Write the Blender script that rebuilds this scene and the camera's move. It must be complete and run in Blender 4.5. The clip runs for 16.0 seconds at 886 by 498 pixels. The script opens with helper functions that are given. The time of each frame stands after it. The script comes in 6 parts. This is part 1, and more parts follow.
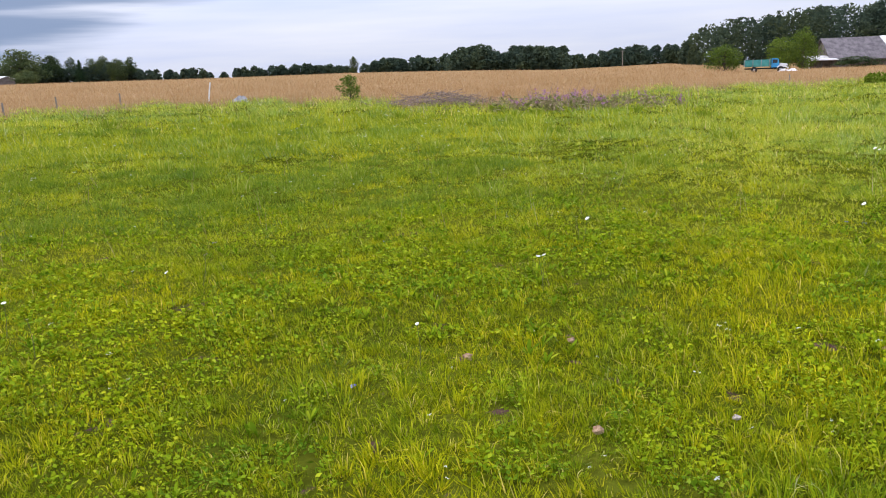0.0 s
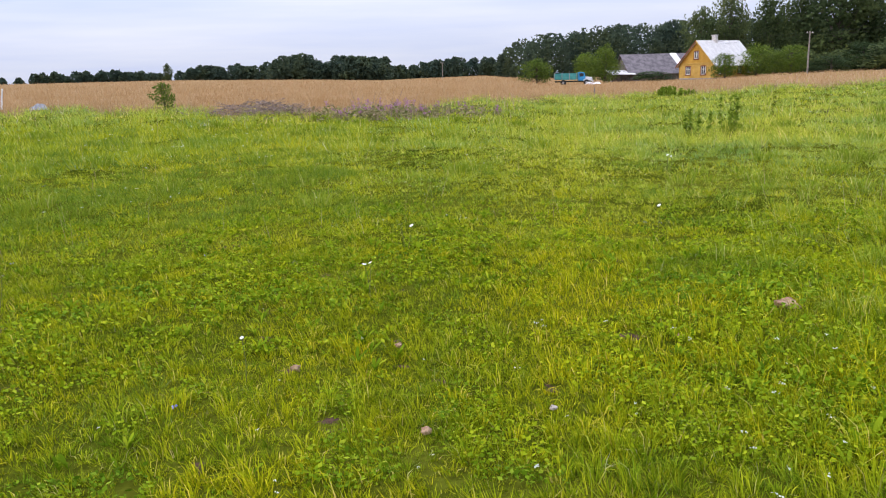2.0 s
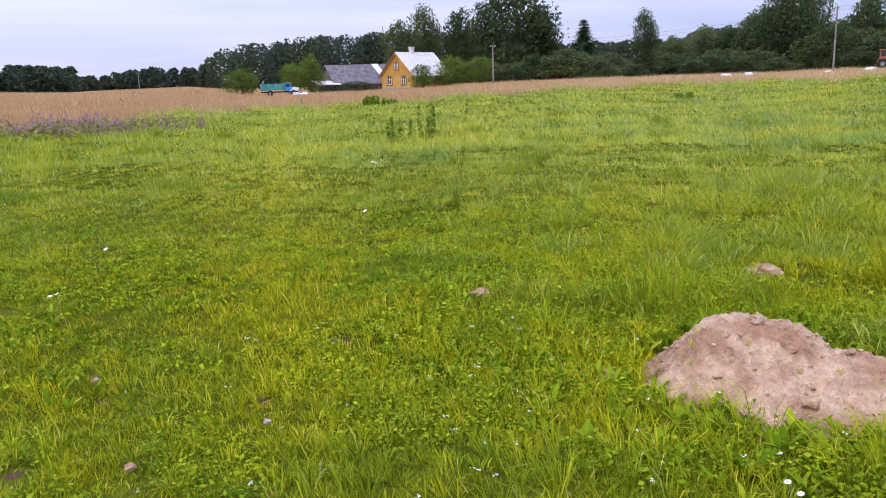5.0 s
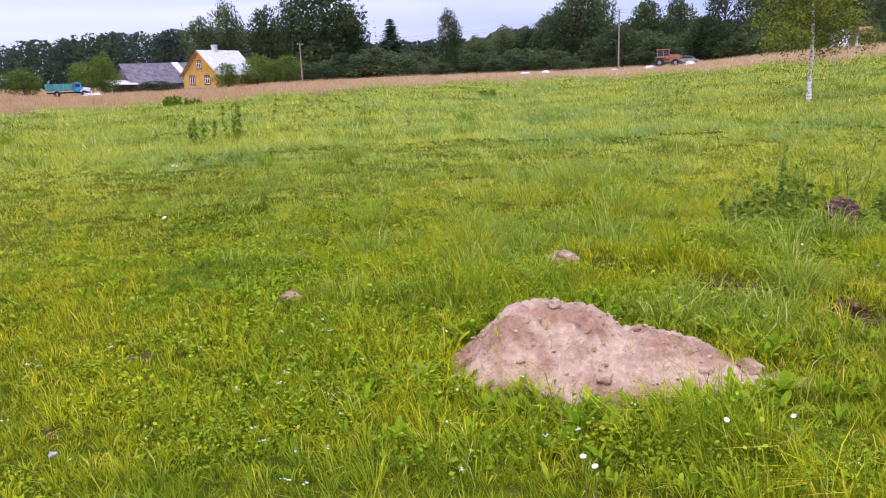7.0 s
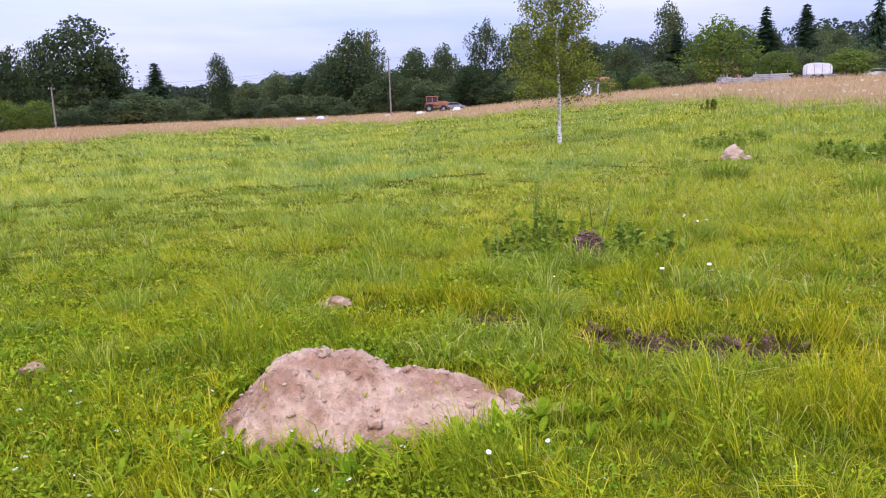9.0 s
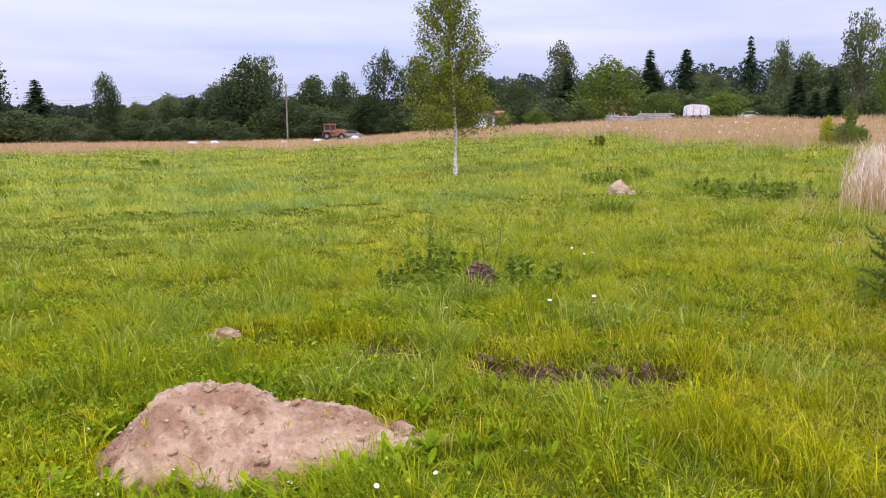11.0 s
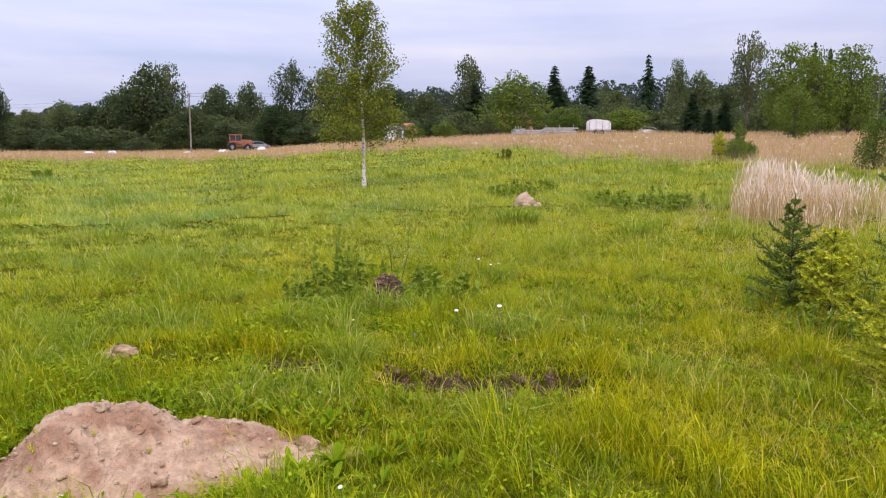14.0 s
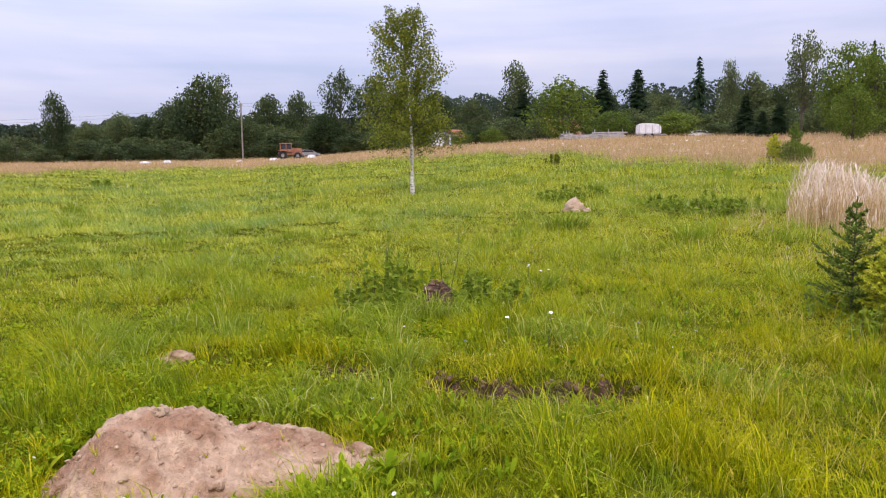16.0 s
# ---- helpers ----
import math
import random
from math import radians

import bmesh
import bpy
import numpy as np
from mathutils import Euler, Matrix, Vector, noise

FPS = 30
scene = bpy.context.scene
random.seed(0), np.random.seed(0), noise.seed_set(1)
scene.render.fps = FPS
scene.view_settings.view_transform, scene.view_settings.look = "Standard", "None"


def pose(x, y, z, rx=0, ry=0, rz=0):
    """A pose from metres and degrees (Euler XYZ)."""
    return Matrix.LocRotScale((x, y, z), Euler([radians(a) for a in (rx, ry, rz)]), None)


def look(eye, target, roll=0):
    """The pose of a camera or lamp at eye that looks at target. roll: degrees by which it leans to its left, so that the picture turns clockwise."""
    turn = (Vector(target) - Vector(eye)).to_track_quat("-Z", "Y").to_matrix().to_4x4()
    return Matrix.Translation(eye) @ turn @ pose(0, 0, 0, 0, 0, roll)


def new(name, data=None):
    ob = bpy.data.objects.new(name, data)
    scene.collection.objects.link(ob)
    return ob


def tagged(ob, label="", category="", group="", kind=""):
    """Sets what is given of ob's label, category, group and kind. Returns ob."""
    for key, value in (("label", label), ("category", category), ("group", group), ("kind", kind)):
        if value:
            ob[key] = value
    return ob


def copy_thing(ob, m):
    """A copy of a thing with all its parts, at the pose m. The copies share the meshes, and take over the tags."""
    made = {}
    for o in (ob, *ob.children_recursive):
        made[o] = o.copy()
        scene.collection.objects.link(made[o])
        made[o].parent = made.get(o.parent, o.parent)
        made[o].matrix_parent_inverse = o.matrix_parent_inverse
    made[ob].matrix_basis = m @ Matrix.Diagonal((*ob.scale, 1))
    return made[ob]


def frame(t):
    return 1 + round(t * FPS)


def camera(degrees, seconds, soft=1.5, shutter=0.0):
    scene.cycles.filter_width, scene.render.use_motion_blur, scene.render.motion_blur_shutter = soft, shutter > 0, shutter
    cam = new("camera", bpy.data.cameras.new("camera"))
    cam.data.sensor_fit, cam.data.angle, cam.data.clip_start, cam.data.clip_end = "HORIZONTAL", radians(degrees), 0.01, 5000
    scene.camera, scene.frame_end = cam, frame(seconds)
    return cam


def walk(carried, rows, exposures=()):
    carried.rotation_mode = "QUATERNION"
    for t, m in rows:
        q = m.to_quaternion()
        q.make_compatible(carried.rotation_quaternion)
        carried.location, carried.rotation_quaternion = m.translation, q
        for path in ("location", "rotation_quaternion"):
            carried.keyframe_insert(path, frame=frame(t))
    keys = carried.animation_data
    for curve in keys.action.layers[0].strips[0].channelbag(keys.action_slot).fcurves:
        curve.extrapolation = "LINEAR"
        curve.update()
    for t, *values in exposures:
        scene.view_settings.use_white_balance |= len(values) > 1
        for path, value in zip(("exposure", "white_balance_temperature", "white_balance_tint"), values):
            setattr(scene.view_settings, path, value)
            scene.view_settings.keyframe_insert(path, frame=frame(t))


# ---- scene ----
cam = camera(59.6, 16.0, soft=1.05)
PATH = [
    (0, (0.009, -0.069, 1.512), (0.033, 1.881, 1.068), -2.53),
    (0.5, (-0.002, -0.064, 1.509), (0.205, 1.879, 1.081), -2.24),
    (1, (0.006, -0.080, 1.505), (0.322, 1.843, 1.056), -1.74),
    (1.5, (0.014, -0.104, 1.509), (0.386, 1.812, 1.072), -1.93),
    (2, (0.029, -0.103, 1.510), (0.489, 1.794, 1.074), -1.75),
    (2.5, (0.050, -0.107, 1.508), (0.621, 1.758, 1.069), -1.89),
    (3, (0.073, -0.112, 1.509), (0.760, 1.716, 1.075), -1.56),
    (3.5, (0.083, -0.118, 1.511), (0.868, 1.672, 1.086), -1.07),
    (4, (0.074, -0.131, 1.506), (0.996, 1.597, 1.100), -1.10),
    (4.2, (0.080, -0.141, 1.512), (1.043, 1.563, 1.101), -1.63),
    (6.3, (0.147, -0.174, 1.503), (1.479, 1.248, 1.053), -1.09),
    (6.5, (0.161, -0.164, 1.500), (1.527, 1.224, 1.047), -1.44),
    (7, (0.183, -0.181, 1.502), (1.635, 1.117, 1.049), -2.10),
    (7.5, (0.210, -0.195, 1.504), (1.763, 0.987, 1.064), -2.32),
    (8, (0.228, -0.217, 1.512), (1.859, 0.867, 1.106), -2.24),
    (8.5, (0.247, -0.236, 1.513), (1.953, 0.735, 1.130), -2.41),
    (9, (0.256, -0.252, 1.512), (2.032, 0.595, 1.150), -2.09),
    (9.5, (0.259, -0.245, 1.514), (2.094, 0.478, 1.184), -0.17),
    (9.7, (0.266, -0.250, 1.520), (2.113, 0.444, 1.191), 0.12),
    (11.8, (0.224, -0.297, 1.537), (2.118, 0.275, 1.248), -0.53),
    (12, (0.244, -0.283, 1.533), (2.141, 0.280, 1.241), -0.45),
    (12.5, (0.247, -0.295, 1.533), (2.158, 0.219, 1.249), -0.32),
    (13, (0.243, -0.302, 1.531), (2.175, 0.139, 1.258), -0.04),
    (13.5, (0.247, -0.311, 1.533), (2.192, 0.069, 1.263), 0.03),
    (14, (0.242, -0.313, 1.532), (2.188, 0.066, 1.268), 0.18),
    (14.5, (0.244, -0.306, 1.535), (2.187, 0.092, 1.276), -0.15),
    (15, (0.241, -0.312, 1.534), (2.179, 0.118, 1.284), -0.20),
    (15.5, (0.238, -0.309, 1.537), (2.169, 0.148, 1.286), -0.51),
    (16, (0.244, -0.294, 1.534), (2.165, 0.206, 1.286), -0.51),
]
walk(cam, [(t, look(eye, target, roll)) for t, eye, target, roll in PATH], [(0.0, 0.01, 6950, 12), (3.0, -0.06, 6700, 14), (4.0, -0.09, 6550, 17), (6.5, 0.12, 6220, 26), (9.5, 0.13, 6160, 28), (12.0, -0.04, 7080, 20), (16.0, -0.06, 7080, 21)])

# ---- sky and sun ----
world = bpy.data.worlds.new("sky")
scene.world = world
world.use_nodes = True
wt = world.node_tree
wt.nodes.clear()


def link_nodes(tree, a, out, b, inp):
    tree.links.new(a.outputs[out], b.inputs[inp])


def mix_col(t, fac, fac_out, a, b, kind="MIX"):
    m = t.nodes.new("ShaderNodeMix")
    m.data_type, m.blend_type = "RGBA", kind
    if fac is None:
        m.inputs[0].default_value = fac_out
    else:
        link_nodes(t, fac, fac_out, m, 0)
    for sock, v in ((6, a), (7, b)):
        if isinstance(v, tuple):
            m.inputs[sock].default_value = (*v, 1)
        else:
            t.links.new(v, m.inputs[sock])
    return m.outputs[2]


def build_sky():
    n = wt.nodes
    out, bg = n.new("ShaderNodeOutputWorld"), n.new("ShaderNodeBackground")
    sky = n.new("ShaderNodeTexSky")
    sky.sky_type, sky.sun_disc = "NISHITA", False
    sky.sun_elevation, sky.sun_rotation = radians(38), radians(250)
    sky.dust_density = 3.0
    coord, sep = n.new("ShaderNodeTexCoord"), n.new("ShaderNodeSeparateXYZ")
    link_nodes(wt, coord, "Generated", sep, 0)
    # an overcast dome, three times as bright overhead as at the horizon
    up = n.new("ShaderNodeMath")
    up.operation, up.use_clamp = "MAXIMUM", False
    up.inputs[1].default_value = 0.0
    link_nodes(wt, sep, "Z", up, 0)
    gain = n.new("ShaderNodeMath")
    gain.operation = "MULTIPLY_ADD"
    gain.inputs[1].default_value, gain.inputs[2].default_value = 2.4, 0.92
    link_nodes(wt, up, 0, gain, 0)
    # a little brighter to the north than to the east
    north = n.new("ShaderNodeVectorMath")
    north.operation, north.inputs[1].default_value = "DOT_PRODUCT", (-0.06, 0.13, 0.0)
    link_nodes(wt, coord, "Generated", north, 0)
    side = n.new("ShaderNodeMath")
    side.operation = "MULTIPLY_ADD"
    link_nodes(wt, north, "Value", side, 0)
    link_nodes(wt, gain, 0, side, 1)
    link_nodes(wt, gain, 0, side, 2)
    # long flat banks of cloud: the direction laid on a plane far overhead
    low = n.new("ShaderNodeMath")
    low.operation = "ADD"
    low.inputs[1].default_value = 0.16
    link_nodes(wt, up, 0, low, 0)
    flat = n.new("ShaderNodeVectorMath")
    flat.operation = "DIVIDE"
    joined = n.new("ShaderNodeCombineXYZ")
    for k in range(3):
        link_nodes(wt, low, 0, joined, k)
    link_nodes(wt, coord, "Generated", flat, 0)
    link_nodes(wt, joined, 0, flat, 1)
    place = n.new("ShaderNodeMapping")
    place.inputs["Location"].default_value = SKY_SHIFT
    place.inputs["Rotation"].default_value = (0, 0, radians(25))
    place.inputs["Scale"].default_value = (0.5, 1.0, 0.6)
    link_nodes(wt, flat, 0, place, 0)
    # long level streaks low over the horizon
    level = n.new("ShaderNodeMapping")
    level.inputs["Scale"].default_value = (0.9, 0.9, 13.0)
    link_nodes(wt, coord, "Generated", level, 0)
    noise_a, noise_b = n.new("ShaderNodeTexNoise"), n.new("ShaderNodeTexNoise")
    for node, size, detail, source in ((noise_a, 0.9, 5.0, place), (noise_b, 1.7, 5.0, level)):
        node.inputs["Scale"].default_value, node.inputs["Detail"].default_value = size, detail
        link_nodes(wt, source, 0, node, "Vector")
    ramp = n.new("ShaderNodeValToRGB")
    e = ramp.color_ramp.elements
    e[0].position, e[0].color = 0.36, (*SKY_DARK, 1)
    e[1].position, e[1].color = 0.62, (*SKY_PALE, 1)
    mid = ramp.color_ramp.elements.new(0.47)
    mid.color = (*SKY_MID, 1)
    mixed = n.new("ShaderNodeMath")
    mixed.operation = "MULTIPLY_ADD"
    mixed.inputs[1].default_value = 0.55
    add = n.new("ShaderNodeMath")
    add.operation = "MULTIPLY"
    add.inputs[1].default_value = 0.45
    link_nodes(wt, noise_a, 0, add, 0)
    link_nodes(wt, noise_b, 0, mixed, 0)
    link_nodes(wt, add, 0, mixed, 2)
    link_nodes(wt, mixed, 0, ramp, 0)
    tint = n.new("ShaderNodeVectorMath")
    tint.operation = "MULTIPLY"
    link_nodes(wt, ramp, 0, tint, 0)
    link_nodes(wt, side, 0, tint, 1)
    thin = n.new("ShaderNodeVectorMath")
    thin.operation = "SCALE"
    thin.inputs["Scale"].default_value = 0.012
    link_nodes(wt, sky, 0, thin, 0)
    both = n.new("ShaderNodeVectorMath")
    both.operation = "ADD"
    link_nodes(wt, tint, 0, both, 0)
    link_nodes(wt, thin, 0, both, 1)
    # one heavy grey-blue cloud in the north-west
    far = n.new("ShaderNodeVectorMath")
    far.operation, far.inputs[1].default_value = "DISTANCE", (math.sin(radians(-31)) * 0.93, math.cos(radians(-31)) * 0.93, 0.375)
    link_nodes(wt, coord, "Generated", far, 0)
    ragged = n.new("ShaderNodeMath")
    ragged.operation, ragged.inputs[1].default_value = "MULTIPLY_ADD", 0.34
    link_nodes(wt, noise_b, 0, ragged, 0)
    link_nodes(wt, far, "Value", ragged, 2)
    veil = n.new("ShaderNodeMapRange")
    veil.interpolation_type = "SMOOTHSTEP"
    for key, val in (("From Min", 0.50), ("From Max", 0.575), ("To Min", 0.85), ("To Max", 0.0)):
        veil.inputs[key].default_value = val
    link_nodes(wt, ragged, 0, veil, 0)
    heavy = mix_col(wt, veil, 0, both.outputs[0], CLOUD)
    wt.links.new(heavy, bg.inputs["Color"])
    bg.inputs["Strength"].default_value = SKY_STRENGTH
    link_nodes(wt, bg, 0, out, 0)


SKY_SHIFT, SKY_STRENGTH = (3.1, 0.7, 0.0), 0.96
SKY_DARK, SKY_MID, SKY_PALE = (0.45, 0.56, 0.82), (0.55, 0.64, 0.89), (0.685, 0.75, 0.92)
CLOUD = (0.20, 0.31, 0.53)
build_sky()
sun = new("sun", bpy.data.lights.new("sun", "SUN"))
sun.data.energy, sun.data.angle, sun.data.color = 1.5, radians(25), (1.0, 0.95, 0.86)
sun.matrix_world = look((-40, -15, 40), (0, 0, 0))


# ---- materials ----
def node_mat(name):
    m = bpy.data.materials.new(name)
    m.use_nodes = True
    t = m.node_tree
    b = t.nodes["Principled BSDF"]
    b.inputs["Specular IOR Level"].default_value = 0.3
    return m, t, b


def noise_fac(t, size, detail=3.0, coord="Object"):
    c, nz = t.nodes.new("ShaderNodeTexCoord"), t.nodes.new("ShaderNodeTexNoise")
    nz.inputs["Scale"].default_value, nz.inputs["Detail"].default_value = size, detail
    link_nodes(t, c, coord, nz, "Vector")
    return nz


def ramp_of(t, src, out, stops):
    r = t.nodes.new("ShaderNodeValToRGB")
    e = r.color_ramp.elements
    while len(e) < len(stops):
        e.new(0.5)
    for el, (pos, col) in zip(e, stops):
        el.position, el.color = pos, (*col, 1)
    link_nodes(t, src, out, r, 0)
    return r


def surface(name, dark, pale, size=4.0, fine=40.0, rough=0.8, metal=0.0, bump=0.3, depth=0.01, spread=(0.35, 0.65), random_by=0.0, grit=0.0):
    """A worn surface: broad stains, fine grain and a little relief."""
    m, t, b = node_mat(name)
    broad, grain = noise_fac(t, size, 4.0), noise_fac(t, fine, 4.0)
    col = ramp_of(t, broad, 0, [(spread[0], dark), (spread[1], pale)]).outputs[0]
    g = ramp_of(t, grain, 0, [(0.3, (0.72, 0.72, 0.72)), (0.7, (1.12, 1.12, 1.12))]).outputs[0]
    col = mix_col(t, None, 1.0, col, g, "MULTIPLY")
    if random_by:
        info = t.nodes.new("ShaderNodeObjectInfo")
        k = ramp_of(t, info, "Random", [(0.0, (1 - random_by,) * 3), (1.0, (1 + random_by,) * 3)]).outputs[0]
        col = mix_col(t, None, 1.0, col, k, "MULTIPLY")
    t.links.new(col, b.inputs["Base Color"])
    b.inputs["Roughness"].default_value, b.inputs["Metallic"].default_value = rough, metal
    bp = t.nodes.new("ShaderNodeBump")
    bp.inputs["Strength"].default_value, bp.inputs["Distance"].default_value = bump, depth
    link_nodes(t, grain, 0, bp, "Height")
    if grit:
        fine_grit = noise_fac(t, grit, 3.0)
        second = t.nodes.new("ShaderNodeBump")
        second.inputs["Strength"].default_value, second.inputs["Distance"].default_value = 0.8, depth * 0.35
        link_nodes(t, fine_grit, 0, second, "Height")
        link_nodes(t, bp, 0, second, "Normal")
        bp = second
    link_nodes(t, bp, 0, b, "Normal")
    return m


def leafy(name, stops, patch_stops=None, patch=0.35, thin=0.35, rough=0.65, object_vary=0.0, fine_patch=2.2, broad=0.55):
    """Leaves and blades: a colour of its own for each leaf, drifting from patch to patch, and light let through."""
    m, t, b = node_mat(name)
    geo = t.nodes.new("ShaderNodeNewGeometry")
    col = ramp_of(t, geo, "Random Per Island", stops).outputs[0]
    if patch_stops:
        a = noise_fac(t, patch, 2.0)
        f = noise_fac(t, fine_patch, 2.0)
        s = t.nodes.new("ShaderNodeMath")
        s.operation = "MULTIPLY_ADD"
        s.inputs[1].default_value = 1.0 - broad
        h = t.nodes.new("ShaderNodeMath")
        h.operation = "MULTIPLY"
        h.inputs[1].default_value = broad
        link_nodes(t, a, 0, h, 0)
        link_nodes(t, f, 0, s, 0)
        link_nodes(t, h, 0, s, 2)
        col = mix_col(t, None, 1.0, col, ramp_of(t, s, 0, patch_stops).outputs[0], "MULTIPLY")
    if object_vary:
        info = t.nodes.new("ShaderNodeObjectInfo")
        k = ramp_of(t, info, "Random", [(0.0, (1 - object_vary, 1 - object_vary * 0.8, 1 - object_vary)), (1.0, (1 + object_vary, 1 + object_vary * 0.8, 1 + object_vary * 0.4))]).outputs[0]
        col = mix_col(t, None, 1.0, col, k, "MULTIPLY")
    t.links.new(col, b.inputs["Base Color"])
    b.inputs["Roughness"].default_value, b.inputs["Specular IOR Level"].default_value = rough, 0.04
    tr, mx = t.nodes.new("ShaderNodeBsdfTranslucent"), t.nodes.new("ShaderNodeMixShader")
    t.links.new(col, tr.inputs["Color"])
    mx.inputs[0].default_value = thin
    link_nodes(t, b, 0, mx, 1)
    link_nodes(t, tr, 0, mx, 2)
    t.links.new(mx.outputs[0], t.nodes["Material Output"].inputs["Surface"])
    return m


GREEN_PATCH = [(0.36, (0.48, 0.68, 1.15)), (0.45, (0.85, 0.92, 1.05)), (0.52, (1.05, 1.02, 0.95)), (0.60, (1.25, 1.12, 0.8))]
grass_mat = leafy("meadow grass", [(0.0, (0.161, 0.212, 0.0042)), (0.3, (0.300, 0.350, 0.0074)), (0.65, (0.412, 0.429, 0.0106)), (0.9, (0.546, 0.519, 0.0191)), (1.0, (0.642, 0.509, 0.1378))], GREEN_PATCH, patch=0.7, thin=0.25, fine_patch=4.0, broad=0.6)
# darker copy of the meadow grass, standing for shade below the taller tufts
shaded_turf_mat = leafy("short turf darkened for tuft shade", [(0.0, (0.102, 0.156, 0.0031)), (0.35, (0.218, 0.272, 0.0060)), (0.75, (0.346, 0.363, 0.0090)), (0.95, (0.467, 0.432, 0.0201)), (1.0, (0.509, 0.403, 0.1208))], GREEN_PATCH, patch=0.7, thin=0.2, fine_patch=5.0, broad=0.5)
mid_grass_mat = leafy("distant meadow grass", [(0.0, (0.205, 0.268, 0.0107)), (0.45, (0.335, 0.385, 0.0150)), (0.9, (0.465, 0.476, 0.0235)), (1.0, (0.584, 0.524, 0.1284))], GREEN_PATCH, patch=0.45, thin=0.3, fine_patch=2.2, broad=0.6)
# pale seeding grass; the extra grey-blue in it stands for distance haze
hazy_grass_mat = leafy("seeding meadow grass with haze", [(0.0, (0.252, 0.345, 0.0477)), (0.4, (0.348, 0.429, 0.0657)), (0.75, (0.444, 0.509, 0.0901)), (0.93, (0.567, 0.572, 0.1590)), (1.0, (0.728, 0.625, 0.3392))], [(0.36, (0.58, 0.75, 0.95)), (0.46, (0.92, 0.97, 1.0)), (0.58, (1.28, 1.13, 0.82))], patch=0.3, thin=0.3, fine_patch=1.6, broad=0.6)
rank_mat = leafy("dark rank herbage", [(0.0, (0.11, 0.18, 0.012)), (0.5, (0.175, 0.26, 0.02)), (0.9, (0.25, 0.33, 0.032)), (1.0, (0.33, 0.36, 0.10))], [(0.38, (0.8, 0.9, 1.1)), (0.6, (1.2, 1.1, 0.9))], patch=1.2, thin=0.25)
seed_mat = leafy("brown seeding grass", [(0.0, (0.30, 0.22, 0.12)), (0.6, (0.44, 0.33, 0.20)), (1.0, (0.58, 0.46, 0.30))], None, thin=0.25)
herb_mat = leafy("clover and herb leaves", [(0.0, (0.119, 0.194, 0.0054)), (0.5, (0.205, 0.292, 0.0086)), (0.85, (0.292, 0.373, 0.0130)), (1.0, (0.410, 0.454, 0.0270))], GREEN_PATCH, patch=0.8, thin=0.2, fine_patch=5.0)
gold_grass_mat = leafy("yellowing grass", [(0.0, (0.44, 0.42, 0.03)), (0.6, (0.56, 0.49, 0.06)), (1.0, (0.62, 0.49, 0.18))], None, thin=0.3)
rosette_mat = leafy("dandelion leaves", [(0.0, (0.09, 0.17, 0.005)), (0.5, (0.18, 0.28, 0.009)), (0.85, (0.28, 0.37, 0.015)), (1.0, (0.40, 0.44, 0.025))], None, thin=0.35)
blue_grass_mat = leafy("coarse tussock grass", [(0.0, (0.15, 0.235, 0.014)), (0.5, (0.25, 0.335, 0.026)), (0.88, (0.36, 0.42, 0.045)), (1.0, (0.58, 0.55, 0.20))], None, thin=0.35)
dry_mat = leafy("ripe dry grass", [(0.0, (0.42, 0.27, 0.15)), (0.4, (0.52, 0.36, 0.21)), (0.74, (0.62, 0.46, 0.30)), (0.84, (0.70, 0.55, 0.39)), (0.86, (0.34, 0.32, 0.06)), (1.0, (0.42, 0.38, 0.09))], [(0.36, (0.66, 0.74, 0.5)), (0.46, (0.95, 0.95, 0.9)), (0.62, (1.15, 1.1, 1.15))], patch=0.12, thin=0.3, fine_patch=0.7)
hay_mat = leafy("golden ripe hay", [(0.0, (0.38, 0.225, 0.10)), (0.4, (0.43, 0.265, 0.125)), (0.85, (0.48, 0.315, 0.165)), (1.0, (0.54, 0.40, 0.25))], [(0.38, (0.86, 0.80, 0.70)), (0.5, (1, 1, 1)), (0.60, (1.12, 1.12, 1.2))], patch=0.10, thin=0.3, fine_patch=0.35)
pale_dry_mat = leafy("bleached reed grass", [(0.0, (0.40, 0.25, 0.09)), (0.4, (0.58, 0.40, 0.20)), (0.8, (0.72, 0.55, 0.34)), (1.0, (0.82, 0.69, 0.50))], None, thin=0.3)
plume_mat = leafy("silky reed plumes", [(0.0, (0.66, 0.50, 0.36)), (0.6, (0.80, 0.66, 0.51)), (1.0, (0.88, 0.78, 0.66))], None, thin=0.3)
# leaf greens greyed and lifted, with distance haze mixed into the colour
hazy_tree_mat = leafy("tree leaves", [(0.0, (0.060, 0.083, 0.042)), (0.6, (0.090, 0.123, 0.055)), (1.0, (0.126, 0.158, 0.066))], [(0.38, (0.7, 0.78, 0.85)), (0.5, (1, 1, 1)), (0.6, (1.35, 1.25, 1.05))], patch=0.9, thin=0.4, object_vary=0.45, fine_patch=2.5)
lime_mat = leafy("bright tree leaves", [(0.0, (0.07, 0.12, 0.022)), (0.6, (0.125, 0.185, 0.032)), (1.0, (0.20, 0.255, 0.045))], None, thin=0.3, object_vary=0.2)
birch_leaf_mat = leafy("birch leaves", [(0.0, (0.09, 0.125, 0.018)), (0.5, (0.175, 0.21, 0.03)), (1.0, (0.33, 0.33, 0.05))], None, thin=0.35)
spruce_mat = leafy("spruce needles", [(0.0, (0.014, 0.032, 0.018)), (0.7, (0.028, 0.055, 0.026)), (1.0, (0.05, 0.08, 0.03))], None, thin=0.1, object_vary=0.3)
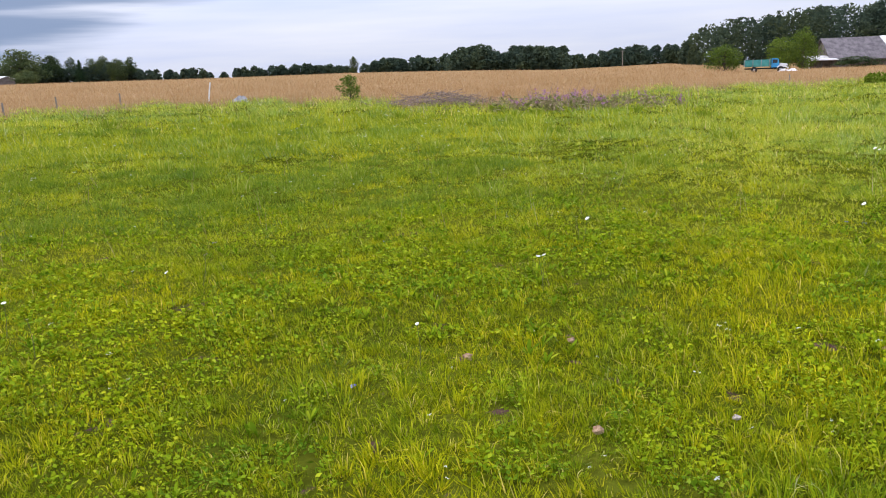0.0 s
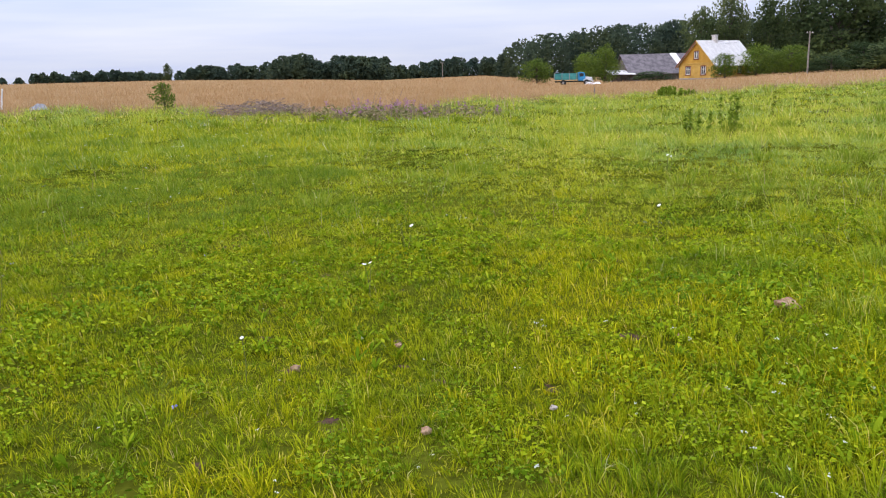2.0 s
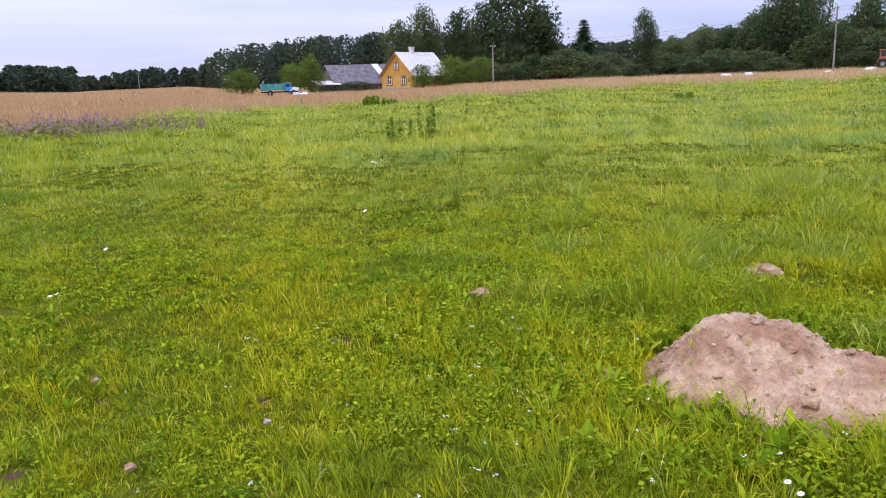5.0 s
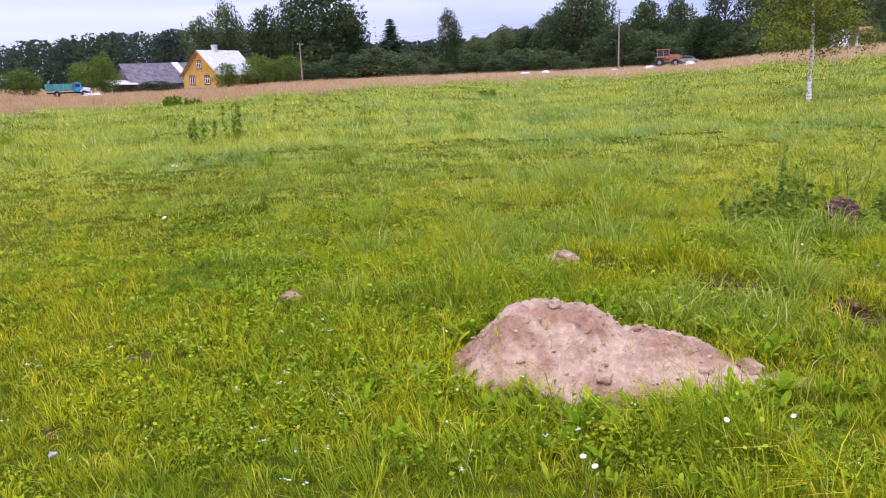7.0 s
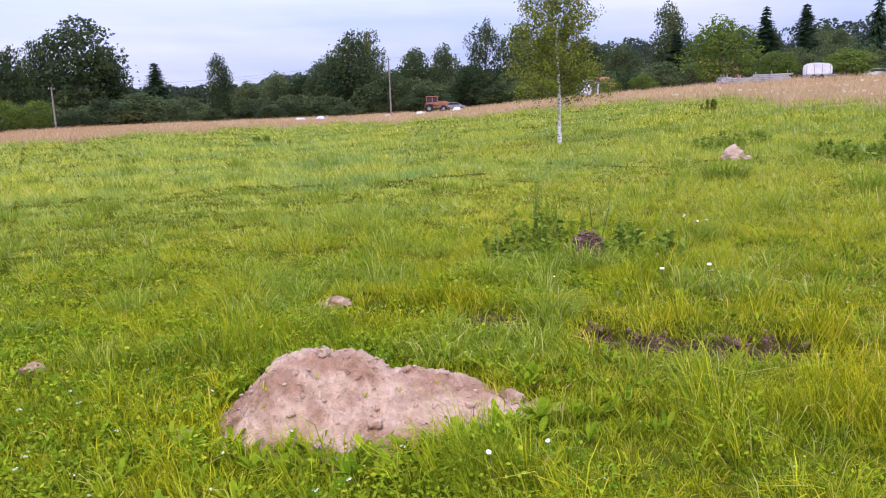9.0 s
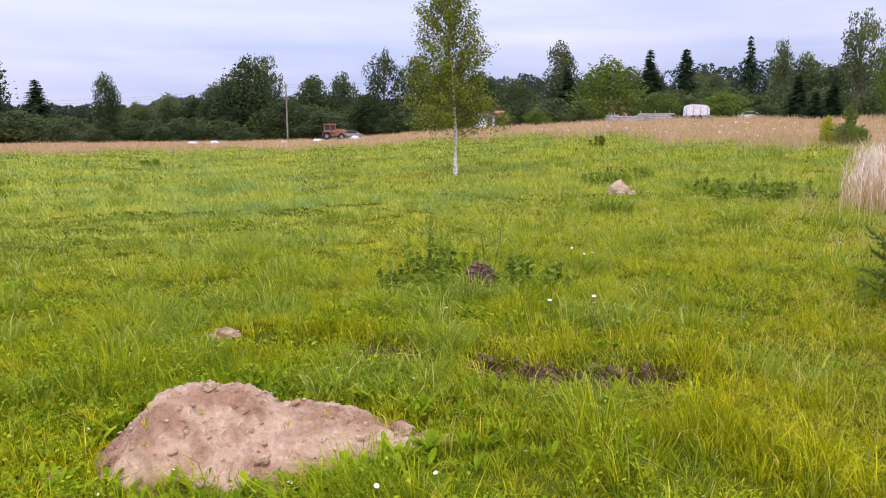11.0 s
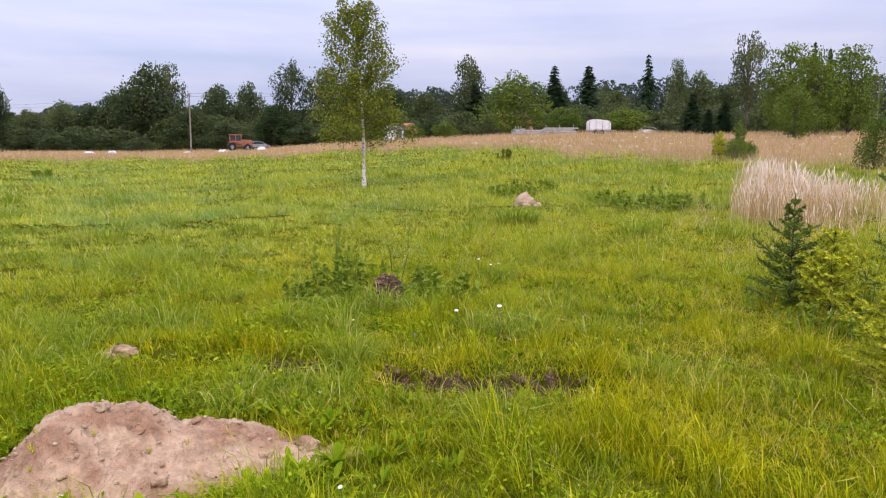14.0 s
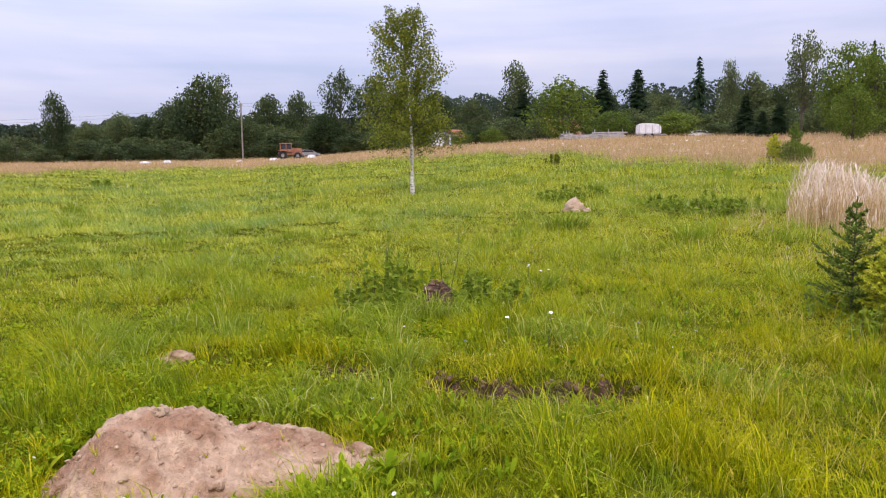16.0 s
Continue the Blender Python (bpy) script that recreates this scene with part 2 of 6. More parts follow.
young_spruce_mat = leafy("young spruce needles", [(0.0, (0.07, 0.125, 0.022)), (0.6, (0.13, 0.20, 0.032)), (1.0, (0.26, 0.32, 0.05))], None, thin=0.15)
gold_spruce_mat = leafy("yellowish spruce needles", [(0.0, (0.30, 0.35, 0.02)), (0.7, (0.50, 0.52, 0.035)), (1.0, (0.68, 0.63, 0.07))], None, thin=0.2)
bark_mat = surface("grey bark", (0.06, 0.05, 0.04), (0.16, 0.14, 0.11), 3.0, 30.0, 0.9)


# ---- the lie of the land ----
AZ = [-60, -27, -14, -5, 4, 10, 17, 22, 31, 39, 45, 55, 61, 65, 70, 75, 84, 90, 97, 105, 125]
REACH = [300, 300, 320, 340, 330, 320, 260, 170, 160, 150, 150, 150, 150, 145, 140, 135, 125, 120, 120, 120, 120]
RISE = [0.5, 0.45, 0.3, 0.27, 0.05, -0.2, -0.1, -0.75, -0.72, -0.5, -0.42, -0.45, -0.4, -0.3, 0.1, 0.45, 0.85, 1.05, 0.95, 1.0, 1.0]
DITCH = [(5.02, 2.85), (4.92, 2.2), (4.76, 1.6), (4.69, 0.95), (4.58, 0.5), (4.64, 0.1), (4.78, -0.28)]
SOILED = [(5.0, 2.92, 0.13), (15.6, 0.98, 0.30), (3.17, 3.87, 0.06), (2.80, 2.35, 0.05)]


def land(x, y):
    """Height of the bare land: a nearly level meadow that swells a little towards its far edges."""
    r, a = np.hypot(x, y), np.degrees(np.arctan2(x, y))
    a = np.where(a > 150, 125.0, np.where(a < -150, -60.0, a))
    edge, up = np.interp(a, AZ, REACH), np.interp(a, AZ, RISE)
    top = 1.5 + edge * np.tan(np.radians(up))
    z = 0.02 + (top - 0.02) * np.minimum(r / edge, 1.0) ** 1.15
    return z + 0.03 * np.sin(x * 1.3 + 0.5) * np.sin(y * 1.1) * np.clip(r / 4, 0.2, 1) * np.clip((26 - r) / 10, 0, 1)


def to_line(x, y, line):
    best = np.full(np.shape(x), 1e9)
    for (ax, ay), (bx, by) in zip(line, line[1:]):
        u = np.clip(((x - ax) * (bx - ax) + (y - ay) * (by - ay)) / ((bx - ax) ** 2 + (by - ay) ** 2), 0, 1)
        best = np.minimum(best, np.hypot(x - ax - u * (bx - ax), y - ay - u * (by - ay)))
    return best


def beyond_ditch(x, y):
    """How far a place lies past the ditch's middle, seen from the path (before it: minus)."""
    return x - np.interp(y, [p[1] for p in DITCH[::-1]], [p[0] for p in DITCH[::-1]])


def dug(y):
    """How open the ditch lies along its length: bare at its near end, overgrown further on."""
    open_end = np.clip((1.08 - y) / 0.2, 0, 1) * np.clip((y + 0.38) / 0.25, 0, 1) * (0.85 + 0.25 * np.sin(y * 11 + 0.6) * np.sin(y * 6.1 + 0.4))
    far_end = np.exp(-((y - 1.62) / 0.23) ** 4) + 0.38 * np.clip((y - 1.9) / 0.2, 0, 1)
    return np.clip(open_end + far_end, 0.05, 1)


def ground_z(x, y):
    x, y = np.asarray(x, float), np.asarray(y, float)
    d, past = to_line(x, y, DITCH), beyond_ditch(x, y)
    mound = 0.24 * np.exp(-(((x - 7.08) / 0.32) ** 2 + ((y - 1.55) / 0.2) ** 2))
    bank = 0.06 * np.exp(-((past - 0.36) / 0.24) ** 2) * np.clip(1.6 - d, 0, 1) * np.clip((y + 0.9) / 0.5, 0, 1) * np.clip((3.6 - y) / 0.5, 0, 1)
    d = d + 0.06 * np.sin(y * 9.0 + 1.0) * np.sin(y * 23.0)
    return land(x, y) - 0.27 * (0.25 + 0.75 * dug(y)) * np.exp(-(d / 0.115) ** 6) + mound + bank


def spot(az, r):
    x, y = r * math.sin(radians(az)), r * math.cos(radians(az))
    return x, y, float(ground_z(x, y))


def mesh_object(name, verts, faces_list, mat, parent=None, smooth=False):
    """A mesh from vertex and face arrays (each face array has one row a face)."""
    me = bpy.data.meshes.new(name)
    verts = np.asarray(verts, np.float32)
    me.vertices.add(len(verts))
    me.vertices.foreach_set("co", verts.ravel())
    loops = np.concatenate([np.asarray(f, np.int32).ravel() for f in faces_list])
    sizes = np.concatenate([np.full(len(f), np.asarray(f).shape[1], np.int32) for f in faces_list])
    me.loops.add(len(loops))
    me.loops.foreach_set("vertex_index", loops)
    me.polygons.add(len(sizes))
    me.polygons.foreach_set("loop_start", np.concatenate([[0], np.cumsum(sizes)[:-1]]).astype(np.int32))
    me.polygons.foreach_set("loop_total", sizes)
    if smooth:
        me.polygons.foreach_set("use_smooth", np.ones(len(sizes), bool))
    me.update(calc_edges=True)
    me.materials.append(mat)
    ob = new(name, me)
    ob.parent = parent
    return ob


GREEN_AZ = [-60, -28, -21, -15, -5.5, 0, 5, 12, 20, 25, 33, 40, 55, 65, 76, 84, 88, 92, 98, 104, 125]
GREEN_R = [40, 42, 46, 47, 42, 36, 33, 35, 50, 57, 60, 64, 80, 75, 68, 60, 44, 38, 37, 32, 28]


def dryness(x, y):
    """0 in the green meadow, 1 in the ripe dry grass round it."""
    r, a = np.hypot(x, y), np.degrees(np.arctan2(x, y))
    edge = np.interp(a, GREEN_AZ, GREEN_R)
    edge = edge * (1 + 0.08 * np.sin(a * 0.9) + 0.05 * np.sin(a * 2.3 + 1))
    return np.clip((r / edge - 0.86) / 0.32, 0, 1)


def smooth_noise(x, y, size, seed):
    """Value noise on a plane, 0 to 1."""
    g = np.random.default_rng(seed).random((64, 64))
    u, v = x / size + 1000, y / size + 1000
    i, j = np.floor(u).astype(int), np.floor(v).astype(int)
    fu, fv = u - i, v - j
    fu, fv = fu * fu * (3 - 2 * fu), fv * fv * (3 - 2 * fv)
    p = lambda a, b: g[a % 64, b % 64]
    return (p(i, j) * (1 - fu) + p(i + 1, j) * fu) * (1 - fv) + (p(i, j + 1) * (1 - fu) + p(i + 1, j + 1) * fu) * fv


def worn_spot(x, y):
    """1 in the small worn places where bare earth and dead roots show through, 0 elsewhere."""
    r, a = np.hypot(x, y), np.degrees(np.arctan2(x, y))
    spots = np.clip((smooth_noise(x, y, 0.26, 21) - 0.88) / 0.12, 0, 1) * np.where((r < 8) & (a < 52), 1.0, 0.0)
    for cx, cy, size in WORN:
        spots = np.maximum(spots, np.clip(1.6 - np.hypot(x - cx, y - cy) / size, 0, 1))
    return spots


WORN = [(2.05, 3.78, 0.07), (1.37, 3.2, 0.05), (0.86, 3.45, 0.04), (-1.66, 4.85, 0.07), (0.03, 4.94, 0.04), (0.16, 3.82, 0.04), (-0.52, 2.72, 0.06), (2.61, 7.85, 0.09), (0.21, 2.78, 0.05), (0.72, 3.75, 0.03)]


def build_ground():
    az = np.concatenate([np.arange(-180, -40, 5.0), np.arange(-40, 45, 1.5), np.arange(45, 115, 0.75), np.arange(115, 180, 5.0)])
    rad = [0.35]
    while rad[-1] < 4500:
        r = rad[-1]
        rad.append(r + (0.25 if r < 3 else 0.06 if r < 8 else r * 0.045))
    rad = np.array(rad)
    A, Rr = np.meshgrid(np.radians(az), rad)
    X, Y = Rr * np.sin(A), Rr * np.cos(A)
    Z = ground_z(X, Y)
    n, k = len(az), len(rad)
    verts = np.stack([X.ravel(), Y.ravel(), Z.ravel()], 1)
    verts = np.vstack([verts, [[0, 0, 0.02]]])
    i, j = np.meshgrid(np.arange(k - 1), np.arange(n), indexing="ij")
    j2 = (j + 1) % n
    quads = np.stack([i * n + j, i * n + j2, (i + 1) * n + j2, (i + 1) * n + j], -1).reshape(-1, 4)[:, ::-1]
    c = np.arange(n)
    tris = np.stack([np.full(n, len(verts) - 1), (c + 1) % n, c], 1)
    m, t, b = node_mat("meadow soil and thatch")
    soil, dry = t.nodes.new("ShaderNodeAttribute"), t.nodes.new("ShaderNodeAttribute")
    soil.attribute_name, dry.attribute_name = "soil", "dry"
    a, f = noise_fac(t, 0.5, 5.0), noise_fac(t, 18.0, 5.0)
    green = ramp_of(t, a, 0, [(0.35, (0.05, 0.064, 0.005)), (0.65, (0.11, 0.118, 0.011))]).outputs[0]
    tan = ramp_of(t, a, 0, [(0.35, (0.27, 0.165, 0.075)), (0.65, (0.38, 0.25, 0.125))]).outputs[0]
    # dark reddish soil, deepened further to stand for shade in the ditch
    earth = ramp_of(t, f, 0, [(0.3, (0.022, 0.012, 0.009)), (0.7, (0.12, 0.07, 0.052))]).outputs[0]
    grain = ramp_of(t, f, 0, [(0.3, (0.65, 0.65, 0.65)), (0.7, (1.2, 1.2, 1.2))]).outputs[0]
    col = mix_col(t, dry, "Fac", green, tan)
    col = mix_col(t, None, 1.0, col, grain, "MULTIPLY")
    ragged = t.nodes.new("ShaderNodeMath")
    ragged.operation, ragged.inputs[1].default_value = "MULTIPLY_ADD", 1.6
    edge = t.nodes.new("ShaderNodeMath")
    edge.operation, edge.inputs[1].default_value = "ADD", -0.8
    link_nodes(t, f, 0, ragged, 0)
    link_nodes(t, soil, "Fac", ragged, 2)
    link_nodes(t, ragged, 0, edge, 0)
    bare = ramp_of(t, edge, 0, [(0.38, (0, 0, 0)), (0.55, (1, 1, 1))])
    col = mix_col(t, bare, 0, col, earth)
    t.links.new(col, b.inputs["Base Color"])
    b.inputs["Roughness"].default_value, b.inputs["Specular IOR Level"].default_value = 0.95, 0.0
    bp = t.nodes.new("ShaderNodeBump")
    bp.inputs["Distance"].default_value = 0.03
    link_nodes(t, f, 0, bp, "Height")
    link_nodes(t, bp, 0, b, "Normal")
    ob = mesh_object("ground", verts, [quads, tris], m, smooth=True)
    d = to_line(verts[:, 0] - 0.05, verts[:, 1], DITCH)
    heap = np.hypot((verts[:, 0] - 6.96) * 0.5, (verts[:, 1] - 1.53) * 1.15)
    vy = verts[:, 1]
    left = dug(vy)
    s = np.clip(2.0 - d / 0.09, 0, 1) * left + np.clip(1.9 - heap / 0.17, 0, 1) + 0.7 * worn_spot(verts[:, 0], verts[:, 1])
    for key, val in (("soil", np.clip(s, 0, 1)), ("dry", dryness(verts[:, 0], verts[:, 1]))):
        at = ob.data.attributes.new(key, "FLOAT", "POINT")
        at.data.foreach_set("value", val.astype(np.float32))
    tagged(ob, "rough summer meadow ground with dark soil and thatch", "ground", kind="structure")


build_ground()

# ---- the heap of sandy soil ----
HUMPS = [(2.945, 1.909, 0.045, 0.188, 0.241), (3.24, 1.299, 0.058, 0.219, 0.262), (3.02, 1.55, 0.05, 0.2, 0.25), (3.345, 2.006, 0.316, 0.374, 0.339), (3.561, 1.6, 0.147, 0.355, 0.301), (3.641, 1.33, 0.095, 0.341, 0.246), (2.958, 1.995, 0.072, 0.199, 0.188), (3.584, 0.991, 0.079, 0.166, 0.182), (3.054, 1.658, 0.064, 0.23, 0.329)]


def heap_z(x, y):
    z = np.zeros(np.shape(x))
    for cx, cy, h, sx, sy in HUMPS:
        z = z + h * np.exp(-(((x - cx) / sx) ** 2 + ((y - cy) / sy) ** 2) ** 1.4)
    return z


def on_heap(x, y):
    return heap_z(np.asarray(x, float), np.asarray(y, float)) > 0.045


# ---- grass ----
rng = np.random.default_rng(7)


def scatter(count, r0, r1, power, a0=-36.0, a1=116.0):
    """Random places on the meadow between two distances, ever sparser outward."""
    u = rng.random(count)
    k = 2.0 - power
    r = (r0 ** k + u * (r1 ** k - r0 ** k)) ** (1 / k) if abs(k) > 1e-6 else r0 * (r1 / r0) ** u
    a = np.radians(a0 + rng.random(count) * (a1 - a0))
    return r * np.sin(a), r * np.cos(a), r


def free_of_soil(x, y):
    d = to_line(x - 0.04, y, DITCH)
    heap = np.hypot((x - 6.96) * 0.5, (y - 1.53) * 1.15)
    clear = np.ones(len(x), bool)
    for cx, cy, size in SOILED:
        clear &= np.hypot(x - cx, y - cy) > size * (0.8 + 0.5 * rng.random(len(x)))
    worn = worn_spot(x, y) > 0.35 + 0.5 * rng.random(len(x))
    return clear & ~worn & (d > (0.02 + 0.12 * rng.random(len(x))) * dug(y)) & (heap_z(x, y) < 0.035 + 0.07 * rng.random(len(x)) ** 2) & (heap > 0.15 + 0.11 * rng.random(len(x)))


def blades(name, x, y, h, w, mat, lean=0.5, simple=False, z=None, phi=None):
    """Bent, tapering blades as one mesh. simple: one triangle each, for blades far off."""
    n = len(x)
    z = ground_z(x, y) - 0.01 if z is None else z
    phi = rng.random(n) * 2 * np.pi if phi is None else phi
    turn = rng.random(n) * 2 * np.pi
    k = lean * (0.25 + rng.random(n)) * h
    dx, dy = np.cos(phi), np.sin(phi)
    wx, wy = np.cos(turn) * w / 2, np.sin(turn) * w / 2
    base = np.stack([x, y, z], 1)
    side = np.stack([wx, wy, np.zeros(n)], 1)
    tip = base + np.stack([dx * k, dy * k, np.sqrt(np.maximum(h * h - 0.6 * k * k, 0.2 * h * h))], 1)
    i = np.arange(n)
    if simple:
        verts = np.stack([base - side, base + side, tip], 1).reshape(-1, 3)
        return mesh_object(name, verts, [np.stack([3 * i, 3 * i + 1, 3 * i + 2], 1)], mat)
    mid = base + np.stack([dx * k * 0.32, dy * k * 0.32, 0.62 * h], 1)
    verts = np.stack([base - side * 0.7, base + side * 0.7, mid + side, mid - side, tip], 1).reshape(-1, 3)
    return mesh_object(name, verts, [np.stack([5 * i, 5 * i + 1, 5 * i + 2, 5 * i + 3], 1), np.stack([5 * i + 3, 5 * i + 2, 5 * i + 4], 1)], mat)


def grass_height(x, y):
    a, b = smooth_noise(x, y, 1.9, 1), smooth_noise(x, y, 0.42, 2)
    lush = 0.06 * np.exp(-((np.hypot(x - 3.7, y - 1.8) - 0.7) / 0.8) ** 2)
    az = np.degrees(np.arctan2(x, y))
    short = np.interp(az, [-20, 30, 55, 85, 100], [0.42, 0.48, 1.0, 1.0, 0.75])
    short = 1 + (short - 1) * np.clip((16 - np.hypot(x, y)) / 8, 0, 1)
    rank = 0.13 * np.clip((b - 0.52) / 0.3, 0, 1) * np.interp(az, [35, 60], [0, 1]) * np.clip((14 - np.hypot(x, y)) / 6, 0, 1)
    return (0.04 + 0.08 * a * a + 0.11 * b ** 3 + lush + rank) * short


def tufted(x, y, size, r, pull=(0.2, 0.65), stray=0.7):
    """Draws places together into tufts, and tells which way each blade leans out of its tuft."""
    cell = size * 1.5 ** np.floor(np.log(np.maximum(r, 4.0) / 4.0) / np.log(1.5) + 0.6 * rng.random(len(x)))
    x, y = 0.8 * x - 0.6 * y, 0.6 * x + 0.8 * y
    i, j = np.floor(x / cell), np.floor(y / cell)
    k = np.sin(i * 127.1 + j * 311.7) * 43758.5453
    l = np.sin(i * 269.5 + j * 183.3) * 43758.5453
    cx, cy = (i + 0.1 + 0.8 * (k - np.floor(k))) * cell, (j + 0.1 + 0.8 * (l - np.floor(l))) * cell
    u = pull[0] + (pull[1] - pull[0]) * rng.random(len(x))
    nx, ny = x + (cx - x) * u, y + (cy - y) * u
    lean = np.arctan2(ny - cy, nx - cx) - math.atan2(0.6, 0.8) + rng.normal(0, stray, len(x))
    return 0.8 * nx + 0.6 * ny, -0.6 * nx + 0.8 * ny, lean, k - np.floor(k)


def strands(name, count, r0, r1, power, cell, tall, width, lean, simple, label, mats, hay=True, pull=(0.2, 0.65), pale_from=None):
    """One storey of the meadow: tufts of blades between two distances."""
    x, y, r = scatter(count, r0, r1, power)
    x, y, phi, own = tufted(x, y, cell, r, pull)
    keep = free_of_soil(x, y)
    if hay:
        keep &= dryness(x, y) < rng.random(len(x))
    x, y, r, phi, own = x[keep], y[keep], r[keep], phi[keep], own[keep]
    n = len(x)
    h = (tall[0] + tall[1] * grass_height(x, y)) * (0.5 + 0.7 * rng.random(n)) * (0.3 + 1.4 * own)
    w = width * (0.7 + 0.7 * rng.random(n)) * np.maximum(1.0, r / 5.0)
    az = np.degrees(np.arctan2(x, y))
    pale = rng.random(n) < np.clip((r - pale_from) / 9.0, 0, 1) * np.maximum(np.interp(az, [0, 28, 55, 90], [0.3, 0.8, 1.0, 0.65]), np.clip((r - 18) / 20, 0, 0.9)) if pale_from else np.zeros(n, bool)
    for nm, mat, k in zip(name, mats, (~pale, pale)):
        tagged(blades(nm, x[k], y[k], h[k], w[k], mat, lean, simple, phi=phi[k]), label, "grass", kind="stuff")


def rank_growth():
    """Darker, ranker herbage: loose knee-high clumps, thickest in the north-west of the meadow."""
    xs, ys, hs, ws, ps = [], [], [], [], []
    for k in range(980):
        if k % 2:
            a, r = -34 + 42 * rng.random(), 8.0 * 3.2 ** rng.random()
        else:
            a, r = -34 + 146 * rng.random(), 3.4 * 7.0 ** rng.random()
        if a > 8 and r > 11 and rng.random() < 0.6:
            continue
        cx, cy = r * math.sin(radians(a)), r * math.cos(radians(a))
        wide = (0.10 + 0.18 * rng.random() ** 2) * (1 + r / 13) * (0.7 if r < 6 else 1)
        n = int(45 + 420 * wide * wide + 110 * wide)
        b, d = rng.random(n) * 6.283, wide * rng.random(n) ** 0.7
        xs.append(cx + d * np.cos(b) * 1.3), ys.append(cy + d * np.sin(b))
        dome = (1 - 0.6 * (d / wide) ** 2)
        hs.append((0.05 + 0.06 * rng.random() + (0.05 if r > 7 else 0)) * dome * (0.6 + 0.7 * rng.random(n)))
        ws.append(np.full(n, 0.0048 * max(1.0, r / 5)) * (0.7 + 0.7 * rng.random(n)))
        ps.append(b + rng.normal(0, 0.7, n))
    c = np.concatenate
    x, y = c(xs), c(ys)
    keep = free_of_soil(x, y) & (dryness(x, y) < 0.3)
    tagged(blades("rank_herbage", x[keep], y[keep], c(hs)[keep], c(ws)[keep], rank_mat, 1.0, True, phi=c(ps)[keep]), "darker blue-green clumps of rank herbage in the meadow", "herbs", kind="stuff")


def build_grass():
    strands(("near_grass",), 84000, 2.55, 6.4, 0.9, 0.13, (0.01, 1.05), 0.0038, 1.0, False, "bright yellow-green uncut meadow grass", (grass_mat,), False, (0.15, 0.7))
    strands(("low_grass",), 250000, 2.4, 6.8, 0.9, 0.07, (0.025, 0.5), 0.0060, 0.9, True, "short dense grass under the taller blades", (shaded_turf_mat,), False, (0.25, 0.75))
    strands(("trodden_grass",), 24000, 0.4, 2.5, 0.6, 0.06, (0.03, 0.6), 0.006, 0.9, True, "short grass where the path begins", (grass_mat,), False)
    x, y, r = scatter(22000, 0.6, 14.0, 1.2, 114, 326)
    tagged(blades("meadow_grass", x, y, (0.04 + 0.09 * rng.random(len(x))) * (0.6 + smooth_noise(x, y, 0.8, 2)), 0.012 * (0.7 + 0.6 * rng.random(len(x))), mid_grass_mat, 1.0, True), "uncut meadow grass all round", "grass", kind="stuff")
    strands(("middle_grass", "seeding_grass"), 222000, 6.0, 17.0, 1.9, 0.19, (0.01, 1.15), 0.0036, 1.2, True, "pale and yellow-green uncut meadow grass", (grass_mat, hazy_grass_mat), True, (0.2, 0.7), 6.0)
    strands(("under_grass", "pale_under_grass"), 236000, 6.2, 18.0, 1.8, 0.08, (0.03, 0.6), 0.0056, 1.2, True, "short green grass of the meadow", (mid_grass_mat, hazy_grass_mat), True, (0.2, 0.65), 6.5)
    strands(("far_grass", "pale_far_grass"), 400000, 16.0, 100.0, 2.3, 0.15, (0.09, 1.0), 0.0048, 1.0, True, "green meadow grass in the distance", (mid_grass_mat, hazy_grass_mat), True, (0.0, 0.28), 5.0)
    rank_growth()
    # yellowing blades towards the young spruces
    x, y, r = scatter(90000, 4.0, 26.0, 1.6, 64, 116)
    k = free_of_soil(x, y) & (rng.random(len(x)) < np.clip((np.degrees(np.arctan2(x, y)) - 64) / 22, 0.1, 1) * smooth_noise(x, y, 0.8, 33))
    tagged(blades("yellowing_grass", x[k], y[k], 0.05 + 0.10 * rng.random(k.sum()), 0.004 * np.maximum(1, r[k] / 5), gold_grass_mat, 1.2, True), "yellowing and straw-coloured blades in meadow grass", "grass", kind="stuff")
    # clover and other low broad leaves, in patches
    x, y, r = scatter(150000, 2.5, 9.0, 1.2)
    f = 0.6 * smooth_noise(x, y, 0.30, 5) + 0.4 * smooth_noise(x, y, 0.9, 6)
    clover = 0.5 * np.exp(-((x - 3.0) ** 2 + (y - 3.1) ** 2) / 2.2)
    east = 0.16 * np.clip((np.degrees(np.arctan2(x, y)) - 76) / 10, 0, 1)
    keep = free_of_soil(x, y) & (f + 0.5 * clover - east > 0.48 + 0.12 * rng.random(len(x)))
    x, y, r = x[keep], y[keep], r[keep]
    n = len(x)
    size = (0.006 + 0.0085 * rng.random(n) ** 2) * np.clip(r / 4.5, 0.8, 1.15)
    tagged(leaves("broad_leaved_herbs", np.stack([x, y, ground_z(x, y) + 0.015 + grass_height(x, y) * 0.8 * rng.random(n)], 1), size, herb_mat, up=0.5, longer=1.4), "low clover leaves among grass", "herbs", kind="stuff")
    # dandelion and dock: rosettes of upright oblong leaves
    x, y, r = scatter(4200, 2.6, 9.0, 1.0)
    lush = 0.5 * np.exp(-((np.hypot(x - 3.6, y - 1.7) - 0.6) / 0.7) ** 2)
    k = free_of_soil(x, y) & (smooth_noise(x, y, 0.6, 15) + lush > 0.55 + 0.2 * rng.random(len(x)))
    rosettes("dandelion_leaves", x[k], y[k], 0.045 + 0.045 * rng.random(k.sum()) + 0.09 * lush[k], rosette_mat, "upright broad dandelion and dock leaves in grass")


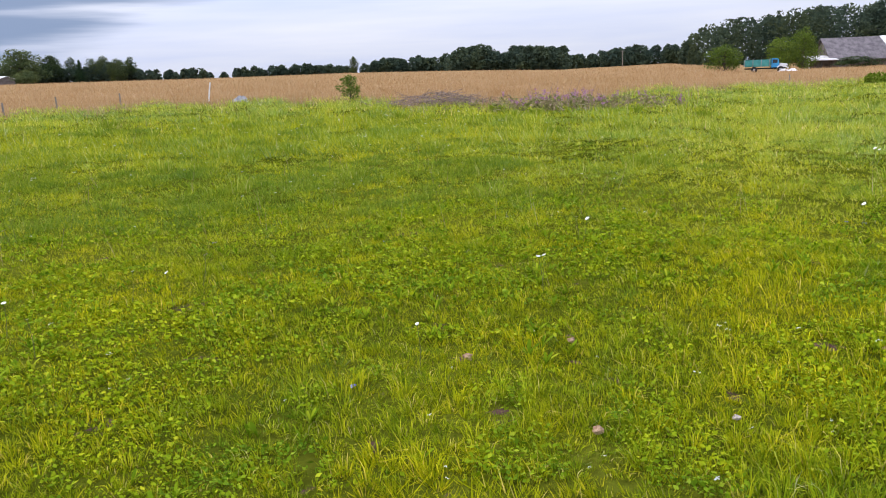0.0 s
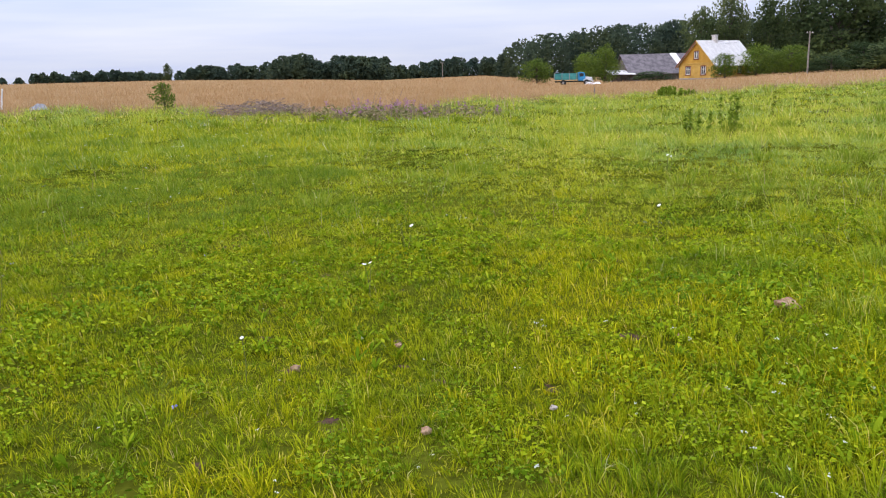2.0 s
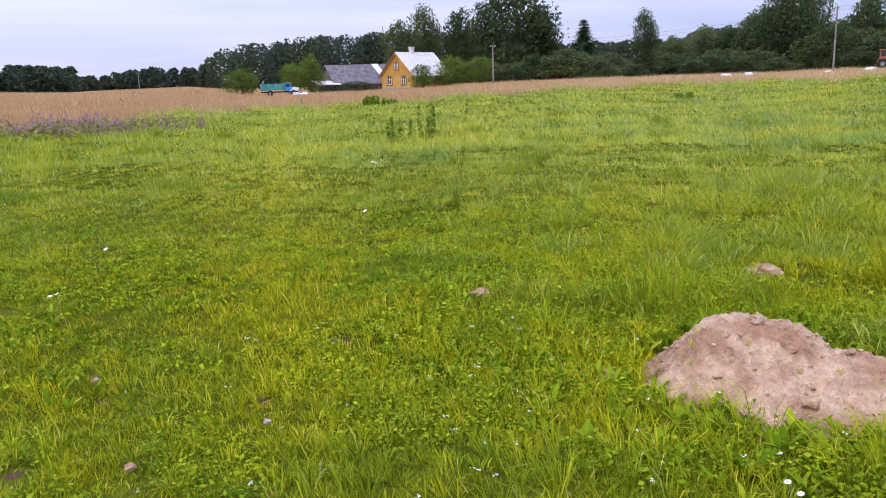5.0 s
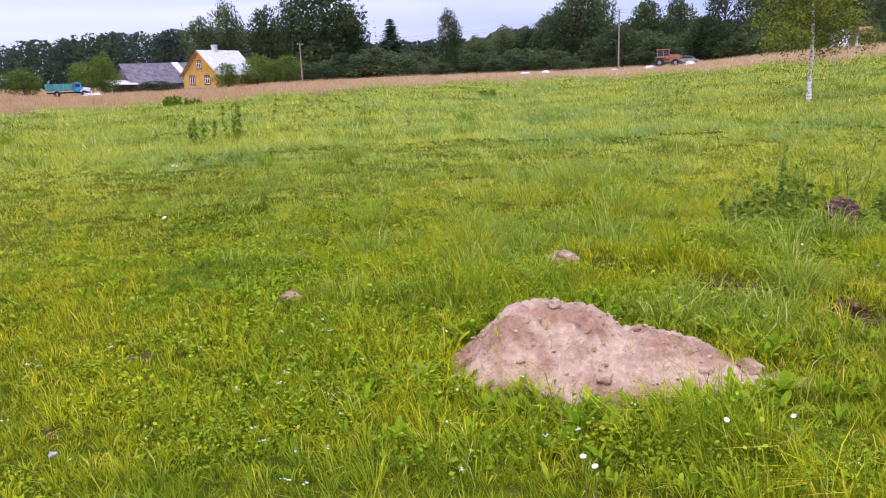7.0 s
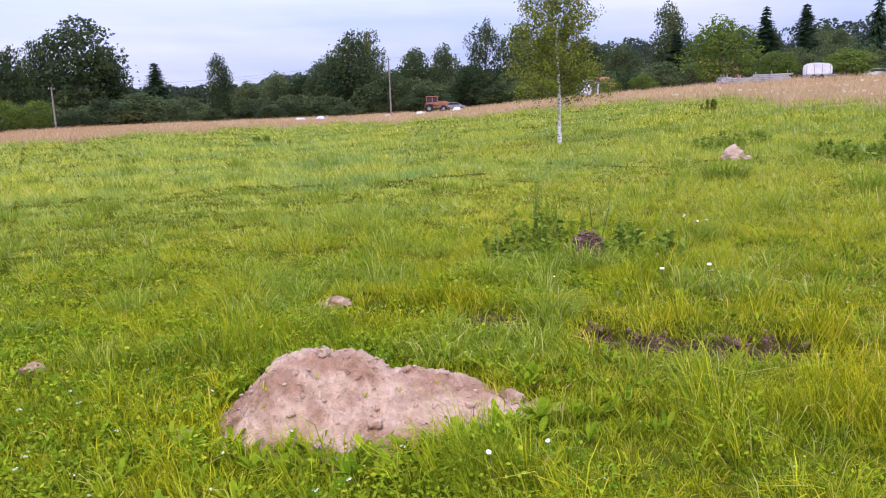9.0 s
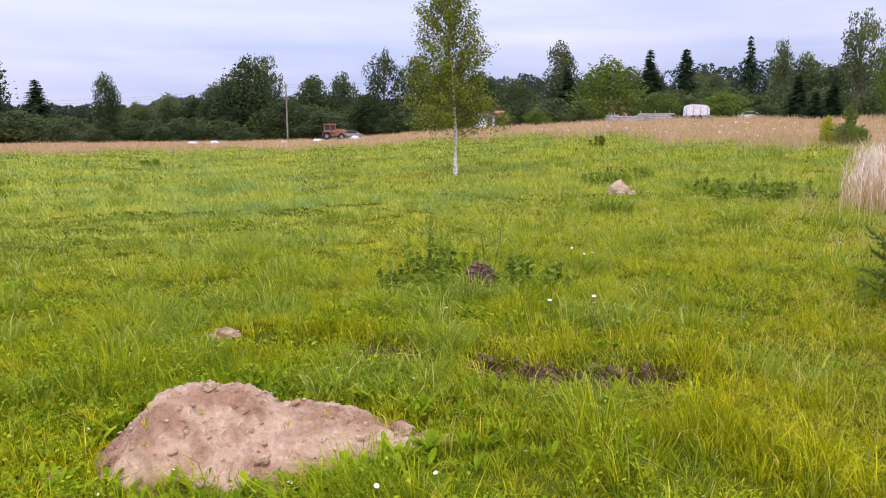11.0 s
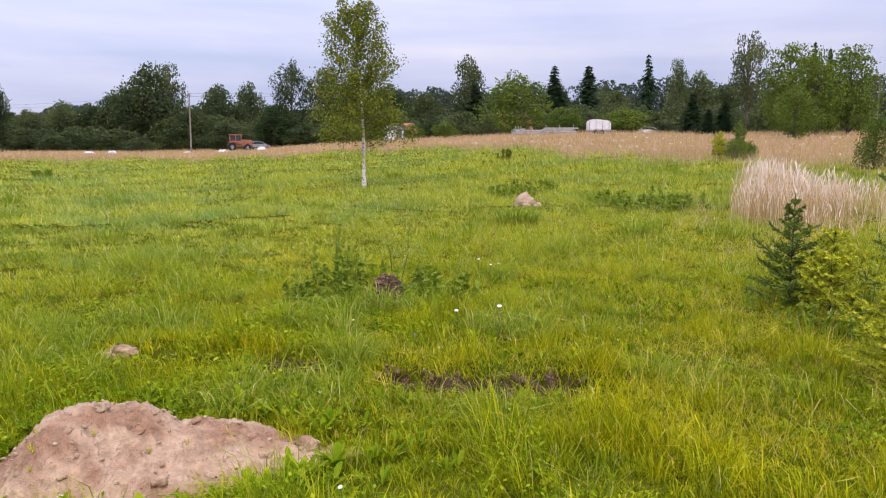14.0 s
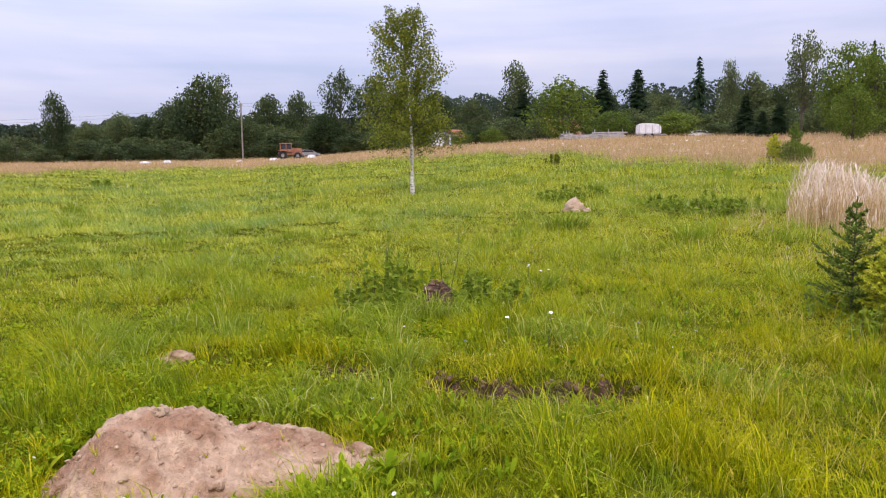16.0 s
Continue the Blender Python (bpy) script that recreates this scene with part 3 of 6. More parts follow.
def rosettes(name, x, y, tall, mat, label, per=8, category="herbs", kind="stuff"):
    """Oblong leaves that rise and arch from one root, five faces each, as one mesh."""
    n = len(x)
    x, y, tall = np.repeat(x, per), np.repeat(y, per), np.repeat(tall, per)
    a = rng.random(n * per) * 2 * np.pi
    l = tall * (0.55 + 0.6 * rng.random(n * per))
    w = l * (0.085 + 0.055 * rng.random(n * per))
    out = 0.35 + 0.5 * rng.random(n * per)
    z = ground_z(x, y)
    rows = []
    for u, fat in ((0.0, 0.14), (0.32, 0.55), (0.66, 1.0), (0.9, 0.8), (1.0, 0.2)):
        q = l * u
        cx, cy = x + np.cos(a) * q * out * (0.5 + 0.6 * u), y + np.sin(a) * q * out * (0.5 + 0.6 * u)
        cz = z + q * (1.0 - 0.35 * out * u)
        rows += [np.stack([cx - np.sin(a) * w * fat, cy + np.cos(a) * w * fat, cz], 1), np.stack([cx + np.sin(a) * w * fat, cy - np.cos(a) * w * fat, cz], 1)]
    verts = np.stack(rows, 1).reshape(-1, 3)
    i = np.arange(n * per) * 10
    quads = np.concatenate([np.stack([i + k, i + k + 1, i + k + 3, i + k + 2], 1) for k in (0, 2, 4, 6)])
    ob = mesh_object(name, verts, [quads], mat)
    return tagged(ob, label, category, kind=kind)


def leaves(name, at, size, mat, parent=None, up=0.2, longer=1.25, three=False):
    """Small pointed leaves, folded along the middle, as one mesh."""
    n = len(at)
    d = rng.normal(size=(n, 3))
    d[:, 2] *= 1 - up
    d /= np.linalg.norm(d, axis=1)[:, None]
    e = rng.normal(size=(n, 3))
    e -= d * np.sum(d * e, 1)[:, None]
    e[:, 2] *= 1 - up
    e /= np.linalg.norm(e, axis=1)[:, None]
    s = np.asarray(size).reshape(-1, 1) * np.ones((n, 1))
    a, b = d * s * longer, e * s
    verts = np.stack([at - a, at - b * 0.9 - a * 0.1, at + a, at + b * 0.9 - a * 0.1], 1).reshape(-1, 3)
    if three:
        verts = np.stack([at - a, at + a * 0.6 - b, at + a * 0.6 + b], 1).reshape(-1, 3)
        i = np.arange(n) * 3
        return mesh_object(name, verts, [np.stack([i, i + 1, i + 2], 1)], mat, parent)
    i = np.arange(n) * 4
    return mesh_object(name, verts, [np.stack([i, i + 1, i + 2, i + 3], 1)], mat, parent)


def build_dry_grass(count=330000):
    x, y, r = scatter(count, 11.0, 340.0, 2.25, -36, 118)
    keep = dryness(x, y) > rng.random(len(x)) + 0.02
    x, y, r = x[keep], y[keep], r[keep]
    a = np.degrees(np.arctan2(x, y))
    tall = 0.34 + 0.3 * smooth_noise(x, y, 6.0, 9) + np.where(a > 70, 0.12, 0)
    h = tall * (0.6 + 0.6 * rng.random(len(x)))
    w = (0.0036 + 0.0036 * rng.random(len(x))) * np.maximum(r, 14) / 14
    gold = a + rng.normal(0, 6, len(x)) < 42
    for name, k, mat, label in (("hay", gold, hay_mat, "ripe golden-tan grass of the hay field"), ("dry_grass", ~gold, dry_mat, "tall ripe pinkish-tan grass before the farmyards")):
        tagged(blades(name, x[k], y[k], h[k], w[k], mat, 0.7, True), label, "dry grass", kind="stuff")


build_grass()
build_dry_grass()


def build_seed_heads(count=26000):
    """Thin brownish seed heads standing over the grass, thickest before the hay field."""
    x, y, r = scatter(count, 7.0, 70.0, 1.9)
    a = np.degrees(np.arctan2(x, y))
    dry = dryness(x, y)
    near_hay = np.clip(1.5 - np.abs(dry - 0.3) * 2.5, 0, 1) * (dry > 0.02) + np.where((a > -3) & (a < 20) & (r > 26) & (r < 38), 0.6, 0)
    keep = (rng.random(len(x)) < 0.02 + 0.75 * near_hay) & free_of_soil(x, y)
    x, y, r = x[keep], y[keep], r[keep]
    h = 0.22 + 0.3 * rng.random(len(x)) + np.where(r > 22, 0.12, 0)
    tagged(blades("seed_heads", x, y, h, 0.0035 * np.maximum(r, 7) / 7, seed_mat, 0.35, True), "thin brownish grass stalks gone to seed", "grass", kind="stuff")


build_seed_heads()


# ---- trees ----
def tube(bm, pts, radii, sides=7):
    rings = []
    for k, (p, rad) in enumerate(zip(pts, radii)):
        p = Vector(p)
        way = (Vector(pts[min(k + 1, len(pts) - 1)]) - Vector(pts[max(k - 1, 0)])).normalized()
        q = way.to_track_quat("Z", "Y")
        rings.append([bm.verts.new(p + q @ Vector((rad * math.cos(2 * math.pi * s / sides), rad * math.sin(2 * math.pi * s / sides), 0))) for s in range(sides)])
    for a, b in zip(rings, rings[1:]):
        for s in range(sides):
            bm.faces.new((a[s], a[(s + 1) % sides], b[(s + 1) % sides], b[s]))
    bm.faces.new(rings[-1])
    bm.faces.new(rings[0][::-1])


def part(name, bm, material, parent=None, label="", smooth=False):
    me = bpy.data.meshes.new(name)
    bmesh.ops.recalc_face_normals(bm, faces=bm.faces)
    bm.to_mesh(me)
    bm.free()
    if smooth:
        me.polygons.foreach_set("use_smooth", np.ones(len(me.polygons), bool))
    me.materials.append(material)
    ob = new(name, me)
    ob.parent = parent
    return tagged(ob, label) if label else ob


def broad_tree(name, mat, seed, lobes=18, leaf=2200, bare=0.12, narrow=1.0, airy=0.0, size=0.026):
    """A broad-leaved tree of height 1 and crown width 1: a forked trunk and a lumpy crown of leaf sprays."""
    rd = random.Random(seed)
    root = new(name)
    bm = bmesh.new()
    tube(bm, [(0, 0, -0.02), (0.005, 0, 0.2), (-0.01, 0.008, 0.5), (0.0, 0, 0.85)], [0.028, 0.021, 0.014, 0.004])
    centres, radii = [], []
    for k in range(lobes):
        u = (k + 0.5) / lobes
        z = bare + 0.12 + (0.86 - bare - 0.12) * u
        wide = math.sin(math.pi * min(1.0, max(0.0, (u * 0.82 + 0.16)))) ** 0.7
        a = k * 2.4 + rd.uniform(-0.5, 0.5)
        d = rd.uniform(0.45, 1.0) * 0.36 * wide * narrow
        c = (d * math.cos(a), d * math.sin(a), z + rd.uniform(-0.05, 0.05))
        centres.append(c)
        radii.append(rd.uniform(0.10, 0.17) * (0.75 + 0.5 * wide) * (0.7 if airy else 1))
        s = (0, 0, max(bare, z - 0.28 * rd.uniform(0.6, 1.1)))
        tube(bm, [s, ((s[0] + c[0]) / 2, (s[1] + c[1]) / 2, (s[2] + c[2]) / 2 + 0.01), c], [0.009, 0.006, 0.002], 5)
    part("trunk", bm, bark_mat, root)
    g = np.random.default_rng(seed)
    leaf, size = int(leaf * 2.6), size * 0.50
    w = np.array(radii) ** 2
    pick = g.choice(lobes, leaf, p=w / w.sum())
    d = g.normal(size=(leaf, 3))
    d /= np.linalg.norm(d, axis=1)[:, None]
    rr = np.array(radii)[pick] * (0.55 + 0.5 * g.random(leaf)) * (1 + 0.25 * np.sin(d[:, 0] * 7 + pick) * np.sin(d[:, 2] * 9 + pick * 2))
    at = np.array(centres)[pick] + d * rr[:, None] * [1.15, 1.15, 0.85]
    leaves("crown", at, size * (0.6 + 0.8 * g.random(leaf)), mat, root, 0.25, 1.25, True)
    return root


def spruce_tree(name, mat, seed, whorls=42, boughs=11, ragged=0.25, start=0.05, size=1.0):
    """A spruce of height 1 and width 1: drooping boughs in whorls round a straight stem, each with hanging twigs."""
    g = np.random.default_rng(seed)
    root = new(name)
    bm = bmesh.new()
    tube(bm, [(0, 0, -0.02), (0, 0, 0.5), (0, 0, 0.99)], [0.02, 0.011, 0.002])
    part("trunk", bm, bark_mat, root)
    verts, faces = [], []
    for k in range(whorls):
        u = k / (whorls - 1)
        z = start + (0.97 - start) * u ** 0.9 + 0.012 * (g.random() - 0.5)
        reach = 0.5 * (1 - u) ** 0.85 * (1 + ragged * (g.random() - 0.5)) + 0.015
        for b in range(max(5, int(boughs * (1 - 0.4 * u)))):
            a = g.random() * 6.283
            l = reach * (0.7 + 0.4 * g.random())
            droop = 0.24 * (1 - u) + 0.08
            m = 7
            for s in range(1, m + 1):
                f = s / m
                p = np.array([l * f * math.cos(a), l * f * math.sin(a), z - droop * f * l * 2.0 + 0.06 * l * f * f])
                wdt = 0.10 * size * (1.15 - f) * (0.5 + l)
                side = np.array([-math.sin(a), math.cos(a), 0.0])
                out = np.array([math.cos(a), math.sin(a), -0.35])
                for sg in (-1, 1):
                    v = len(verts)
                    tip = p + side * sg * wdt * (0.8 + 0.6 * g.random()) + out * wdt * 0.7 - np.array([0, 0, wdt * 0.5 * g.random()])
                    verts += [p - out * wdt * 0.35, p + out * wdt * 0.35, tip]
                    faces.append((v, v + 1, v + 2))
    mesh_object("crown", np.array(verts), [np.array(faces)], mat, root)
    return root


planted = {}


def plant(source, rows, label, category="tree", group=""):
    """Sets copies of the source trees at (bearing, distance, height, width)."""
    made = []
    for k, (az, r, h, w) in enumerate(rows):
        x, y, z = spot(az, r)
        src = source[planted.get(id(source), 0) % len(source)]
        planted[id(source)] = planted.get(id(source), 0) + 1
        m = pose(x, y, z - 0.02 * h, 0, 0, (k * 137) % 360)
        if "planted" in src:
            ob = copy_thing(src, m)
        else:
            ob = src
            ob.matrix_basis = m
            src["planted"] = 1
        ob.scale = (w * 1.22, w * 1.22, h * 1.09) if source is not spruces else (w * 2.3, w * 2.3, h)
        tagged(ob, label, category, group)
        made.append(ob)
    return made


round_trees = [broad_tree("broadleaf_tree", hazy_tree_mat, s, 22, 2400, 0.0, 1.0, size=0.03) for s in (11, 12, 13)]
tall_trees = [broad_tree("tall_tree", hazy_tree_mat, s, 28, 3000, 0.02, 0.9, size=0.026) for s in (21, 22)]
aspens = [broad_tree("aspen_tree", hazy_tree_mat, s, 22, 1700, 0.2, 0.9, 1.0, size=0.022) for s in (31, 32)]
limes = [broad_tree("lime_tree", lime_mat, s, 22, 2400, 0.02) for s in (41, 42)]
shrubs = [broad_tree("tall_shrub", hazy_tree_mat, s, 14, 1300, -0.1, 1.1, size=0.04) for s in (51, 52, 53)]
spruces = [spruce_tree("spruce_tree", spruce_mat, s) for s in (61, 62)]
pines = [spruce_tree("pine_tree", spruce_mat, s, 20, 8, 0.5, 0.2, 1.4) for s in (71,)]
plant(round_trees, [(-26.7, 330, 12.6, 17.3), (-24.9, 340, 10.7, 8.7), (-21.0, 335, 9.0, 8.1), (-26.4, 300, 4.4, 8.4), (-5.1, 420, 8.7, 4.7)], "dark green broadleaf tree at the edge of the field", "tree", "trees of the far grove")
plant(tall_trees, [(-23.8, 345, 9.7, 5.6), (-22.5, 340, 9.4, 6.1), (-21.9, 345, 9.9, 7.2), (-20.2, 340, 9.7, 5.2)], "tall dark green broadleaf tree behind the field", "tree", "trees of the far grove")
plant(spruces, [(-23.3, 335, 9.1, 3.9)], "dark pointed spruce among broadleaf trees", "tree", "trees of the far grove")
plant(round_trees, [(32.0, 195, 16.1, 9.4), (36.3, 205, 18.3, 11.0)], "dark green broadleaf tree at the edge of the field", "tree", "trees behind the farm")
plant(tall_trees, [(33.8, 200, 18.8, 10.2), (38.2, 200, 19.4, 10.5), (40.4, 195, 23.0, 21.5), (42.3, 200, 17.2, 8.3)], "tall dark green broadleaf tree behind the field", "tree", "trees behind the farm")
plant(spruces, [(45.1, 190, 13.7, 7.4)], "dark pointed spruce among broadleaf trees", "tree", "trees behind the farm")
plant(tall_trees, [(49.3, 170, 13.0, 6.4)], "tall broadleaf tree standing clear of its neighbours", "tree", "trees behind the farm")
plant(round_trees, [(51.1, 190, 7.9, 7.7), (53.1, 195, 10.6, 8.0), (54.9, 200, 10.0, 8.3), (56.3, 190, 12.6, 7.9), (51.2, 190, 8.9, 7.6), (53.3, 200, 11.1, 8.2), (55.3, 195, 10.0, 9.5), (57.0, 185, 14.2, 10.4), (58.4, 180, 18.0, 11.6), (63.1, 190, 14.7, 11.4), (65.2, 195, 16.2, 7.9), (70.6, 180, 17.5, 8.8), (72.6, 180, 14.9, 10.2), (75.0, 185, 13.7, 10.6), (66.9, 170, 9.0, 9.4), (61.1, 170, 8.4, 10.0)], "dark green broadleaf tree at the edge of the field", "tree", "trees along the eastern edge")
plant(tall_trees, [(59.7, 185, 19.4, 10.6)], "tall dark green broadleaf tree behind the field", "tree", "trees along the eastern edge")
plant(aspens, [(68.2, 175, 19.0, 10.5)], "slender airy broadleaf tree standing above its neighbours", "tree", "trees along the eastern edge")
plant(round_trees, [(77.7, 230, 14.6, 13.2), (97.1, 178, 13.9, 8.6), (91.4, 200, 11.9, 8.2), (90.4, 210, 13.4, 8.6), (98.8, 180, 11.3, 7.9), (87.3, 220, 15.2, 9.2)], "dark green broadleaf tree at the edge of the field", "tree", "trees along the southern edge")
plant(tall_trees, [(81.0, 180, 18.0, 9.6), (95.6, 175, 16.7, 5.5)], "tall dark green broadleaf tree behind the field", "tree", "trees along the southern edge")
plant(spruces, [(81.4, 165, 11.5, 6.1), (87.1, 170, 15.7, 5.9), (89.5, 172, 15.6, 6.5), (104.2, 125, 13.4, 2.2), (105.1, 125, 12.3, 2.5), (96.7, 130, 6.5, 3.8), (97.8, 110, 3.5, 2.4), (98.8, 115, 4.5, 3.2)], "dark pointed spruce among broadleaf trees", "tree", "trees along the southern edge")
plant(limes, [(84.4, 140, 11.1, 11.1), (102.8, 105, 11.0, 6.8), (104.5, 100, 9.7, 6.3), (106.4, 105, 10.4, 7.0), (103.3, 80, 5.0, 4.0), (87.9, 125, 4.1, 6.6), (92.0, 125, 3.9, 7.2)], "bright green rounded tree beside the field", "tree", "trees along the southern edge")
plant(pines, [(93.6, 170, 16.1, 6.8)], "ragged dark pine beside the dry grass", "tree", "trees along the southern edge")
plant(aspens, [(100.2, 125, 14.9, 7.3)], "slender airy broadleaf tree standing above its neighbours", "tree", "trees along the southern edge")
plant(limes, [(33.6, 140, 4.1, 4.6), (35.6, 150, 5.6, 6.4), (37.7, 150, 5.0, 6.3)], "fresh green bushy tree beside the farmhouse", "tree", "trees behind the farm")
plant(shrubs, [(40.1, 155, 2.9, 7.1), (41.9, 160, 4.9, 9.2), (44.0, 155, 5.7, 11.6), (46.9, 160, 4.9, 6.7), (48.5, 150, 2.4, 6.2), (26.6, 165, 2.3, 7.0), (28.9, 150, 1.8, 6.4)], "dense green shrub along the field edge", "shrub", "trees behind the farm")
plant(shrubs, [(50.9, 165, 4.2, 7.4), (52.5, 160, 3.0, 7.0), (51.8, 170, 4.3, 7.9), (53.8, 165, 3.7, 7.9), (56.6, 165, 4.3, 9.2), (58.0, 150, 2.7, 5.7), (63.7, 160, 5.1, 9.7), (69.3, 160, 4.2, 9.0), (71.7, 155, 4.2, 8.8)], "dense green shrub along the field edge", "shrub", "trees along the eastern edge")
plant(shrubs, [(89.7, 128, 3.5, 5.3), (78.3, 150, 3.7, 6.5), (79.9, 150, 4.6, 6.5), (94.8, 140, 2.4, 5.6)], "dense green shrub along the field edge", "shrub", "trees along the southern edge")

plant(limes, [(20.8, 150, 4.6, 6.2), (24.2, 150, 5.6, 5.4), (25.6, 151, 7.0, 5.0), (76.9, 127, 2.4, 3.6), (79.2, 128, 2.6, 4.0)], "fresh green rounded tree beside the farmyard", "tree", "trees of the farmyard")
plant(limes, [(99.9, 37.5, 1.0, 1.0), (100.7, 38.5, 0.8, 0.9), (98.9, 41, 0.7, 0.9), (108.4, 30, 1.9, 1.3)], "bushy yellow-green shrub in the dry grass", "shrub", "shrubs in the dry grass")


# ---- far woods ----
def far_wood(name, line, r, depth, label, rows=3, spacing=4.5, leaf=110, card=0.0025, mat=None, seed=1, low=0.62, broad=0.42):
    """A wood seen from far: many crowns of leaf sprays along a stretch of bearings, with given canopy heights."""
    g = np.random.default_rng(seed)
    leaf, card, spacing = int(leaf * 2.8), card * 0.60, spacing * 0.66
    az0, az1 = line[0][0], line[-1][0]
    n = int(radians(az1 - az0) * r / spacing) * rows + 3
    at, size = [], []
    for k in range(n):
        az, d = az0 + (az1 - az0) * g.random(), r + depth * (k % rows) / rows + g.random() * 3
        h = float(np.interp(az, [p[0] for p in line], [p[1] for p in line])) * (low + (1.08 - low) * g.random()) * (d / r) ** 0.5
        x, y, z = spot(az, d)
        wide = h * broad * (0.8 + 0.6 * g.random())
        u = g.random(leaf)
        prof = np.sin(np.pi * np.clip(u ** 0.8 * 0.84 + 0.14, 0, 1)) ** 0.6
        a = g.random(leaf) * 6.283
        lump = 1 + 0.28 * np.sin(a * 3 + k) * np.sin(u * 11 + k * 2)
        q = wide * prof * lump * (0.6 + 0.4 * g.random(leaf))
        at.append(np.stack([x + q * np.cos(a), y + q * np.sin(a), z + h * (0.02 + 0.98 * u)], 1))
        size.append(d * card * (0.6 + 0.8 * g.random(leaf)))
    tagged(leaves(name, np.concatenate(at), np.concatenate(size), mat or haze_wood_mat, None, 0.25, 1.25, True), label, "woodland", kind="stuff")


# leaf colour paled towards blue, so distance haze is put into it
haze_wood_mat = leafy("distant wood leaves tinted for haze", [(0.0, (0.050, 0.075, 0.052)), (0.6, (0.064, 0.092, 0.060)), (1.0, (0.082, 0.112, 0.068))], [(0.36, (0.7, 0.8, 0.95)), (0.5, (1, 1, 1)), (0.62, (1.25, 1.15, 0.9))], patch=0.05, fine_patch=0.12, thin=0.42)
far_wood("far_treeline", [(-21, 7.9), (-17.8, 9.0), (-14.8, 8.0), (-12.1, 8.5), (-8.6, 8.7), (-6, 6.9), (-5, 4)], 600, 30, "low line of dark trees on the horizon", 2, 6.0, 60, seed=2)
far_wood("grove_thicket", [(-28.5, 6.0), (-26, 7.5), (-23.5, 7.0), (-21.5, 7.5), (-19.6, 5.0)], 338, 14, "dense dark undergrowth of the far grove", 3, 4.0, 90, seed=12)
far_wood("distant_wood", [(-4.6, 5), (-3.4, 8.5), (-1.5, 8.6), (0.3, 10.0), (2.6, 10.0), (10.5, 7), (13.3, 10.9), (15.6, 10.4), (19, 9.9)], 470, 40, "dark green wood beyond the hay field", 3, 5.0, 80, seed=3)
far_wood("round_copse", [(1.8, 7.0), (2.2, 9.5), (3.5, 11.0), (5.7, 11.2), (7.9, 10.8), (9.8, 10.4), (10.4, 8)], 370, 30, "dense rounded copse beyond the hay field", 3, 4.0, 130, seed=4)
far_wood("hill_forest", [(18.2, 8.0), (19.2, 13.5), (22.0, 16.6), (24.7, 17.6), (27.7, 18.4), (30, 18.6), (37.5, 19.0), (40, 17), (43, 12.4), (51.8, 11.5), (52.7, 15.0), (57, 15.0), (62, 16), (70, 14), (76.7, 16)], 310, 50, "high dark mixed forest behind the farm", 4, 4.6, 110, seed=5, low=0.86, broad=0.32)
far_wood("southern_forest", [(75, 16.5), (77.9, 17.7), (79.9, 16.6), (85.7, 17.2), (88.5, 16.6), (90.8, 19.5), (92.4, 18.0), (95.1, 20.0), (98.1, 17.9), (101, 17.3), (116, 18)], 255, 40, "green mixed forest behind the southern yard", 4, 4.5, 120, seed=6, low=0.74, broad=0.3)
far_wood("undergrowth", [(33, 3.4), (36, 4.6), (41, 3.6), (44, 4.4), (50, 3.2), (55, 5), (60, 7), (66, 7), (74, 6.5), (78, 4.5)], 172, 14, "tangled green undergrowth below the trees", 3, 3.0, 130, 0.0021, hazy_tree_mat, 7)
far_wood("yard_thicket", [(76, 4.5), (82, 5.0), (88, 5.5), (95, 6.0), (100, 6.5), (104, 4), (116, 4)], 150, 14, "green thicket between the yard trees", 3, 3.0, 120, 0.0022, hazy_tree_mat, 8)


# ---- the heap of sandy soil ----
sand_mat = surface("pinkish sandy subsoil", (0.35, 0.197, 0.115), (0.53, 0.358, 0.232), 3.4, 26.0, 0.95, bump=0.9, grit=110.0, depth=0.03, spread=(0.42, 0.56))
stone_mat = surface("dusty fieldstone", (0.36, 0.30, 0.25), (0.58, 0.50, 0.42), 9.0, 60.0, 0.9, bump=0.4, random_by=0.15)
pale_sand_mat = surface("pale dry sand", (0.40, 0.27, 0.17), (0.57, 0.42, 0.29), 5.0, 42.0, 0.95, bump=0.9, depth=0.02)
clod_mat = surface("dark reddish earth", (0.10, 0.056, 0.036), (0.29, 0.175, 0.12), 12.0, 60.0, 0.95, bump=0.8, depth=0.02)


def rough_lump(bm, c, size, seed, squash=0.7, parts=2):
    geo = bmesh.ops.create_icosphere(bm, subdivisions=parts, radius=1.0)
    for v in geo["verts"]:
        p = v.co.copy()
        k = 1 + 0.6 * (noise.noise(p * 1.2 + Vector((seed * 3.1, 0, 0)))) + 0.28 * noise.noise(p * 2.9 + Vector((0, seed * 1.7, 0)))
        v.co = Vector(c) + Vector((p.x * size * k, p.y * size * k * 0.85, p.z * size * k * squash))


def heap_surface(x, y):
    p = Vector((x * 2.2, y * 2.2, 0.3))
    h = float(heap_z(np.array(x), np.array(y)))
    e = min(1.0, h / 0.12)
    n = 0.03 * noise.noise(p * 1.6) + 0.024 * noise.noise(p * 3.4) + 0.045 * (0.22 - abs(noise.noise(p * 4.0))) + 0.024 * noise.noise(p * 9) + 0.015 * noise.noise(p * 19) + 0.008 * noise.noise(p * 41)
    edge = 0.035 * noise.noise(p * 3.5 + Vector((5, 5, 5)))
    return h * 1.06 + n * e - 0.05 + edge * (1 - e)


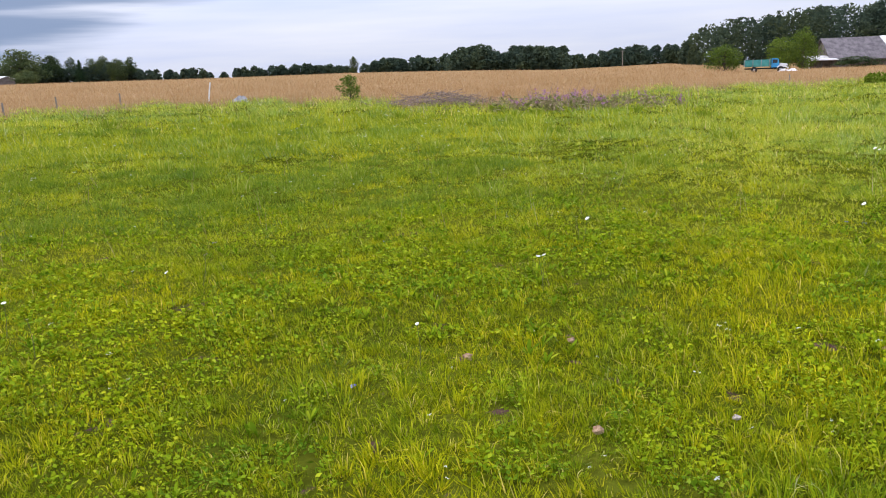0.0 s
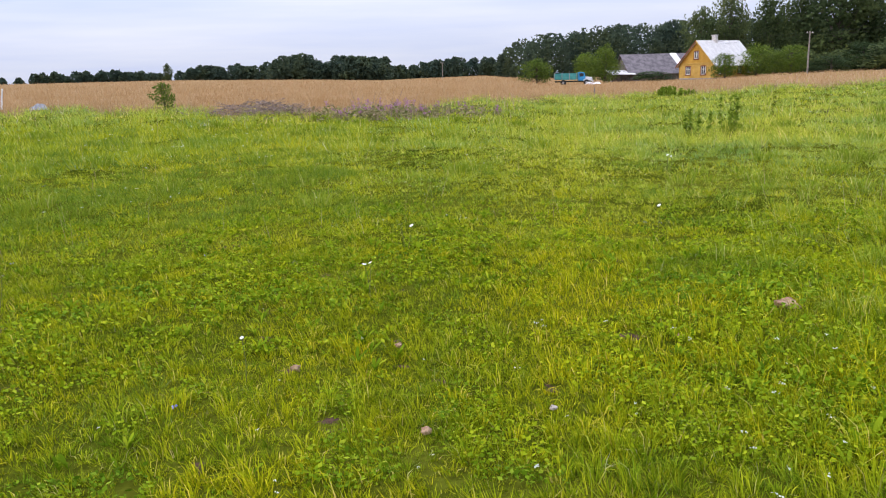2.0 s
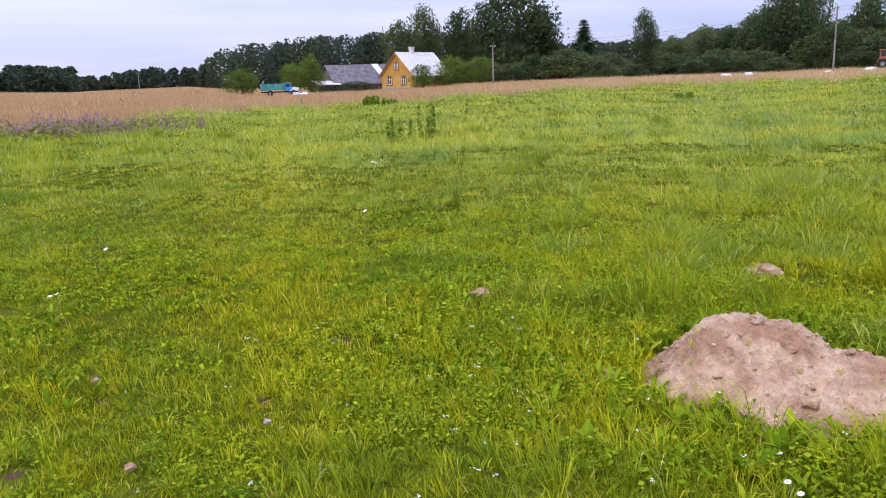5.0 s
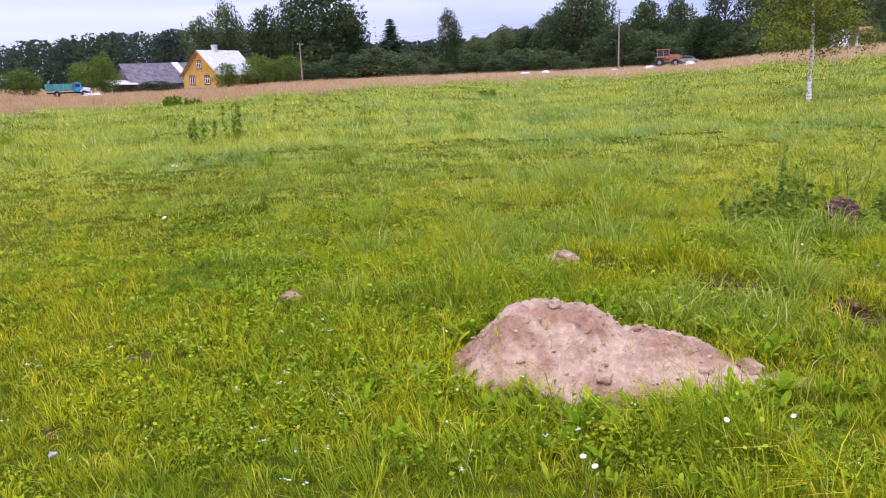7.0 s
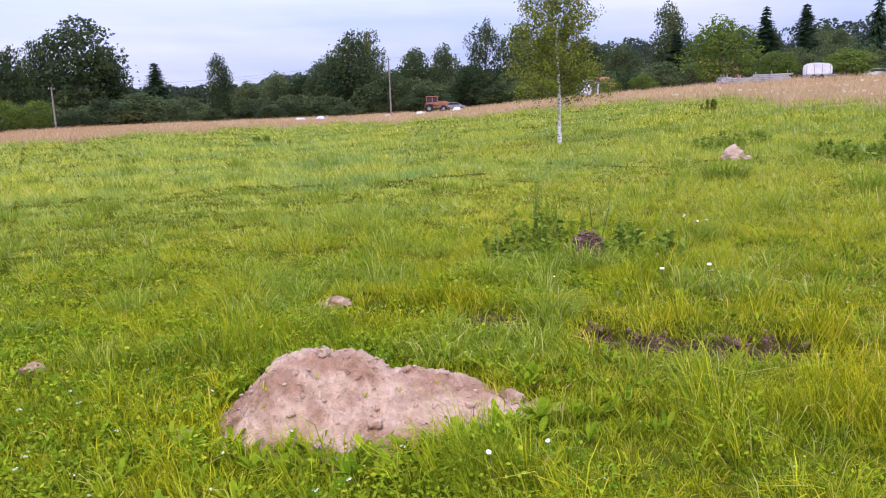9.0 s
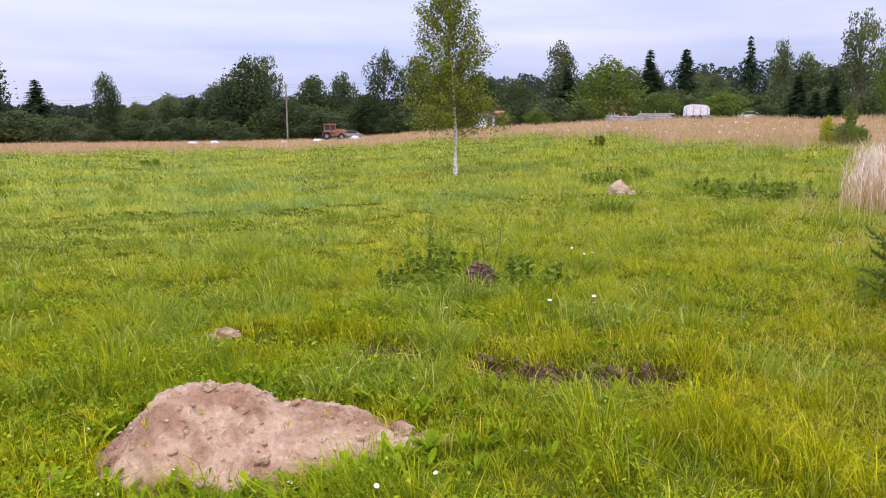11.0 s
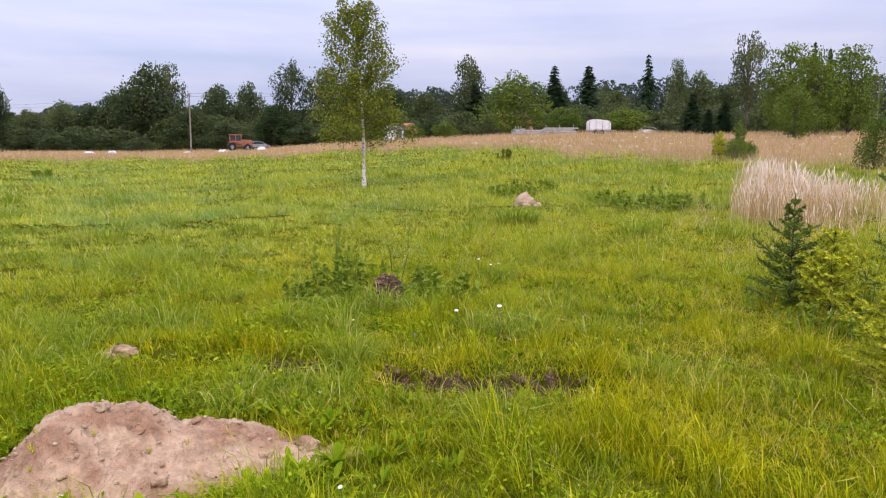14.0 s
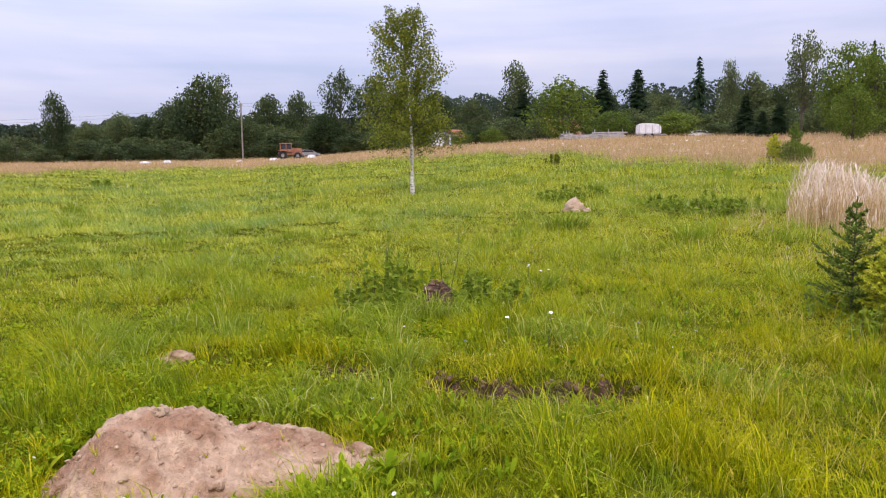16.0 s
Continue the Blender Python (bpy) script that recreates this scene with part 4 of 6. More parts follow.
def build_heap():
    step = 0.0155
    nx, ny = int(2.3 / step), int(2.5 / step)
    xs, ys = 2.35 + step * np.arange(nx), 0.45 + step * np.arange(ny)
    index, verts, faces = {}, [], []
    for i, x in enumerate(xs):
        for j, y in enumerate(ys):
            if heap_z(np.array(x), np.array(y)) > 0.012:
                index[i, j] = len(verts)
                verts.append((x, y, float(land(x, y)) + heap_surface(x, y)))
    for (i, j), v in index.items():
        q = [v, index.get((i + 1, j)), index.get((i + 1, j + 1)), index.get((i, j + 1))]
        if None not in q:
            faces.append(q)
    ob = mesh_object("sand_mound", np.array(verts), [np.array(faces)], sand_mat, smooth=True)
    tagged(ob, "heap of pinkish dry sandy soil dumped on the grass", "soil heap")
    rd = random.Random(5)
    bm = bmesh.new()
    for k in range(1100):
        x, y = rd.uniform(2.6, 4.1), rd.uniform(0.8, 2.7)
        if heap_z(np.array(x), np.array(y)) > 0.05:
            s = 0.003 + 0.014 * rd.random() ** 5
            rough_lump(bm, (x, y, float(land(x, y)) + heap_surface(x, y) + s * 0.3), s, k, 0.7, 1)
    clods = bmesh.new()
    for k in range(230):
        x, y = rd.uniform(2.6, 4.1), rd.uniform(0.8, 2.7)
        h = heap_z(np.array(x), np.array(y))
        if 0.03 < h and rd.random() < 1.2 - 3 * h:
            s = 0.008 + 0.034 * rd.random() ** 3
            rough_lump(clods, (x, y, float(land(x, y)) + heap_surface(x, y) - s * 0.1), s, k + 400, 0.6, 2)
    tagged(part("sand_rubble", clods, sand_mat, ob, "crumbled lumps of the same sand", True), kind="stuff")
    p = part("gravel", bm, pale_sand_mat, ob, "small pale stones in the dry sand", True)
    tagged(p, kind="stuff")
    bm = bmesh.new()
    for k in range(26):
        x, y = rd.uniform(2.8, 3.9), rd.uniform(0.95, 2.4)
        if heap_z(np.array(x), np.array(y)) > 0.07:
            z = float(land(x, y)) + heap_surface(x, y)
            for _ in range(9):
                a, l = rd.random() * 6.28, rd.uniform(0.02, 0.05)
                w = Vector((math.cos(a + 1.57), math.sin(a + 1.57), 0)) * 0.002
                b, t = Vector((x, y, z)), Vector((x + math.cos(a) * l * 0.6, y + math.sin(a) * l * 0.6, z + l))
                bm.faces.new([bm.verts.new(b - w), bm.verts.new(b + w), bm.verts.new(t)])
    tagged(part("sprouting_grass", bm, grass_mat, ob, "thin grass sprouts on the sand"), kind="stuff")


build_heap()


def stone(x, y, size, label, mat=None, seed=1, z=None, squash=0.7):
    bm = bmesh.new()
    rough_lump(bm, (0, 0, 0), size, seed, squash, 3)
    ob = part("stone", bm, mat or stone_mat, None, "", True)
    on = float(ground_z(x, y))
    if heap_z(np.array(x), np.array(y)) > 0.05:
        on = float(land(x, y)) + heap_surface(x, y)
    ob.location = (x, y, (on if z is None else z) + size * squash * 0.45)
    tagged(ob, label, "stone")


stone(3.34, 1.90, 0.034, "angular sand-coloured stone lying on the soil heap", pale_sand_mat, 3)
stone(2.93, 2.12, 0.050, "rounded lump of sand on the edge of the soil heap", sand_mat, 4)
stone(2.80, 2.35, 0.050, "pale lump of earth in grass beside the soil heap", sand_mat, 5)
stone(3.66, 1.02, 0.06, "rounded crusted lump at the foot of the soil heap", sand_mat, 6, squash=0.42)
stone(3.70, 0.92, 0.045, "crumbling lump at the tail of the heap", sand_mat, 16, squash=0.5)
stone(3.66, 0.80, 0.04, "small sandy lump at the foot of the heap", sand_mat, 9)
stone(3.17, 3.87, 0.07, "half-sunk pinkish stone in the meadow grass", sand_mat, 7, squash=0.5)
stone(4.93, 0.89, 0.030, "pale rounded stone at the edge of the ditch", stone_mat, 8, z=0.12)
stone(5.2, 0.42, 0.026, "small pinkish stone behind the dark ditch", sand_mat, 10, z=0.13)
stone(4.93, 2.78, 0.045, "crumbled lump of sandy soil in grass", sand_mat, 15, z=0.10, squash=0.5)
stone(5.02, 2.92, 0.115, "little heap of sandy soil at the end of the ditch", sand_mat, 11, z=0.065, squash=0.36)
stone(15.6, 1.0, 0.21, "small pale heap of soil in the meadow", pale_sand_mat, 12, squash=0.72)
stone(15.5, 1.17, 0.09, "pale crumbled lump beside a small heap", pale_sand_mat, 18, squash=0.5)
stone(15.35, 0.98, 0.1, "pale crumbled lump before a small heap", pale_sand_mat, 19, squash=0.45)
stone(15.45, 0.78, 0.08, "lump of pale soil beside a small heap", pale_sand_mat, 13, squash=0.6)
for k, (x, y) in enumerate([(0.74, 3.95), (0.65, 2.86), (0.16, 3.77), (2.29, 3.61)]):
    stone(x, y, 0.018 + 0.003 * (k % 3), "small pinkish pebble in worn short grass", sand_mat, 20 + k, z=0.045)
stone(1.24, 2.9, 0.016, "small pale stone in short grass", stone_mat, 14, z=0.05)

# a scrap of black sheeting trodden into the foot of the heap
bm = bmesh.new()
rough_lump(bm, (0, 0, 0), 0.02, 61, 0.55, 3)
rough_lump(bm, (0.02, 0.018, 0.006), 0.018, 62, 0.8, 2)
scrap = part("plastic_scrap", bm, surface("black sheeting", (0.01, 0.01, 0.012), (0.03, 0.03, 0.034), 20.0, 60.0, 0.45), None, "", True)
scrap.location = (2.86, 1.71, max(float(ground_z(2.86, 1.71)), float(land(2.86, 1.71)) + heap_surface(2.86, 1.71)) + 0.012)
tagged(scrap, "crumpled scrap of black plastic on the sand heap", "litter")

# earth clods thrown up along the ditch and on the dark mound
rd = random.Random(31)
bm = bmesh.new()
for k in range(230):
    seg = rd.randrange(2, len(DITCH) - 1)
    u = rd.random()
    a, b = DITCH[seg], DITCH[seg + 1]
    x, y = a[0] + u * (b[0] - a[0]) + rd.gauss(0.08, 0.07), a[1] + u * (b[1] - a[1]) + rd.gauss(0, 0.06)
    s = 0.007 + 0.024 * rd.random() ** 2
    rough_lump(bm, (x, y, float(ground_z(x, y)) + s * 0.2), s, k, 0.8, 1)
tagged(part("ditch_clods", bm, clod_mat, None, "dark crumbled earth along a shallow ditch", True), category="earth clods", kind="stuff")
bm = bmesh.new()
for k in range(170):
    x, y = rd.gauss(6.95, 0.19), rd.gauss(1.53, 0.10)
    s = 0.005 + 0.018 * rd.random() ** 2
    rough_lump(bm, (x, y, float(ground_z(x, y)) + s * 0.3), s, k, 0.8, 1)
tagged(part("mound_clods", bm, clod_mat, None, "reddish-brown dug earth on a low mound", True), category="earth clods", kind="stuff")


# ---- coarse tussocks ----
def tussocks(name, places, mat, label, per=90, tall=0.34, spread=0.13, width=0.006, lean=0.8):
    xs, ys, ph, hs, ws = [], [], [], [], []
    for px_, py_, k in places:
        n = int(per * k)
        a = rng.random(n) * 6.283
        d = spread * k ** 0.5 * np.sqrt(rng.random(n))
        xs.append(px_ + d * np.cos(a)), ys.append(py_ + d * np.sin(a)), ph.append(a + rng.normal(0, 0.4, n))
        hs.append(tall * k ** 0.4 * (0.5 + 0.7 * rng.random(n)))
        ws.append(np.full(n, width * max(1.0, math.hypot(px_, py_) / 7)))
    c = np.concatenate
    x, y = c(xs), c(ys)
    keep = ~on_heap(x, y) & (to_line(x, y, DITCH) > 0.10 * dug(y))
    tagged(blades(name, x[keep], y[keep], c(hs)[keep], c(ws)[keep], mat, lean, phi=c(ph)[keep]), label, "grass tussocks", kind="stuff")


rd = random.Random(8)
near_ones = [(4.32 + rd.uniform(-0.25, 0.2), 1.45 + rd.uniform(-0.45, 0.5), rd.uniform(0.45, 0.95)) for _ in range(18)]
near_ones += [(4.2 + rd.uniform(-0.2, 0.2), 0.6 + rd.uniform(-0.5, 0.4), rd.uniform(0.3, 0.6)) for _ in range(10)]
near_ones += [(5.2 + rd.uniform(-0.9, 1.0), 3.6 + rd.uniform(-0.9, 0.9), rd.uniform(0.6, 1.3)) for _ in range(24)]
near_ones += [(5.9 + rd.uniform(-0.5, 0.8), 0.7 + rd.uniform(-1.4, 1.5), rd.uniform(0.7, 1.3)) for _ in range(20)]
for _ in range(64):
    a, r = rd.uniform(32, 68), 4.6 + 9 * rd.random()
    near_ones.append((r * math.sin(radians(a)), r * math.cos(radians(a)), rd.uniform(0.4, 0.9)))
near_ones += [(float(np.interp(y, [p[1] for p in DITCH[::-1]], [p[0] for p in DITCH[::-1]])) - 0.3 + rd.uniform(-0.06, 0.06), y, rd.uniform(0.15, 0.35)) for y in (-0.35, -0.2, -0.02, 0.12, 0.3, 0.38, 0.55, 0.72, 0.8, 1.0, 1.15, 1.3)]
near_ones += [(4.75 + rd.uniform(-0.1, 0.25), 1.22 + rd.uniform(-0.14, 0.14), rd.uniform(0.6, 0.9)) for _ in range(7)]
near_ones += [(12.8, 1.0, 3.0), (12.9, 0.8, 2.5), (11.6, -0.9, 2.0)]
tussocks("tussock_grass", near_ones, blue_grass_mat, "coarse pale green grass tussocks bending over", 70, 0.24, 0.12, 0.0065, 1.25)
wide_ones = []
for _ in range(150):
    a, r = rd.uniform(-34, 112), 2.4 + 26 * rd.random() ** 1.5
    if a < 38 and r < 9:
        continue
    x, y = r * math.sin(radians(a)), r * math.cos(radians(a))
    wide_ones.append((x, y, rd.uniform(0.4, 1.2) * (1 + r / 14)))
tussocks("meadow_tussocks", wide_ones, blue_grass_mat, "scattered darker tussocks in the meadow", 55, 0.17, 0.16)

# bleached reed grass by the young spruces
def reed_patch():
    n = 15000
    deg = 98.8 + 11 * rng.random(n)
    a, r = np.radians(deg), 12.0 + 6.0 * rng.random(n)
    thick = np.clip((deg - 100.4) / 1.6, 0, 1) * np.clip((108.6 - deg) / 2.0, 0.12, 1) * np.clip((r - 12.6) / 1.8, 0.06, 1)
    keep = rng.random(n) < thick * (0.25 + 1.1 * smooth_noise(a * 20, r, 0.45, 44) ** 1.5)
    a, r, deg = a[keep], r[keep], deg[keep]
    n = len(a)
    x, y = r * np.sin(a), r * np.cos(a)
    clump = smooth_noise(x, y, 0.7, 4)
    h = (0.30 + 0.42 * rng.random(n) ** 0.8) * (0.55 + 0.75 * clump) * np.clip(1.15 - (deg - 101) / 40, 0.7, 1.1) * np.clip((r - 10.6) / 2.8, 0.6, 1)
    phi = rng.random(n) * 2 * np.pi
    tagged(blades("reed_grass", x, y, h, 0.004 + 0.005 * rng.random(n), pale_dry_mat, 0.35, phi=phi), "tall bleached straw-coloured reed grass", "dry grass", kind="stuff")
    k = rng.random(n) < 0.3
    z = ground_z(x[k], y[k]) + h[k] * 0.78
    tagged(blades("reed_plumes", x[k], y[k], h[k] * 0.32, 0.014 + 0.010 * rng.random(k.sum()), plume_mat, 0.6, z=z, phi=phi[k]), "pale silky plumes on the reed grass", "dry grass", kind="stuff")
    n = 2600
    a, r = np.radians(94.5 + 14.0 * rng.random(n) ** 0.7), 9.5 + 6.5 * rng.random(n)
    x, y = r * np.sin(a), r * np.cos(a)
    k = smooth_noise(x, y, 0.42, 47) > 0.72 - 0.2 * (r > 12)
    x, y, n = x[k], y[k], int(k.sum())
    tagged(blades("reed_wisps", x, y, 0.10 + 0.34 * rng.random(n) ** 2, 0.003 + 0.004 * rng.random(n), pale_dry_mat, 0.9), "thin wisps of bleached grass", "dry grass", kind="stuff")
    # dry straws bent over round the young spruces
    n = 1500
    a, r = np.radians(93 + 21 * rng.random(n) ** 0.8), 4.6 + 6.0 * rng.random(n)
    x, y = r * np.sin(a), r * np.cos(a)
    k = smooth_noise(x, y, 0.5, 52) > 0.35
    tagged(blades("dry_straws", x[k], y[k], 0.10 + 0.24 * rng.random(k.sum()) ** 1.5, 0.0022 + 0.002 * rng.random(k.sum()), gold_grass_mat, 1.3), "bent dry straws among green weeds", "dry grass", kind="stuff")


reed_patch()


# ---- birch ----
def make_birch_bark():
    m, t, b = node_mat("white birch bark")
    c, mp, nz = t.nodes.new("ShaderNodeTexCoord"), t.nodes.new("ShaderNodeMapping"), t.nodes.new("ShaderNodeTexNoise")
    mp.inputs["Scale"].default_value = (7, 7, 16)
    nz.inputs["Scale"].default_value, nz.inputs["Detail"].default_value = 1.0, 3.0
    link_nodes(t, c, "Object", mp, 0)
    link_nodes(t, mp, 0, nz, "Vector")
    fine = noise_fac(t, 60.0)
    col = ramp_of(t, nz, 0, [(0.36, (0.04, 0.035, 0.03)), (0.43, (0.55, 0.50, 0.44)), (0.6, (0.78, 0.74, 0.68))]).outputs[0]
    col = mix_col(t, None, 1.0, col, ramp_of(t, fine, 0, [(0.3, (0.8, 0.8, 0.8)), (0.7, (1.05, 1.05, 1.05))]).outputs[0], "MULTIPLY")
    t.links.new(col, b.inputs["Base Color"])
    b.inputs["Roughness"].default_value = 0.7
    return m


def birch(x, y, height=5.12):
    g = np.random.default_rng(77)
    root = new("birch_tree")
    root.location = (x, y, float(ground_z(x, y)) - 0.03)
    lean = np.array([-0.10, 0.26])

    def stem(z):
        u = z / height
        return np.array([lean[0] * u ** 1.6 + 0.03 * math.sin(z * 2.1), lean[1] * u ** 1.6 + 0.03 * math.sin(z * 1.6 + 1), z])

    zs = [0, 0.1, 0.3, 0.6, 1.0, 1.4, 1.9, 2.5, 3.1, 3.7, 4.3, 4.8, height]
    bm = bmesh.new()
    tube(bm, [stem(z) for z in zs], [0.085, 0.072, 0.062, 0.057, 0.052, 0.047, 0.041, 0.034, 0.027, 0.02, 0.014, 0.008, 0.003], 9)
    part("trunk", bm, make_birch_bark(), root, "slender white trunk with black marks", True)
    bm = bmesh.new()
    at = []
    for k in range(92):
        u = (k + g.random()) / 92
        z = 1.3 + 3.62 * u
        a = k * 2.4 + g.normal(0, 0.3)
        reach = (1.42 * (1.25 - 0.25 * min(1, u * 2.5)) * math.sin(math.pi * min(1, 0.24 + 0.55 * u)) ** 1.0) * (1 - 0.60 * u) * (0.6 + 0.6 * g.random()) + 0.1
        if k in (62, 66, 71, 58):
            reach *= 1.45
        p0 = stem(z)
        rise = 0.18 + 0.75 * u
        tip = p0 + np.array([math.cos(a) * reach, math.sin(a) * reach, reach * rise])
        mid = (p0 + tip) / 2 + np.array([0, 0, 0.10 * reach])
        droop = tip + np.array([math.cos(a) * 0.1, math.sin(a) * 0.1, -0.22 * (1 - u) - 0.04])
        tube(bm, [p0, mid, tip, droop], [0.012 * (1.2 - u), 0.008 * (1.2 - u), 0.003, 0.0015], 4)
        m = int(75 + 190 * reach)
        s = 0.18 + 0.82 * g.random(m) ** 0.7
        path = np.where(s[:, None] < 0.5, p0 + (mid - p0) * (s * 2)[:, None], mid + (tip - mid) * (s * 2 - 1)[:, None])
        hang = np.abs(g.normal(0, 0.16, m)) * (1 - 0.5 * u)
        off = g.normal(0, 0.085, (m, 3)) * (1.25 - 0.45 * u)
        off[:, 2] -= hang
        at.append(path + off)
    part("branchwork", bm, bark_mat, root)
    at = np.concatenate(at)
    leaves("crown", at, 0.022 * (0.7 + 0.7 * g.random(len(at))), birch_leaf_mat, root, 0.0, 1.3)
    bm = bmesh.new()
    for a, z0, z1, d in ((2.6, 0.55, 0.95, 0.16), (2.2, 0.5, 0.72, 0.1), (5.6, 0.62, 0.86, 0.15), (5.9, 1.15, 1.4, 0.4)):
        tube(bm, [stem(z0), stem(z0) + np.array([math.cos(a) * d * 0.7, math.sin(a) * d * 0.7, 0.06]), stem(z0) + np.array([math.cos(a) * d, math.sin(a) * d, z1 - z0])], [0.008, 0.006, 0.003], 5)
    part("dead_wood", bm, bark_mat, root)
    tagged(root, "young birch with white trunk and yellow-green crown in the meadow", "tree")


birch(21.77, 6.18)


# ---- young spruces ----
def young_spruce(x, y, height, width, mat, label, seed, whorls=10, fat=None):
    fat = fat or (0.023 if height < 1.9 and math.hypot(x, y) < 12 else 0.05)
    g = np.random.default_rng(seed)
    root = new("young_spruce")
    root.location = (x, y, float(ground_z(x, y)) - 0.02)
    bm = bmesh.new()
    tube(bm, [(0, 0, 0), (0.005, 0, height * 0.5), (0, 0, height)], [0.009 * height + 0.003, 0.006 * height + 0.001, 0.002])
    verts = []

    def needled(p, q, dense, size):
        p, q = np.array(p), np.array(q)
        l = np.linalg.norm(q - p)
        n = max(6, int(l * dense))
        d = (q - p) / max(l, 1e-6)
        s = g.random(n)
        c = p + (q - p) * s[:, None]
        o = g.normal(size=(n, 3))
        o -= d * (o @ d)[:, None]
        o /= np.linalg.norm(o, axis=1)[:, None]
        tip = c + (o * 0.8 + d * 0.7) * size * (0.7 + 0.6 * g.random(n))[:, None]
        w = np.cross(o, d) * size * 0.26
        verts.append(np.stack([c - w, c + w, tip], 1))

    for k in range(whorls):
        u = k / (whorls - 1)
        many = 5 if u < 0.75 else 4
        for b in range(many):
            a = g.random() * 0.7 + b * 6.283 / many + k
            l = width / 2 * (1 - u) ** 0.7 * (0.4 + 0.85 * g.random()) + 0.03
            d = np.array([math.cos(a), math.sin(a), 0.35 + 0.6 * u + 0.12 * g.normal()])
            p0 = np.array([0, 0, height * (0.05 + 0.86 * min(1, max(0, u + g.normal(0, 0.012))))])
            p1 = p0 + d * l
            tube(bm, [p0, (p0 + p1) / 2 - np.array([0, 0, 0.01]), p1], [0.005, 0.0035, 0.0015], 4)
            needled(p0 + d * l * 0.12, p1, 5.4 / fat, fat)
            for f in np.linspace(0.22, 0.92, 6):
                for sg in (-1, 1):
                    e = np.array([math.cos(a + sg * 0.85), math.sin(a + sg * 0.85), d[2] * 0.5])
                    s0 = p0 + d * l * f
                    s1 = s0 + e * l * 0.5 * (1.15 - f) + np.array([0, 0, l * g.normal(0, 0.06)])
                    tube(bm, [s0, s1], [0.0025, 0.001], 3)
                    needled(s0, s1, 5.4 / fat, fat)
    needled((0, 0, height * 0.86), (0, 0, height), 420, 0.018)
    part("stem", bm, bark_mat, root)
    v = np.concatenate(verts)
    i = np.arange(len(v)) * 3
    mesh_object("foliage", v.reshape(-1, 3), [np.stack([i, i + 1, i + 2], 1)], mat, root)
    tagged(root, label, "young conifer", "young spruces at the meadow edge")


young_spruce(7.12, -1.96, 1.0, 0.68, young_spruce_mat, "young dark green spruce in long grass", 1, 9)
young_spruce(6.82, -2.20, 0.78, 0.68, gold_spruce_mat, "young yellow-green spruce in long grass", 2, 10, 0.026)
young_spruce(5.0, -2.1, 0.78, 0.8, gold_spruce_mat, "small yellowish spruce at the meadow edge", 3, 10)
young_spruce(39.2, -6.1, 1.35, 1.1, gold_spruce_mat, "low yellow-green spruce among shrubs in dry grass", 6, 9)
young_spruce(38.6, -6.9, 1.9, 1.2, young_spruce_mat, "bright young spruce among shrubs in dry grass", 5, 12)
young_spruce(6.75, -3.08, 1.75, 1.25, young_spruce_mat, "taller dark young spruce at the meadow edge", 4, 14)


# ---- farm buildings ----
def box(bm, x0, x1, y0, y1, z0, z1):
    v = [bm.verts.new((x, y, z)) for z in (z0, z1) for x, y in ((x0, y0), (x1, y0), (x1, y1), (x0, y1))]
    for f in ((3, 2, 1, 0), (4, 5, 6, 7), (0, 1, 5, 4), (1, 2, 6, 5), (2, 3, 7, 6), (3, 0, 4, 7)):
        bm.faces.new([v[k] for k in f])


def prism(bm, outline, y0, y1):
    """A solid with the given outline in x and z, from y0 to y1."""
    a = [bm.verts.new((x, y0, z)) for x, z in outline]
    b = [bm.verts.new((x, y1, z)) for x, z in outline]
    bm.faces.new(a)
    bm.faces.new(b[::-1])
    for k in range(len(a)):
        j = (k + 1) % len(a)
        bm.faces.new((a[j], a[k], b[k], b[j]))


def boxed(name, dims, mat, parent, label=""):
    bm = bmesh.new()
    box(bm, *dims)
    bmesh.ops.bevel(bm, geom=bm.edges[:], offset=min(dims[1] - dims[0], dims[3] - dims[2], dims[5] - dims[4]) * 0.08, segments=1, affect="EDGES")
    return part(name, bm, mat, parent, label)


def planked(name, dark, pale, across=(0, 0, 1), width=0.14):
    """Painted boards: grooves at board width over a worn surface."""
    m = surface(name, dark, pale, 1.2, 25.0, 0.75)
    t = m.node_tree
    c, dot, wave = t.nodes.new("ShaderNodeTexCoord"), t.nodes.new("ShaderNodeVectorMath"), t.nodes.new("ShaderNodeMath")
    dot.operation, dot.inputs[1].default_value = "DOT_PRODUCT", tuple(a / width for a in across)
    wave.operation, wave.inputs[1].default_value = "PINGPONG", 0.5
    link_nodes(t, c, "Object", dot, 0)
    link_nodes(t, dot, "Value", wave, 0)
    bp = next(n for n in t.nodes if n.type == "BUMP")
    r = ramp_of(t, wave, 0, [(0.0, (0, 0, 0)), (0.12, (1, 1, 1))])
    bp2 = t.nodes.new("ShaderNodeBump")
    bp2.inputs["Distance"].default_value = 0.02
    link_nodes(t, r, 0, bp2, "Height")
    link_nodes(t, bp, 0, bp2, "Normal")
    link_nodes(t, bp2, 0, t.nodes["Principled BSDF"], "Normal")
    return m


